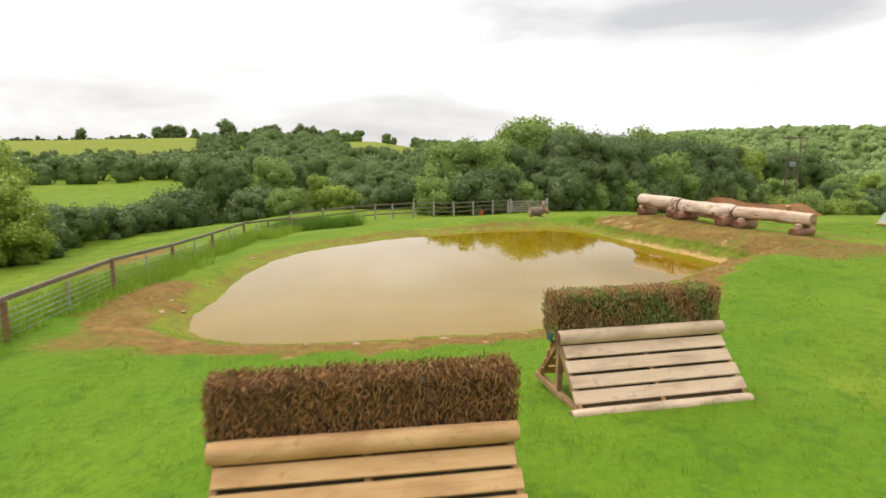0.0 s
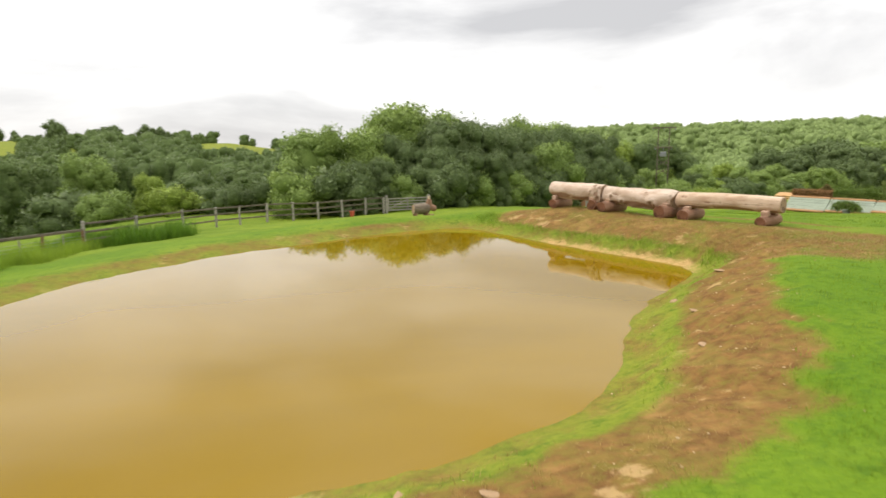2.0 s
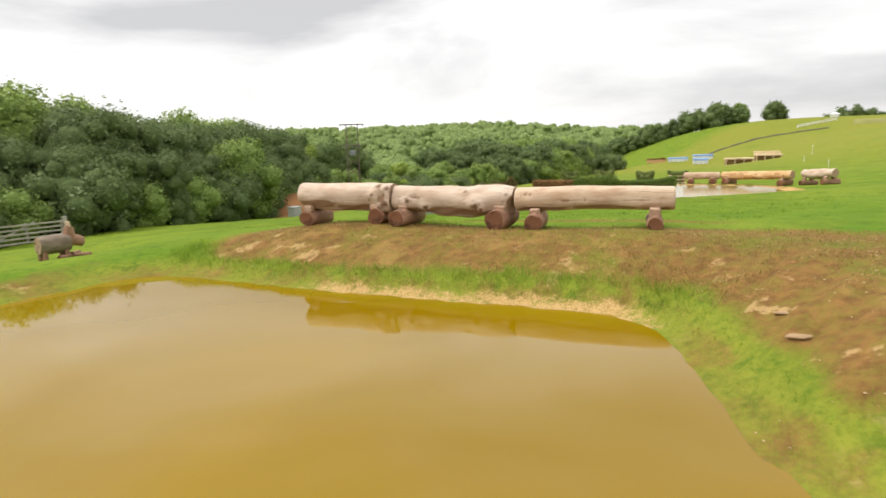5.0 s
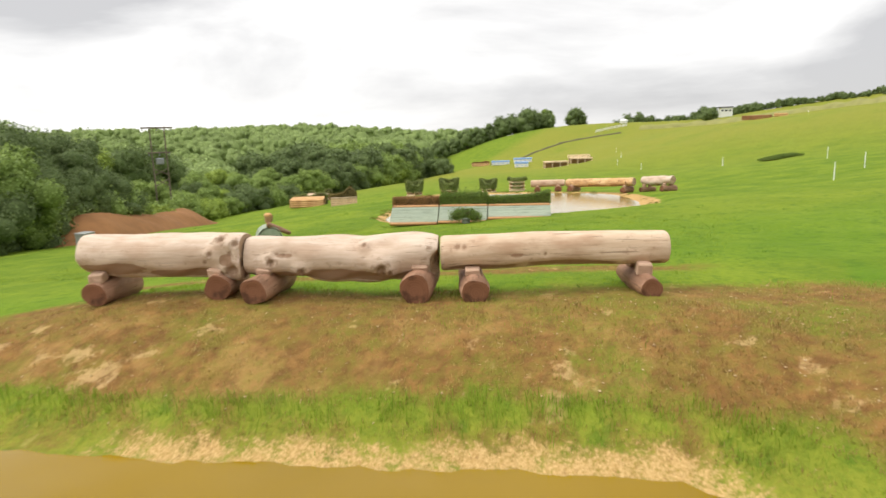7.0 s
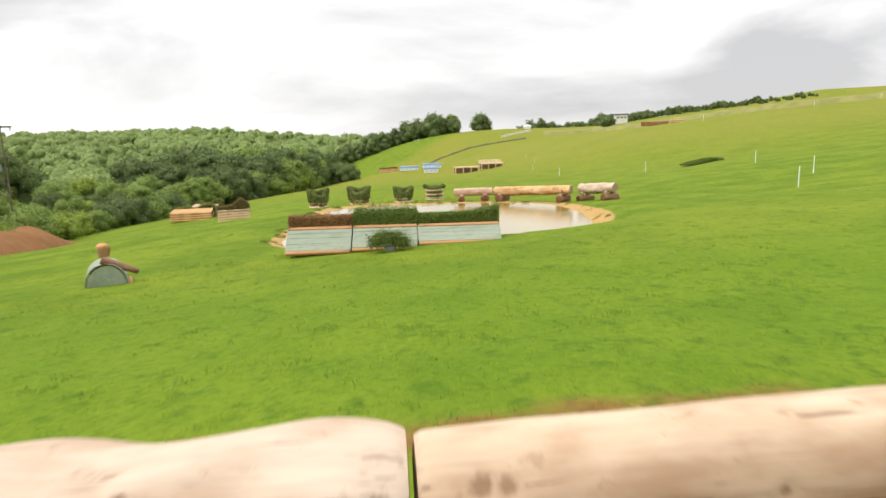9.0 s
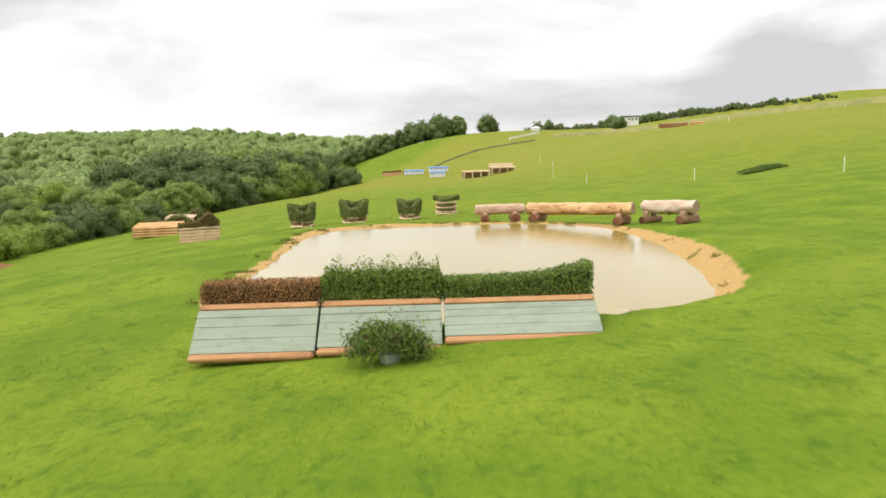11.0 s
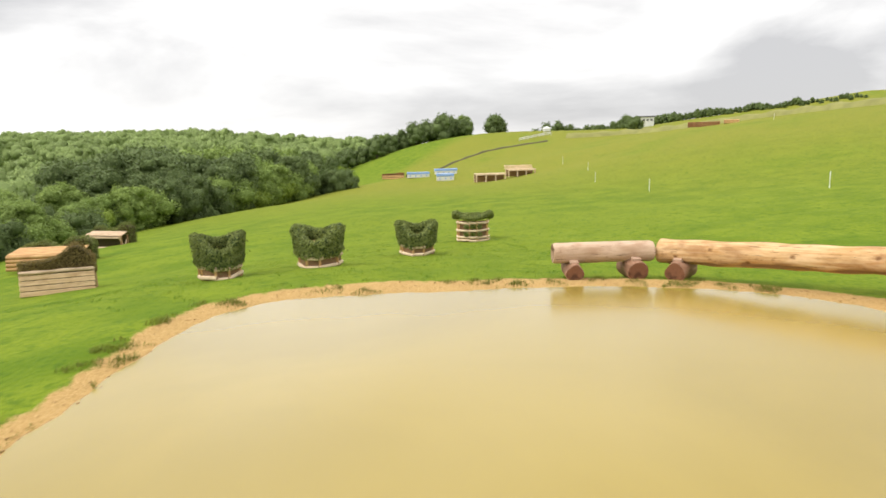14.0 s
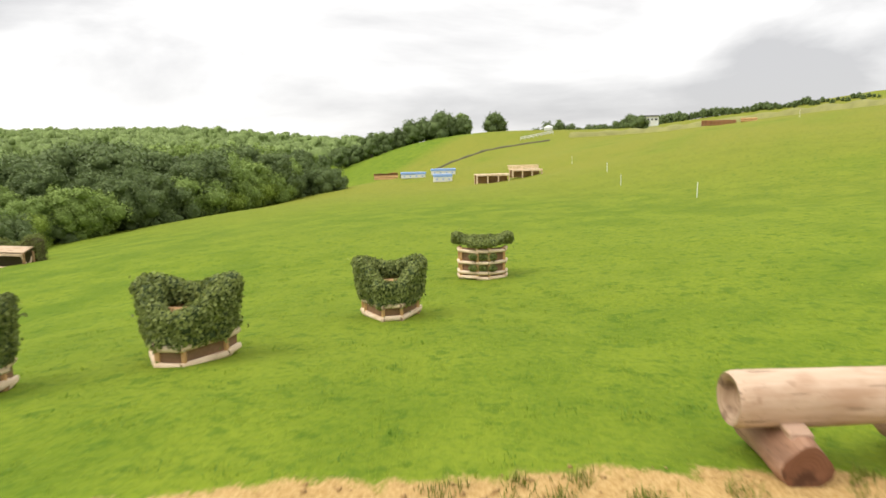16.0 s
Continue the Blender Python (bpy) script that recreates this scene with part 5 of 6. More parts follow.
# Trees below the meadow to the west: bearing, distance, kind, and the angle at which the top stands.
for bx, d, kinds, tall, top, wide in ((-40.0, 44, ASHES, 9.5, 2.0, 0.95), (-43.0, 47, ASHES, 9.5, 2.6, 1.0), (-38.6, 40, ASHES[:1], 9.5, -1.0, 1.1), (-36.4, 46, BUSHES, 3.6, -4.6, 1.0), (-34.2, 52, WESTS, 10, -4.4, 1.3), (-32.4, 55, BUSHES, 3.6, -4.9, 1.0),
                                     (-30.8, 56, BUSHES[:1], 3.6, -4.5, 1.0), (-29.2, 58, BUSHES[:1], 3.6, -4.7, 1.0), (-27.6, 60, BUSHES[:1], 3.6, -4.2, 1.0), (-26.0, 62, BUSHES[:1], 3.6, -3.8, 1.0), (-24.4, 64, BUSHES[:1], 3.6, -3.2, 1.0),
                                     (-22.4, 70, WESTS[:1], 10, -0.5, 0.8), (-20.6, 73, WESTS[1:], 10, -1.1, 0.8), (-17.0, 66, OAKS[:1], 10, -0.7, 0.85), (-14.9, 68, WESTS[1:], 10, -1.2, 0.8), (-19.0, 60, BUSHES, 3.6, -3.4, 1.1), (-16.0, 58, BUSHES, 3.6, -3.6, 1.1),
                                     (-13.0, 64, ASHES[1:], 9.5, -2.3, 1.0), (-11.0, 57, BUSHES, 3.6, -3.4, 1.0), (-9.0, 60, BUSHES[:1], 3.6, -3.3, 1.0), (-7.4, 56, BUSHES[:1], 3.6, -3.3, 1.0), (-5.6, 58, WESTS, 10, -2.6, 1.1), (-4.2, 57, BUSHES, 3.6, -2.8, 1.0), (-2.6, 56, ASHES, 9.5, -2.0, 1.0), (-1.4, 54, THORNS, 8, -0.6, 0.9),
                                     (-10.0, 78, WESTS, 10, -2.0, 1.2), (-6.5, 82, WESTS, 10, -1.7, 1.2)):
    x, y = 1.3 + d * math.sin(radians(bx)), d * math.cos(radians(bx))
    plant(kinds, x, y, (4.06 + d * math.tan(radians(top)) - gz(x, y) + 0.2) / (tall * 0.98), rng_t, "trees below the meadow", wide)


def woodland(west, count, leaf_mat, skin, label):
    """The far woods: many crowns, too far off to be told apart."""
    rng = np.random.RandomState(9 + west)
    P, N, O, S, cores = [], [], [], [], []
    made = 0
    while made < count:
        b, d = (rng.uniform(-44, 3), 95 + 480 * rng.uniform()) if west else (rng.uniform(3, 62), 75 + 520 * rng.uniform() ** 0.8)
        x, y = 10 + d * math.sin(radians(b)), 20 + d * math.cos(radians(b))
        past = y - float(wood_edge(x))
        if past < 22 or (b > 50 and x > 132 and d < 330) or (3 < b < 19 and rng.uniform() > 0.12):
            continue
        # Open fields on the far side of the valley.
        if (b < -22 and d < 215) or (b < -25.5 and 325 < d < 540) or (b < -25.5 and d >= 540 and rng.uniform() > 0.25) or (-13 < b < -5 and 300 < d < 500 + 8 * (b + 13)):
            continue
        z = gz(x, y)
        h = rng.uniform(6.5, 12.0) if d > 170 else rng.uniform(4.5, 7.5)
        if b < -22:
            h = min(h, 4.2 if d < 170 else 8.5 if d < 270 else 6.0)
        if b < -13 and d > 430:
            h = rng.uniform(3.0, 5.0)
        r = h * rng.uniform(0.45, 0.70)
        lob = [(x, y, z + h - r * 0.95, r * 0.72, r * 0.72, r * 0.80), (x, y, z + h - r * min(1.5, h / r - 0.3), r * 0.86, r * 0.86, r * 0.8)]
        for _ in range(3):
            a, q = rng.uniform(0, 6.28), rng.uniform(0.35, 0.75) * r
            g = r * rng.uniform(0.26, 0.42)
            lob.append((x + q * math.cos(a), y + q * math.sin(a), z + h - g - q * rng.uniform(0.2, 0.8), g, g, g * rng.uniform(0.9, 1.3)))
        n = 300 if d < 190 else 120
        p, nn = on_lobes(n, lob, rng, -0.35)
        p = p + (nn * 0.7 + rng.normal(size=p.shape) * 0.3) * rng.exponential(0.25, (n, 1)).clip(0, 0.7)
        P.append(p)
        N.append(nn)
        c = np.array((x, y, z + h * 0.4))
        O.append((p - c) / np.linalg.norm(p - c, axis=1, keepdims=True))
        S.append(np.full((n, 1), 0.50 if d < 190 else 0.85))
        cores += lob
        made += 1
    P, N, O, S = np.concatenate(P), np.concatenate(N), np.concatenate(O), np.concatenate(S)
    V, F, Q = tri_leaves(P, N, N * 0.8 + O * 0.5 + rng.normal(size=P.shape) * 0.45 + (0, 0, 0.15), S, rng, 0.85, 0.6)
    ob = thing("woodland", pose(0, 0, 0), label, "woods", kind="stuff")
    part("crowns", foliage_mesh("crowns", V, F, Q, leaf_mat), leaf_mat, ob)
    V, F = lobe_cores(cores, 0.90, 6, 4)
    part("shade", mesh_from("shade", V, F, skin), skin, ob)


# Single trees and clumps along the far ridge to the west: bearing, size, breadth.
for b, k, wide in ((-33.5, 0.45, 1.0), (-32.0, 1.1, 1.0), (-29.8, 0.35, 1.4), (-28.6, 0.45, 1.6), (-27.6, 0.55, 1.5), (-26.4, 1.2, 1.2), (-25.5, 1.4, 1.2), (-24.6, 1.3, 1.3), (-23.4, 0.95, 0.8), (-20.9, 1.9, 1.0), (-20.4, 1.6, 1.0), (-17.6, 1.2, 1.2), (-16.8, 1.4, 1.2), (-14.4, 1.5, 1.2), (-13.4, 1.4, 1.2), (-12.7, 1.0, 1.0)):
    d = 575 + rng_t.uniform(-8, 8)
    plant(FAR_TREES, 1.3 + d * math.sin(radians(b)), d * math.cos(radians(b)), k, rng_t, "scattered trees on the far ridge", wide)
for k in range(60):
    b = -37 + 0.4 * k
    d = 578
    plant(FAR_TREES, 1.3 + d * math.sin(radians(b)), d * math.cos(radians(b)), 0.20 + 0.06 * math.sin(2.3 * k) + 0.05 * math.sin(0.7 * k), rng_t, "hedge along the far ridge", 2.4)
# The leaf colours of the two woods carry how brightly each side is lit.
woodland(1, 900, LEAF_WEST_DIM, SKIN_WEST_DIM, "dark green woods between fields across the valley")
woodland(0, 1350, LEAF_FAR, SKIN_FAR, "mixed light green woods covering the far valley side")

# ---------------------------------------------------------------- fences and the first pond's surroundings


def post_and_rail(points, label, top, rails, post_mat, rail_mat, seed, square=0.1, mesh=False, thick=0.09):
    """A fence through the given places: a post at each, and rails from post to post."""
    rng = random.Random(seed)
    ob = thing("fence", pose(points[0][0], points[0][1], gz(*points[0])), label, "fence")
    o = Vector((points[0][0], points[0][1], gz(*points[0])))
    tops = []
    for x, y in points:
        z = gz(x, y)
        h = top * rng.uniform(0.97, 1.03)
        b = boxed((square, square, h + 0.3), (x - o.x, y - o.y, z - o.z + h / 2 - 0.15), (rng.uniform(-2, 2), rng.uniform(-2, 2), rng.uniform(0, 30)), 0.012)
        part("post", b, post_mat, ob)
        tops.append(Vector((x - o.x, y - o.y, z - o.z)))
    for a, b in zip(tops, tops[1:]):
        d = b - a
        turn = math.degrees(math.atan2(d.y, d.x))
        tilt = -math.degrees(math.atan2(d.z, math.hypot(d.x, d.y)))
        for h in rails:
            c = (a + b) / 2 + Vector((0, 0, top * h + rng.uniform(-0.015, 0.015)))
            part("rail", boxed((d.length + 0.06, 0.04 if h < 0.95 else 0.07, thick), tuple(c), (0, tilt, turn), 0.008), rail_mat, ob)
        if mesh:
            c = (a + b) / 2 + Vector((0, 0, top * 0.42))
            part("stake", boxed((0.05, 0.05, top * 0.95), tuple(c), (0, 0, turn), 0.008), GATE_WOOD, ob, "thin pale stake")
            for h in (0.12, 0.27, 0.42, 0.57, 0.72):
                c = (a + b) / 2 + Vector((0, 0, top * h))
                part("wire", boxed((d.length, 0.012, 0.012), tuple(c), (0, tilt, turn), 0), METAL, ob)
    return ob


post_and_rail([(-6.3, 6.0), (-7.0, 10.4), (-7.65, 15.05), (-8.45, 20.0), (-9.0, 24.8), (-9.15, 29.0), (-8.8, 31.6), (-8.0, 33.2)], "weathered wooden fence with one top rail and wire beside the pond", 0.80, (1.0,), FENCE_POST, FENCE_WOOD, 51, 0.10, True, 0.10)
post_and_rail([(-8.0, 33.3), (-6.9, 36.4), (-5.6, 39.6), (-4.5, 42.6), (-3.4, 43.9), (-1.9, 44.5), (-0.4, 45.0), (1.1, 45.4), (2.6, 45.8), (4.1, 46.1), (5.3, 46.4)], "grey timber post-and-rail fence along the wood", 1.12, (0.34, 0.64, 0.94), GATE_WOOD, FENCE_WOOD, 52, 0.12, False, 0.085)


def field_gate(a, b):
    d = Vector((b[0] - a[0], b[1] - a[1], 0))
    ob = thing("field_gate", pose(a[0], a[1], gz(*a), 0, 0, math.degrees(math.atan2(d.y, d.x))), "silvery closed five-bar timber field gate", "gate")
    L = d.length
    for x in (0.0, L):
        part("gate_post", boxed((0.16, 0.16, 1.35), (x, 0, 0.5), (0, 0, 0), 0.02), GATE_WOOD, ob)
    for k in range(5):
        part("bar", boxed((L - 0.2, 0.035, 0.075), (L / 2, -0.02, 0.22 + 0.185 * k), (0, 0, 0), 0.006), GATE_WOOD, ob)
    for x in (0.14, L / 2, L - 0.14):
        part("stile", boxed((0.08, 0.04, 0.86), (x, 0.02, 0.59), (0, 0, 0), 0.006), GATE_WOOD, ob)
    part("brace", boxed((L * 0.62, 0.03, 0.07), (L * 0.33, 0.03, 0.66), (0, -24, 0), 0.006), GATE_WOOD, ob)


field_gate((5.5, 46.5), (8.4, 47.0))


LOG_GREY = wood_material("old_grey_brown_log", (0.27, 0.21, 0.15), (0.20, 0.15, 0.105), (0.11, 0.08, 0.055), 0.5)


def log_pig(x, y, turn):
    """A jump shaped like a resting beast from a round log and rough branches."""
    ob = thing("carved_log_animal", pose(x, y, gz(x, y), 0, 0, turn), "beast-shaped jump made of a grey log with a brown carved head", "log jump")
    trunk_part("body", ob, 1.15, 0.36, 0.38, LOG_GREY, PALE_END, Matrix.Translation((-0.75, 0, 0.62)), "fat grey-brown log", sides=20, rings=10, rough=0.04, seed=61)
    for k, (px, py) in enumerate(((-0.6, -0.22), (-0.6, 0.22), (0.2, -0.24), (0.2, 0.24))):
        trunk_part("leg", ob, 0.42, 0.10, 0.12, BARK, SAWN_END, Matrix.Translation((px, py, 0.38)) @ pose(0, 0, 0, 0, 90, 0), "", sides=9, rings=4, rough=0.06, seed=62 + k)
    trunk_part("head", ob, 0.55, 0.26, 0.20, BARK, SAWN_END, Matrix.Translation((0.42, 0, 0.72)) @ pose(0, 0, 0, 0, 14, 0), "rough brown wooden head", sides=14, rings=8, rough=0.1, seed=66)
    trunk_part("neck", ob, 0.5, 0.24, 0.16, BARK, SAWN_END, Matrix.Translation((0.40, 0, 0.78)) @ pose(0, 0, 0, 0, -80, 0), "", sides=12, rings=6, rough=0.1, seed=67)
    for s in (-1, 1):
        part("ear", boxed((0.07, 0.12, 0.24), (0.46, s * 0.10, 1.36), (s * 14, 0, 0), 0.03), PLANK_PINK, ob)
    for k, (px, py, a) in enumerate(((0.1, -0.42, 20), (0.75, -0.3, -30), (0.85, 0.2, 40))):
        trunk_part("root", ob, 0.6, 0.11, 0.08, BARK, SAWN_END, Matrix.Translation((px - 0.3, py, 0.10)) @ pose(0, 0, 0, 0, 0, a), "", sides=9, rings=5, rough=0.1, seed=70 + k)


log_pig(6.3, 36.6, 12)
bpy.data.objects["carved_log_animal"].scale = (0.70, 0.70, 0.72)


def marker(x, y):
    ob = thing("red_bucket", pose(x, y, gz(x, y)), "small faded red bucket against the fence", "bucket")
    bm = bmesh.new()
    bmesh.ops.create_cone(bm, cap_ends=True, segments=16, radius1=0.2, radius2=0.27, depth=0.5, matrix=Matrix.Translation((0, 0, 0.25)))
    part("pail", bm, RED, ob)
    bm = bmesh.new()
    bmesh.ops.create_cone(bm, cap_ends=False, segments=16, radius1=0.285, radius2=0.285, depth=0.04, matrix=Matrix.Translation((0, 0, 0.49)))
    part("rim", bm, RED, ob)


marker(3.2, 45.3)
bpy.data.objects["red_bucket"].scale = (0.6, 0.6, 0.7)


def earth_mound():
    """A long heap of turned earth at the foot of the wood."""
    a, b = np.array([24.3, 58.9]), np.array([43.6, 71.9])
    d = (b - a) / np.linalg.norm(b - a)
    o = np.array([-d[1], d[0]])
    ns, no = 46, 16
    V = []
    rng = np.random.RandomState(3)
    for i in range(ns + 1):
        for j in range(no + 1):
            s, q = i / ns, j / no * 2 - 1
            p = a + (b - a) * (s * 1.08 - 0.04) + o * q * 2.6
            ridge = max(0.0, 1 - abs(q) ** 1.7) * min(1, s * 6, (1 - s) * 7)
            V.append((p[0], p[1], gz(p[0], p[1]) - 0.08 + 1.72 * ridge * (1 + 0.10 * math.sin(9 * s) + 0.05 * math.sin(31 * s + 4 * q)) + rng.uniform(-0.03, 0.03) * (ridge > 0)))
    F = [(i * (no + 1) + j, (i + 1) * (no + 1) + j, (i + 1) * (no + 1) + j + 1, i * (no + 1) + j + 1) for i in range(ns) for j in range(no)]
    ob = thing("earth_mound", pose(0, 0, 0), "long heap of bare reddish-brown earth below the trees", "mound")
    part("mound", mesh_from("mound", V, F, SOIL), SOIL, ob)


earth_mound()


def grey_cabinet(x, y):
    """A squat grey box with a lipped lid, at the foot of the earth heap."""
    ob = thing("field_cabinet", pose(x, y, gz(x, y) - 0.03, 0, 0, 24), "squat light grey box before the heap of earth", "cabinet")
    part("body", boxed((0.85, 0.55, 0.70), (0, 0, 0.35), (0, 0, 0), 0.015), CABINET, ob)
    part("lid", boxed((0.92, 0.62, 0.07), (0, 0, 0.73), (3, 0, 0), 0.015), CABINET, ob)
    part("door", boxed((0.72, 0.02, 0.52), (0, -0.28, 0.34), (0, 0, 0), 0.006), CABINET, ob)


CABINET = plain_material("galvanised_sheet", (0.36, 0.36, 0.34), 0.6, 0.25, 3)
grey_cabinet(23.95, 55.1)


def power_pole(x, y, height):
    """Twin wooden poles with cross-arms, braces and a transformer between them."""
    ob = thing("power_pole", pose(x, y, gz(x, y) - 0.3, 0, 0, -30), "twin-legged dark power pole rising from the trees", "power pole")
    for s in (-1, 1):
        trunk_part("pole", ob, height, 0.075, 0.06, FENCE_WOOD, PALE_END, Matrix.Translation((s * 0.62, 0, 0)) @ pose(0, 0, 0, 0, -90, 0), "", sides=10, rings=6, rough=0.01, seed=80)
    for z, w in ((height - 0.1, 2.7), (height - 2.4, 2.0)):
        part("cross_arm", boxed((w, 0.12, 0.14), (0, 0, z), (0, 0, 0), 0.02), FENCE_WOOD, ob)
        for q in (-w / 2 + 0.12, 0, w / 2 - 0.12):
            part("insulator", boxed((0.09, 0.09, 0.24), (q, 0, z - 0.18), (0, 0, 0), 0.03), METAL, ob)
    for z in (height - 4.2, height - 5.2):
        part("brace", boxed((1.4, 0.07, 0.08), (0, 0, z), (0, 28, 0), 0.01), FENCE_WOOD, ob)
        part("brace", boxed((1.4, 0.07, 0.08), (0, 0, z), (0, -28, 0), 0.01), FENCE_WOOD, ob)
    part("transformer", boxed((0.7, 0.5, 0.6), (0, 0, height - 3.2), (0, 0, 0), 0.06), METAL, ob, "grey transformer box")


power_pole(41.3, 72.9, 9.9)

# ---------------------------------------------------------------- jumps and marks on the far field


def brush_box(m, width, rows, planks, brush, seed, label, bulge=0.0, high=0.75, leaf=0.06):
    """Upright boards with a rounded mound of clipped brush behind them."""
    rng = random.Random(seed)
    ob = thing("brush_box_jump", m, label, "brush jump", "brush and timber jumps at the wood's edge")
    h = high / rows
    for k in range(rows):
        part("board", boxed((width, 0.05, h * 0.80), (0, 0.05 * k, h * (k + 0.5)), (-14, 0, 0), 0.014, wobble=0.005, rng=rng), planks, ob)
    for x in (-width / 2 + 0.05, width / 2 - 0.05):
        part("post", boxed((0.09, 0.5, high), (x, 0.36, high / 2), (0, 0, 0), 0.01), FRAME, ob)
    # Added dark sheet, so that the gaps between boards look shaded.
    part("backing", boxed((width * 0.98, 0.03, high), (0, 0.07 + 0.025 * rows, high / 2), (-12, 0, 0), 0.004), CORE, ob, "dark sheet standing in for the shaded inside")
    trunk_part("top_rail", ob, width, 0.06, 0.055, planks, PALE_END, Matrix.Translation((-width / 2, 0.18, high + 0.04)), "", sides=12, rings=8, rough=0.03, seed=seed)
    sag = (lambda x: bulge * (np.exp(-((x - width * 0.33) / (width * 0.22)) ** 2) + 0.45 * np.exp(-((x + width * 0.22) / (width * 0.10)) ** 2) * (width > 2.5))) if bulge else None
    twig_top("brush", (width, 0.5, 0.30), (0, 0.48, high + 0.15), int(1700 * width), leaf, brush, ob, seed, "clipped brush", up=0.8, sag=sag)
    return ob


TOPIARY = leaf_material("clipped_topiary_leaf", (0.125, 0.150, 0.036), (0.29, 0.33, 0.085), (0.25, 0.30, 0.075), 0.25, 0.2)
HEATH = leaf_material("clipped_heather", (0.150, 0.110, 0.034), (0.36, 0.26, 0.090), (0.30, 0.24, 0.08), 0.15, 0.2)


def humps(*waves):
    """A clipped top that swells: (where, how high, how wide)."""
    return lambda x: sum(h * np.exp(-(((x - c) / w) ** 2)) for c, h, w in waves)


def mound_jump(m, width, label, seed):
    """Three boards over a sloping ground board, a ragged log on top and a swelling mound of brush behind."""
    rng = random.Random(seed)
    ob = thing("brush_mound_jump", m, label, "brush jump", "brush and timber jumps at the wood's edge")
    for k in range(4):
        part("board", boxed((width, 0.05, 0.195), (0, 0.045 * k - 0.03, 0.11 + 0.215 * k), (-12, 0, 0), 0.014, wobble=0.006, rng=rng), PLANK_TAN, ob)
    # Added dark sheet that gives the board gaps their shade.
    part("backing", boxed((width * 0.99, 0.03, 0.95), (0, 0.22, 0.45), (-12, 0, 0), 0.004), CORE, ob, "dark sheet standing in for the shaded inside")
    trunk_part("top_log", ob, width, 0.085, 0.075, PLANK_PINK, PALE_END, Matrix.Translation((-width / 2, 0.17, 0.95)), "ragged pale log", sides=14, rings=24, rough=0.12, seed=seed)
    for x in (-width / 2 + 0.04, width / 2 - 0.04):
        part("end_panel", boxed((0.05, 0.6, 0.9), (x, 0.5, 0.45), (0, 0, 0), 0.01), FRAME, ob)
    twig_top("brush", (width * 1.01, 0.6, 0.62), (0, 0.52, 1.05), 7600, 0.07, HEATH, ob, seed, "clipped brown heather", up=0.6, sag=humps((width * 0.27, 0.62, width * 0.17), (width * 0.05, 0.12, width * 0.2)))
    return ob


def log_table(m, width, deep, high, label, seed, closed, waves):
    """A table jump of round rails on braced ends, with a clipped hedge standing behind it."""
    rng = random.Random(seed)
    ob = thing("hedge_table_jump", m, label, "table jump", "brush and timber jumps at the wood's edge")
    wood = PLANK if closed else PLANK_PINK
    n = 4 if closed else 1
    for k in range(n):
        r = high / n * 0.52 if closed else 0.09
        z = high / n * (k + 0.5) if closed else 0.08
        trunk_part("rail", ob, width, r, r * 0.96, PLANK if closed else wood, PALE_END, Matrix.Translation((-width / 2, 0.04 * k, z)), "", sides=12, rings=10, rough=0.03, seed=seed + k)
    for k in range(5):
        y = 0.12 + deep * (k + 0.5) / 5.4
        part("plank", boxed((width * (1 - 0.01 * k), deep / 5.6, 0.09), (0, y, high + 0.02 + 0.045 * k), (9, 0, 0), 0.03, wobble=0.008, rng=rng), wood, ob)
    if not closed:
        part("front_plank", boxed((width, 0.07, 0.15), (0, 0.04, high - 0.12), (-8, 0, 0), 0.012, wobble=0.006, rng=rng), wood, ob)
    for x in (-width / 2 + 0.08, width / 2 - 0.08):
        for y in (0.16, deep - 0.05):
            part("leg", boxed((0.13, 0.13, high), (x, y, high / 2), (0, 0, 0), 0.012), FRAME, ob)
        for s in (-1, 1):
            part("brace", boxed((0.07, 0.09, high * 0.95), (x, deep / 2 + s * deep * 0.24, high * 0.46), (-s * 26, 0, 0), 0.008), wood, ob)
    # Added dark sheet in place of the shade under the table top.
    part("backing", boxed((width * 0.98, 0.04, high * 0.98), (0, deep * 0.86, high * 0.49), (0, 0, 0), 0.004), CORE, ob, "dark sheet standing in for the shaded inside")
    twig_top("hedge", (width * 1.04, 0.75, high + 0.18), (0, deep + 0.42, (high + 0.18) / 2), int(2600 * width), 0.085, TOPIARY, ob, seed, "clipped hedge with rounded swells", up=0.6, sag=humps(*waves))
    return ob


mound_jump(pose(47.27, 55.8, gz(47.27, 55.8) - 0.05, 0, 0, -45), 2.72, "boarded jump backed by a swelling mound of brown heather", 201).scale = (0.86, 0.86, 0.86)
log_table(pose(54.37, 67.1, gz(54.37, 67.1) - 0.03, 0, 0, -59), 3.75, 1.4, 0.82, "long orange half-log table jump with a clipped hedge behind", 202, True,
          ((-1.4, 0.22, 0.35), (-0.65, 0.36, 0.42), (0.8, 0.46, 0.42), (1.55, 0.50, 0.45)))
log_table(pose(63.3, 74.0, gz(63.3, 74.0) - 0.10, 0, 0, -82), 3.2, 0.8, 0.95, "pale open bench jump before clipped rounded hedging", 205, False,
          ((-1.2, 0.4, 0.4), (-0.1, 0.2, 0.4), (1.0, 0.6, 0.45), (1.5, 0.4, 0.3)))


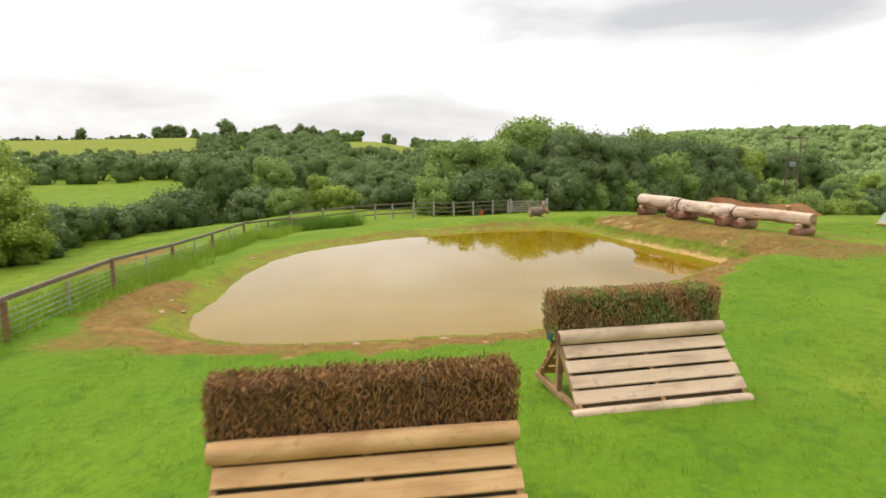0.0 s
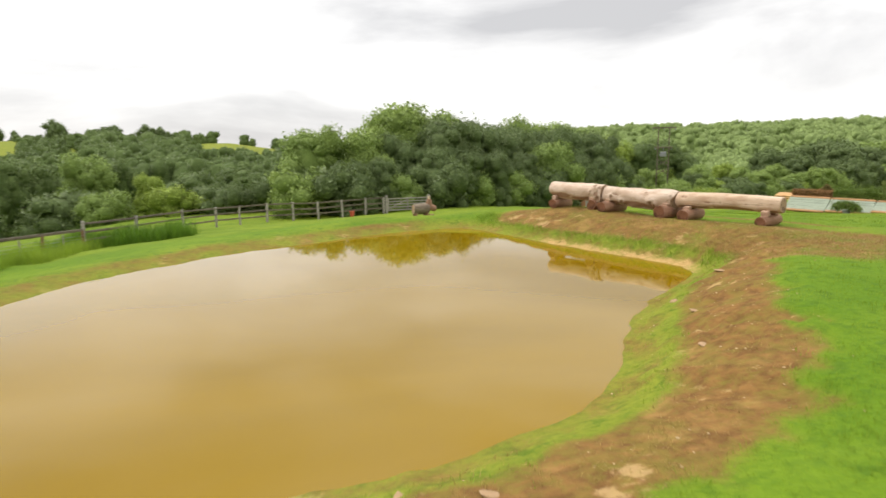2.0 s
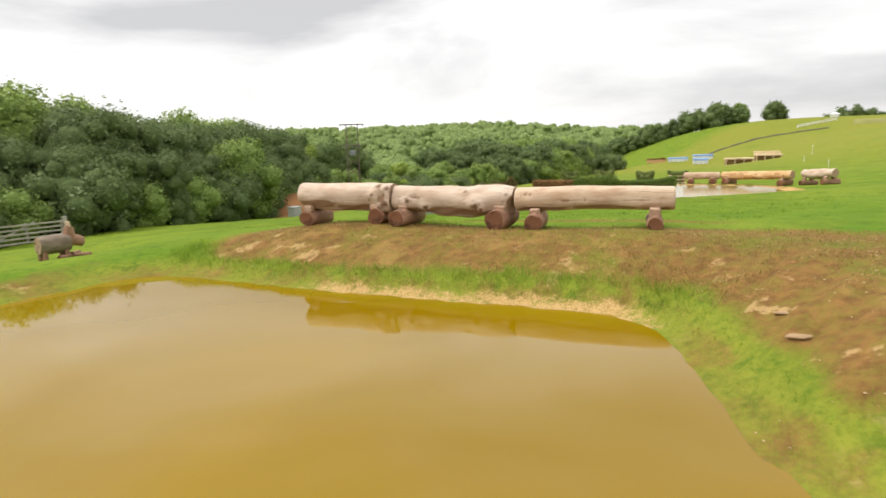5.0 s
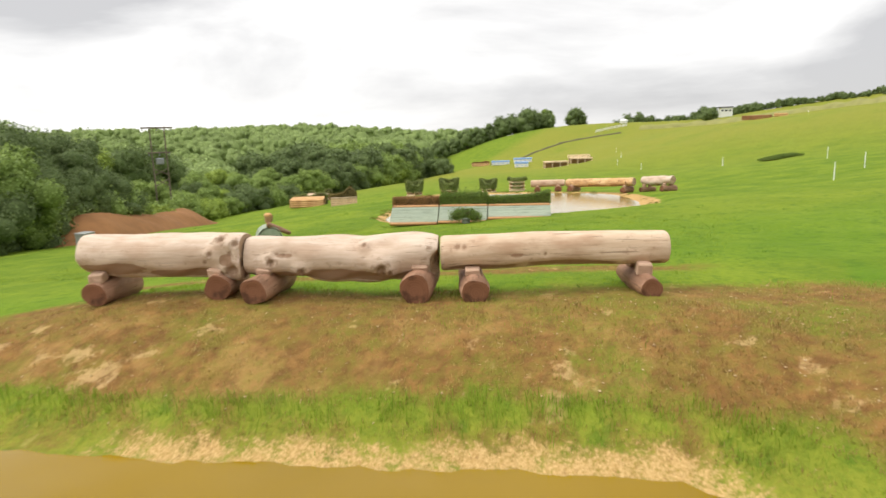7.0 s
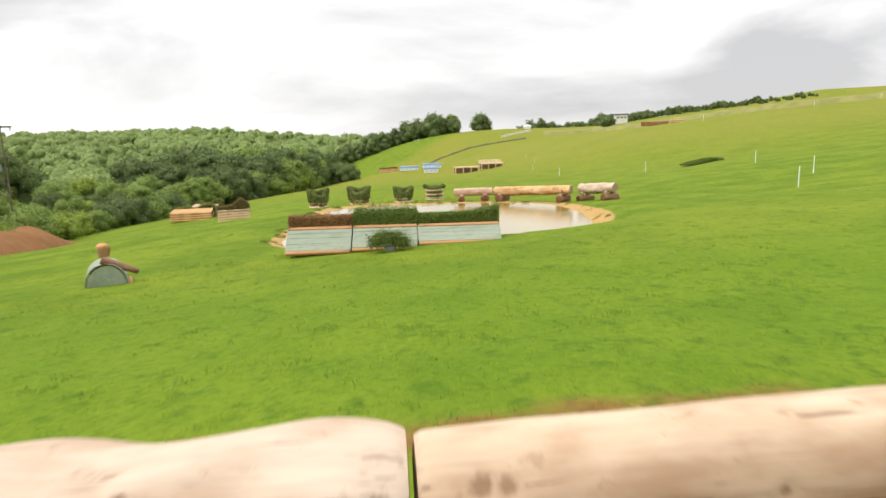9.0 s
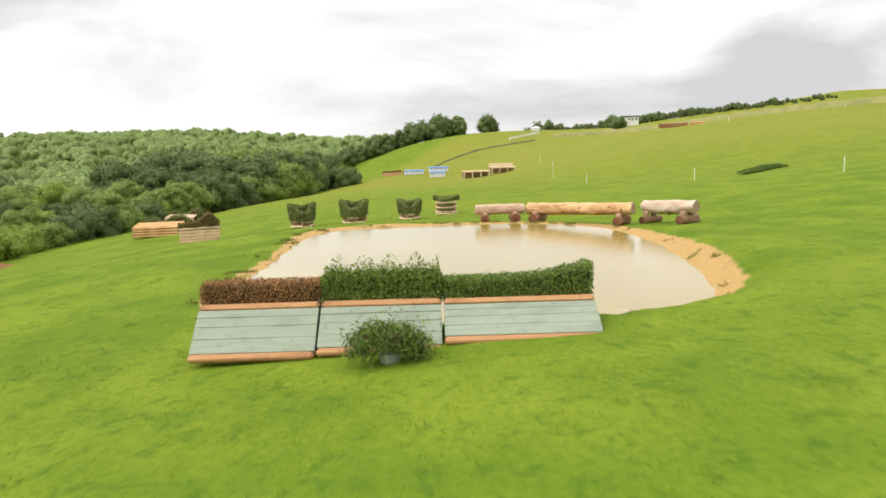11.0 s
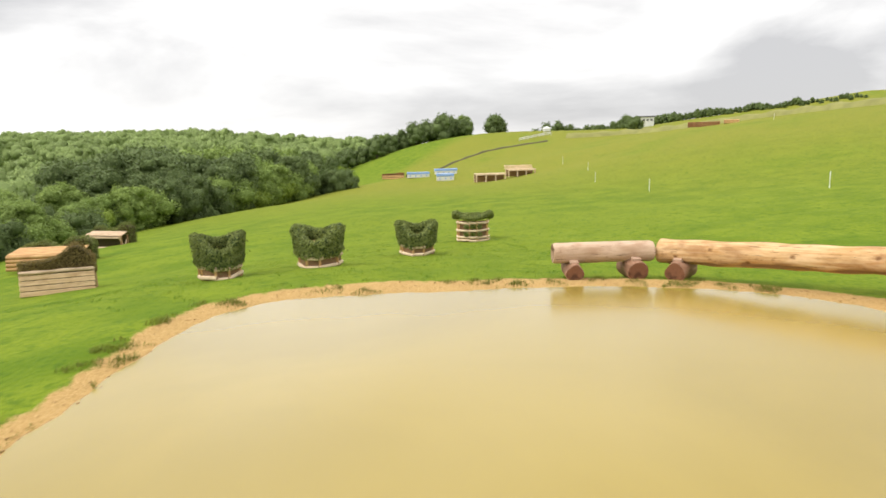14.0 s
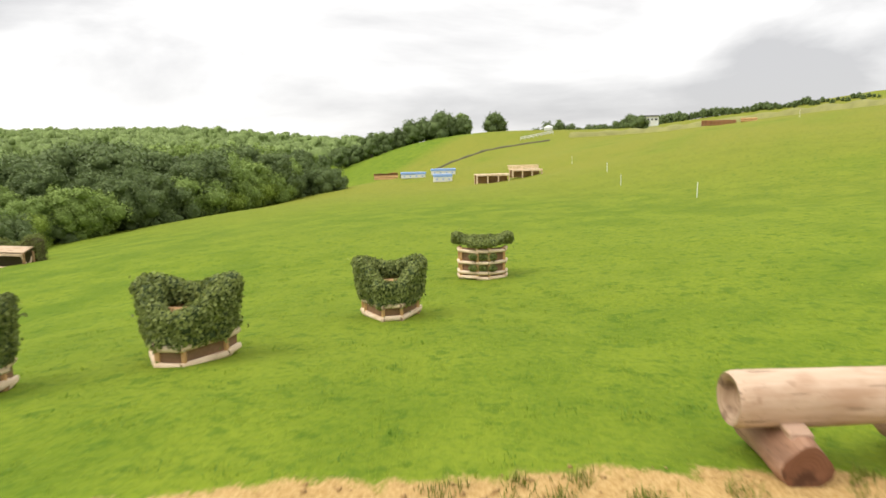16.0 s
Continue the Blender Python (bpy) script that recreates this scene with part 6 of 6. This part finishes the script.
def table_jump(m, width, deep, high, posts, planks, seed, label, brush=False, group="table jumps"):
    """A planked top on stout posts."""
    rng = random.Random(seed)
    ob = thing("table_jump", m, label, "table jump", group)
    for k in range(4):
        part("plank", boxed((width, deep / 4 * 0.92, 0.07), (0, -deep / 2 + deep / 4 * (k + 0.5), high - 0.03 + 0.02 * k), (0, 0, 0), 0.008, wobble=0.005, rng=rng), planks, ob)
    for k in range(posts):
        x = -width / 2 + 0.15 + (width - 0.3) * k / (posts - 1)
        for y in (-deep / 2 + 0.12, deep / 2 - 0.12):
            part("leg", boxed((0.2, 0.16, high), (x, y, high / 2 - 0.04), (0, 0, 0), 0.015), planks, ob)
    # Added brown panel: the shade under the top, put in as colour.
    part("backing", boxed((width * 0.97, 0.05, high * 0.9), (0, deep / 2 - 0.3, high * 0.45), (0, 0, 0), 0.004), FRAME, ob, "brown panel standing in for shade under the table")
    if seed == 214:
        for k in range(3):
            part("back_rail", boxed((width, 0.5, 0.14), (0, deep / 2 + 0.25 + 0.1 * k, high + 0.16 + 0.2 * k), (0, 0, 0), 0.02), planks, ob)
    part("front_rail", boxed((width, 0.08, 0.18), (0, -deep / 2 + 0.03, high - 0.16), (0, 0, 0), 0.01), planks, ob)
    if brush:
        twig_top("brush", (width * 0.5, 0.6, 0.55), (width * 0.2, deep / 2 + 0.35, high), 1500, 0.08, TWIG_GREEN, ob, seed, "clipped round brush", up=0.6, sag=lambda x: 0.25 * np.exp(-((x - width * 0.2) / 0.5) ** 2))
    return ob


table_jump(pose(128.5, 65.6, gz(128.5, 65.6) - 0.05, 0, 0, -58), 5.2, 1.6, 1.35, 4, PALE_BOARD, 213, "long pale timber table jump on stout posts")
table_jump(pose(131.5, 61.2, gz(131.5, 61.2) - 0.05, 0, 0, -58), 4.8, 1.8, 1.2, 4, PALE_BOARD, 214, "pale timber table jump stacked with a raised back rail")


def painted_box(m, width, high, label, seed):
    """A white jump box with blue top and round spots."""
    ob = thing("painted_box_jump", m, label, "painted jump", "blue and white box jumps")
    part("front", boxed((width, 1.0, high * 0.62), (0, 0, high * 0.31), (0, 0, 0), 0.02), WHITE, ob, "white painted front")
    part("lid", boxed((width * 1.04, 1.15, high * 0.38), (0, 0.02, high * 0.81), (0, 0, 0), 0.05), BLUE, ob, "blue painted top")
    n = max(2, int(width / 0.9))
    for k in range(n):
        bm = bmesh.new()
        bmesh.ops.create_cone(bm, cap_ends=True, segments=12, radius1=0.14, radius2=0.12, depth=0.05, matrix=pose(-width / 2 + width * (k + 0.5) / n, -0.51, high * 0.34, 90))
        part("spot", bm, BLUE, ob)
    return ob


painted_box(pose(133.5, 75.6, gz(133.5, 75.6), 0, 0, -60), 3.0, 1.25, "low white box jump with a blue top", 1)
painted_box(pose(141.5, 78.7, gz(141.5, 78.7), 0, 0, -60), 4.2, 1.1, "white box jump with a broad blue top", 2)
painted_box(pose(138.5, 83.2, gz(138.5, 83.2), 0, 0, -60), 4.2, 1.05, "long white box jump with a blue top", 3)
brush_box(pose(141.5, 90.1, gz(141.5, 90.1), 0, 0, -60), 4.4, 2, PLANK, TWIG, 203, "low timber jump topped with dark brush on the far field", 0.2, 0.7, 0.14)


def rail_wall(m, width, high, mat, label, rows):
    ob = thing("timber_wall_jump", m, label, "timber jump")
    for k in range(rows):
        trunk_part("rail", ob, width, high / rows / 2, high / rows / 2 * 0.95, mat, PALE_END, Matrix.Translation((-width / 2, 0.05 * k, high / rows * (k + 0.5))), "", sides=10, rings=8, rough=0.02, seed=k + rows)
    for x in (-width / 2 + 0.3, width / 2 - 0.3):
        part("post", boxed((0.25, 0.25, high + 0.1), (x, 0.4, high / 2), (0, 0, 0), 0.02), FRAME, ob)
    return ob


REDWOOD = wood_material("red_brown_rail", (0.34, 0.16, 0.07), (0.27, 0.11, 0.045), (0.14, 0.06, 0.03), 0.3)
rail_wall(pose(199.0, 32.2, gz(199, 32.2) - 0.1, 0, 0, -80), 7.6, 1.25, REDWOOD, "long red-brown timber wall jump high on the field", 4)
rail_wall(pose(195.0, 26.2, gz(195, 26.2) - 0.1, 0, 0, -80), 3.4, 0.9, PLANK, "pale timber rail jump beside the red-brown wall", 2)


def white_post(x, y, h=1.25):
    ob = thing("marker_post", pose(x, y, gz(x, y)), "slim white marker post in the grass", "post", "white marker posts")
    bm = bmesh.new()
    bmesh.ops.create_cone(bm, cap_ends=True, segments=8, radius1=0.025, radius2=0.022, depth=h + 0.2, matrix=Matrix.Translation((0, 0, h / 2 - 0.1)))
    part("stake", bm, WHITE, ob)
    return ob


for x, y in ((42.9, 19.2), (50.0, 17.4), (64.4, 18.9), (73.1, 27.6), (83.2, 37.9), (93.8, 43.6), (106, 46.2), (138.5, 55.5), (192.4, -6.5), (190.9, -20.4), (170, 20)):
    white_post(x, y, 0.95 if x < 120 else 1.2)


def cut_brush():
    rng = np.random.RandomState(4)
    ob = thing("brushwood_pile", pose(0, 0, 0), "low pile of cut leafy brushwood in the field", "brushwood")
    lobes = []
    for t in np.linspace(0, 1, 9):
        x, y = 72.9 + 2.8 * t, 23.9 - 2.8 * t
        lobes.append((x, y, gz(x, y) + 0.15, 0.7, 0.6, 0.10 + 0.16 * math.sin(3.1 * t) + 0.05 * math.sin(9 * t) ** 2))
    p, nor = on_lobes(2600, lobes, rng, -0.2)
    V, F = leaf_cards(p, nor, 0.22, rng, 0.18, wild=0.9)
    part("branches", mesh_from("branches", V, F, LEAF_HEDGE, False), LEAF_HEDGE, ob)
    V, F = lobe_cores(lobes, 0.85)
    part("core", mesh_from("core", V, F, CORE), CORE, ob)


cut_brush()


def bank_wall(points, wide, high, material, name, label, category):
    """A low uneven ridge through the given places."""
    P = np.array(points, float)
    s = np.r_[0, np.cumsum(np.hypot(*np.diff(P, axis=0).T))]
    n = max(12, int(s[-1] / 2.5))
    t = np.linspace(0, s[-1], n)
    X, Y = np.interp(t, s, P[:, 0]), np.interp(t, s, P[:, 1])
    dx, dy = np.gradient(X), np.gradient(Y)
    L = np.hypot(dx, dy)
    V = []
    for k in range(n):
        for q, h in ((-1, -0.2), (-0.6, 0.75), (0.0, 1.0), (0.6, 0.75), (1, -0.2)):
            x, y = X[k] - dy[k] / L[k] * wide * q, Y[k] + dx[k] / L[k] * wide * q
            V.append((x, y, gz(x, y) + h * high * (1 + 0.15 * math.sin(1.7 * k) + 0.1 * math.sin(4.3 * k + q))))
    F = [(k * 5 + j, (k + 1) * 5 + j, (k + 1) * 5 + j + 1, k * 5 + j + 1) for k in range(n - 1) for j in range(4)]
    tagged(new(name, mesh_from(name, V, F, material)), label, category, kind="structure")


WALLSTONE = plain_material("field_wall_stone", (0.14, 0.13, 0.07), 0.95, 0.5, 0.8)
ROUGH_GRASS = plain_material("rough_dry_grass", (0.26, 0.255, 0.08), 0.95, 0.6, 0.25)
bank_wall([(143, 87.6), (160, 94), (199.5, 105), (210.7, 104.4), (229.6, 99.5), (249.4, 82.8)], 0.45, 0.5, WALLSTONE, "trim_field_wall", "low dark stone wall crossing the far field", "wall")
bank_wall([(262, 78), (262, 56), (238, 30), (222, 11), (203, -4), (196, -22), (190, -50)], 3.4, 1.5, ROUGH_GRASS, "ground_bank", "rough bank of dry grass along the hilltop", "bank")

# Trees along the far skyline.
FAR_OAKS = "trees beyond the far field"
for px, d, k, kinds in ((57.0, 215, 0.74, FAR_TREES), (58.5, 225, 0.89, FAR_TREES), (60.0, 236, 0.85, FAR_TREES), (61.3, 232, 1.07, FAR_TREES), (62.6, 240, 0.93, FAR_TREES), (64.0, 250, 1.00, FAR_TREES), (65.2, 245, 1.11, FAR_TREES), (66.4, 255, 1.18, FAR_TREES), (67.6, 250, 1.29, FAR_TREES),
                        (68.7, 258, 1.18, FAR_TREES), (69.8, 256, 0.93, FAR_TREES), (72.6, 262, 1.00, FAR_TREES), (73.2, 264, 0.96, FAR_TREES), (54.5, 205, 0.74, FAR_TREES), (55.8, 210, 0.67, FAR_TREES), (77.0, 330, 1.2, FAR_TREES), (78.0, 335, 1.5, FAR_TREES), (79.0, 340, 1.45, FAR_TREES), (80.0, 345, 1.1, FAR_TREES)):
    plant(kinds, 42 + d * math.sin(radians(px)), 38.5 + d * math.cos(radians(px)), k, rng_t, FAR_OAKS)
for k in range(22):
    b = 54.0 + 0.75 * k + rng_t.uniform(-0.2, 0.2)
    d = 226 + 1.9 * k
    plant(MIDS, 42 + d * math.sin(radians(b)), 38.5 + d * math.cos(radians(b)), (0.62 + 0.18 * math.sin(k * 1.3) + 0.012 * k) * rng_t.uniform(0.85, 1.1), rng_t, FAR_OAKS)
for k in range(70):
    b = 80.6 + 0.33 * k
    d = 345 - 0.5 * k + rng_t.uniform(-5, 5)
    plant(FAR_TREES, 42 + d * math.sin(radians(b)), 38.5 + d * math.cos(radians(b)), (0.72 - 0.0072 * k + 0.08 * math.sin(0.6 * k)) * rng_t.uniform(0.8, 1.15), rng_t, "dark shelter belt along the hilltop")
plant(BUSHES, 300, 57, 1.5, rng_t, "shrubs along the meadow")


def hut(x, y, turn):
    ob = thing("judges_hut", pose(x, y, gz(x, y) - 0.2, 0, 0, turn), "small white hut with a flat dark roof on the hilltop", "hut")
    part("wall", boxed((6.0, 4.5, 4.6), (0, 0, 2.3), (0, 0, 0), 0.03), WHITE, ob)
    part("roof", boxed((7.4, 5.6, 0.5), (-0.3, 0, 4.9), (0, 0, 0), 0.05), ROOF, ob)
    for q in (-1.8, 0.0, 1.8):
        w = part("window", boxed((1.2, 0.12, 1.0), (q, -2.28, 3.2), (0, 0, 0), 0.01), WHITE, ob)
        part("pane", boxed((1.0, 0.06, 0.8), (q, -2.34, 3.2), (0, 0, 0), 0.005), GLASS_DARK, w)


hut(348, 55.5, -75)


def tent(x, y, w, h):
    ob = thing("marquee", pose(x, y, gz(x, y) - 0.1, 0, 0, 20), "small white marquee on the hilltop", "tent")
    part("wall", boxed((w, w * 0.8, h * 0.6), (0, 0, h * 0.3), (0, 0, 0), 0.03), WHITE, ob)
    bm = bmesh.new()
    bmesh.ops.create_cone(bm, cap_ends=True, segments=4, radius1=w * 0.78, radius2=w * 0.12, depth=h * 0.45, matrix=Matrix.Translation((0, 0, h * 0.82)) @ pose(0, 0, 0, 0, 0, 45))
    part("roof", bm, WHITE, ob)


tent(290, 92, 3.6, 2.0)
post_and_rail([(252 + 2.6 * k, 93.6 - 0.9 * k) for k in range(9)], "long white rail on the far hillside", 1.1, (0.95, 0.5), WHITE, WHITE, 91, 0.2, False, 0.3)
plant(BUSHES[:2], 330, 62, 1.9, rng_t, "shrubs along the meadow")

# ---------------------------------------------------------------- small growth and stones


def blades(name, label, boxes, tall, wide, seed, keep, material=None, lean=0.5, clump=7, spread=0.07):
    """Grass blades over rectangles of the plan (x0, x1, y0, y1, how many)."""
    rng = np.random.RandomState(seed)
    P = []
    for x0, x1, y0, y1, n in boxes:
        c = np.stack([rng.uniform(x0, x1, n // clump), rng.uniform(y0, y1, n // clump)], -1)
        q = np.repeat(c, clump, 0) + rng.normal(size=(len(c) * clump, 2)) * spread
        P.append(q)
    P = np.concatenate(P)
    P = P[keep(P[:, 0], P[:, 1], rng.uniform(size=len(P)))]
    n = len(P)
    z = ground_height(P[:, 0], P[:, 1]) - 0.01
    base = np.c_[P, z]
    a = rng.uniform(0, 2 * np.pi, n)
    h = tall * rng.uniform(0.5, 1.35, n) * (0.75 + 0.5 * np.sin(P[:, 0] * 1.7 + np.sin(P[:, 1] * 1.3)) ** 2)
    side = np.c_[np.cos(a), np.sin(a), 0 * a] * wide
    out = np.c_[-np.sin(a), np.cos(a), 0 * a] * (h * lean * rng.uniform(0.2, 1.2, n))[:, None]
    up = np.c_[0 * a, 0 * a, h]
    V = np.stack([base - side, base + side, base + out * 0.45 + up * 0.6 + side * 0.55, base + out + up, base + out * 0.45 + up * 0.6 - side * 0.55], 1).reshape(-1, 3)
    k = np.arange(n)[:, None] * 5
    quads = np.c_[k, k + 1, k + 2, k + 4]
    tips = np.c_[k + 4, k + 2, k + 3, k + 3]
    me = bpy.data.meshes.new(name)
    me.from_pydata([tuple(v) for v in V.tolist()], [], quads.tolist() + tips[:, :3].tolist())
    me.materials.append(material or BLADES)
    at = me.attributes.new("lush", "FLOAT", "POINT")
    at.data.foreach_set("value", np.repeat(lushness(P[:, 0], P[:, 1]), 5).astype(np.float32))
    tagged(new(name, me), label, "grass", kind="stuff")


def grassy(x, y, u):
    return (shore_distance(POND_A, x, y) > 0.12) & (shore_distance(POND_B, x, y) > 0.5) & (u > 1.5 * bare_soil(x, y) - 0.25) & (u > 1.3 * sandy(x, y))


blades("meadow_grass", "short bright green meadow grass", [(-5, 9, 2.0, 12.2, 46000), (5, 16, 12, 21, 20000), (8, 13, 20, 30, 20000), (13, 27, 22, 40, 30000), (43, 58, 34, 52, 24000), (-9.5, -4, 8, 24, 12000)], 0.055, 0.004, 301, grassy)
blades("tall_fence_weeds", "long unmown grass and weeds along the fence", [(-9.0, -6.9, 8, 20, 5500), (-9.9, -8.0, 18, 29, 4500), (-9.5, -7.2, 28, 33, 3500)], 0.42, 0.008, 302, lambda x, y, u: x < 90, lean=0.7)


blades("verge_grass", "lush uncut grass along the pond below the logs", [(7.5, 12.0, 20.5, 31.5, 26000)], 0.13, 0.005, 307,
       lambda x, y, u: (np.abs(shore_distance(POND_A, x, y) - 0.95) < 0.42 * (0.6 + u)) & (x > 7.0) & (bare_soil(x, y) < 0.55))
blades("corner_weeds", "tall rank weeds where the two fences meet", [(-9.8, -4.4, 33.4, 36.8, 9000)], 0.62, 0.009, 306, lambda x, y, u: x < 90, TUSSOCK, 0.5)
blades("tussocks", "darker tussocks scattered over the meadow", [(13, 30, 21, 42, 6000), (43, 62, 36, 54, 7000), (28, 46, 42, 56, 2500)], 0.055, 0.006, 304, grassy, TUSSOCK, 1.3, 24, 0.12)
RIM = leaf_material("olive_rim_grass", (0.13, 0.15, 0.020), (0.24, 0.25, 0.038), (0.17, 0.21, 0.028), 0.35, 0.2)
blades("shore_tufts", "small green tufts on the sandy rim", [(30.0, 48.6, 27.0, 45.4, 210000)], 0.085, 0.006, 303,
       lambda x, y, u: (np.abs(shore_distance(POND_B, x, y) - 0.42) < 0.40) & (np.sin(x * 3.3 + 1.7 * np.sin(y * 2.9)) * np.sin(y * 3.7 + x) > np.where(y < 33, 0.75, 0.22)), RIM, 0.9, 40, 0.10)


STUBBLE = leaf_material("dry_stubble", (0.20, 0.12, 0.030), (0.46, 0.33, 0.110), (0.30, 0.27, 0.05), 0.2, 0.2)
blades("bank_stubble", "thin dry grass on the bare bank", [(8.2, 13.6, 19.5, 30.5, 34000), (11.0, 16.0, 16.5, 22.0, 12000), (-3.0, 8.0, 9.6, 14.0, 8000)], 0.045, 0.004, 305,
       lambda x, y, u: (shore_distance(POND_A, x, y) > 0.3) & (bare_soil(x, y) > 0.35) & (u < 0.75), STUBBLE, 1.2, 9, 0.09)


def pebbles():
    rng = np.random.RandomState(8)
    V, F, base = [], [], 0
    want = [(11.0, 15.5, 17.0, 23.5, 600), (8.4, 12.4, 23.0, 29.5, 350), (5.0, 11.0, 11.5, 18.5, 600), (-8, -4.6, 12, 17, 90), (-2, 5, 10.3, 12.2, 90), (46.0, 48.4, 32, 43, 60)]
    for x0, x1, y0, y1, n in want:
        for _ in range(n):
            x, y = rng.uniform(x0, x1), rng.uniform(y0, y1)
            if shore_distance(POND_A, np.array([x]), np.array([y]))[0] < 0.1 or rng.uniform() > 1.4 * max(bare_soil(np.array([x]), np.array([y]))[0], sandy(np.array([x]), np.array([y]))[0]):
                continue
            r = 0.005 + min(rng.exponential(0.006), 0.014)
            c = np.array([x, y, gz(x, y) + r * 0.25])
            o = np.array([(1, 0, 0), (-1, 0, 0), (0, 1, 0), (0, -1, 0), (0, 0, 0.45), (0, 0, -0.4)]) * r * rng.uniform(0.6, 1.4, (6, 1))
            V += (c + o).tolist()
            F += [(base + i, base + j, base + k) for i, j, k in ((0, 2, 4), (2, 1, 4), (1, 3, 4), (3, 0, 4), (2, 0, 5), (1, 2, 5), (3, 1, 5), (0, 3, 5))]
            base += 6
    tagged(new("pebbles", mesh_from("pebbles", V, F, STONE, False)), "small pale stones scattered over bare earth", "stones", kind="stuff")


def clods():
    """Lumps of sandy earth along the second pond's rim."""
    rng = np.random.RandomState(18)
    V, F, base = [], [], 0
    for _ in range(7000):
        x, y = rng.uniform(29, 48.9), rng.uniform(26.6, 45.2)
        d = shore_distance(POND_B, np.array([x]), np.array([y]))[0]
        if d < -0.12 or sandy(np.array([x]), np.array([y]))[0] < 0.3:
            continue
        r = 0.007 + min(rng.exponential(0.010), 0.032)
        c = np.array([x, y, gz(x, y) + r * 0.1])
        o = np.array([(1, 0, 0), (-1, 0, 0), (0, 1, 0), (0, -1, 0), (0, 0, 0.55), (0, 0, -0.4)]) * r * rng.uniform(0.6, 1.5, (6, 1))
        V += (c + o).tolist()
        F += [(base + i, base + j, base + k) for i, j, k in ((0, 2, 4), (2, 1, 4), (1, 3, 4), (3, 0, 4), (2, 0, 5), (1, 2, 5), (3, 1, 5), (0, 3, 5))]
        base += 6
    tagged(new("clods", mesh_from("clods", V, F, CLOD)), "crumbled sandy clods on the pond's rim", "clods", kind="stuff")


CLOD = plain_material("sandy_clod", (0.40, 0.25, 0.10), 0.95, 0.5, 4)

def flat_stone(x, y, size, seed):
    """A flat weathered slab half sunk in the soil."""
    rng = random.Random(seed)
    bm = bmesh.new()
    bmesh.ops.create_icosphere(bm, subdivisions=2, radius=1.0)
    for v in bm.verts:
        k = 1 + 0.22 * math.sin(3 * v.co.x + seed) * math.sin(4 * v.co.y + 2 * seed) + rng.uniform(-0.06, 0.06)
        v.co = Vector((v.co.x * size * k, v.co.y * size * 0.62 * k, max(-0.5, min(0.35, v.co.z)) * size * 0.22))
    me = bpy.data.meshes.new("flat_stone")
    bm.to_mesh(me)
    bm.free()
    me.materials.append(SLAB)
    ob = new("flat_stone", me)
    ob.matrix_basis = pose(x, y, gz(x, y) + size * 0.03, rng.uniform(-6, 6), rng.uniform(-6, 6), rng.uniform(0, 360))
    tagged(ob, "flat pale stone half sunk in bare earth", "stone", "flat stones round the first pond")


for k, (x, y, size) in enumerate(((-1.6, 11.2, 0.12), (-0.6, 11.0, 0.15), (0.4, 11.7, 0.10), (1.1, 11.3, 0.13), (2.0, 12.0, 0.09), (2.7, 11.6, 0.12), (6.5, 14.3, 0.10), (7.4, 15.8, 0.12), (7.9, 17.2, 0.14), (-5.7, 13.6, 0.16), (-5.4, 14.0, 0.13), (-5.9, 14.5, 0.10), (-6.0, 21.0, 0.14), (9.9, 18.6, 0.16), (10.6, 19.0, 0.12))):
    flat_stone(x, y, size * 0.85, 400 + k)
clods()
pebbles()
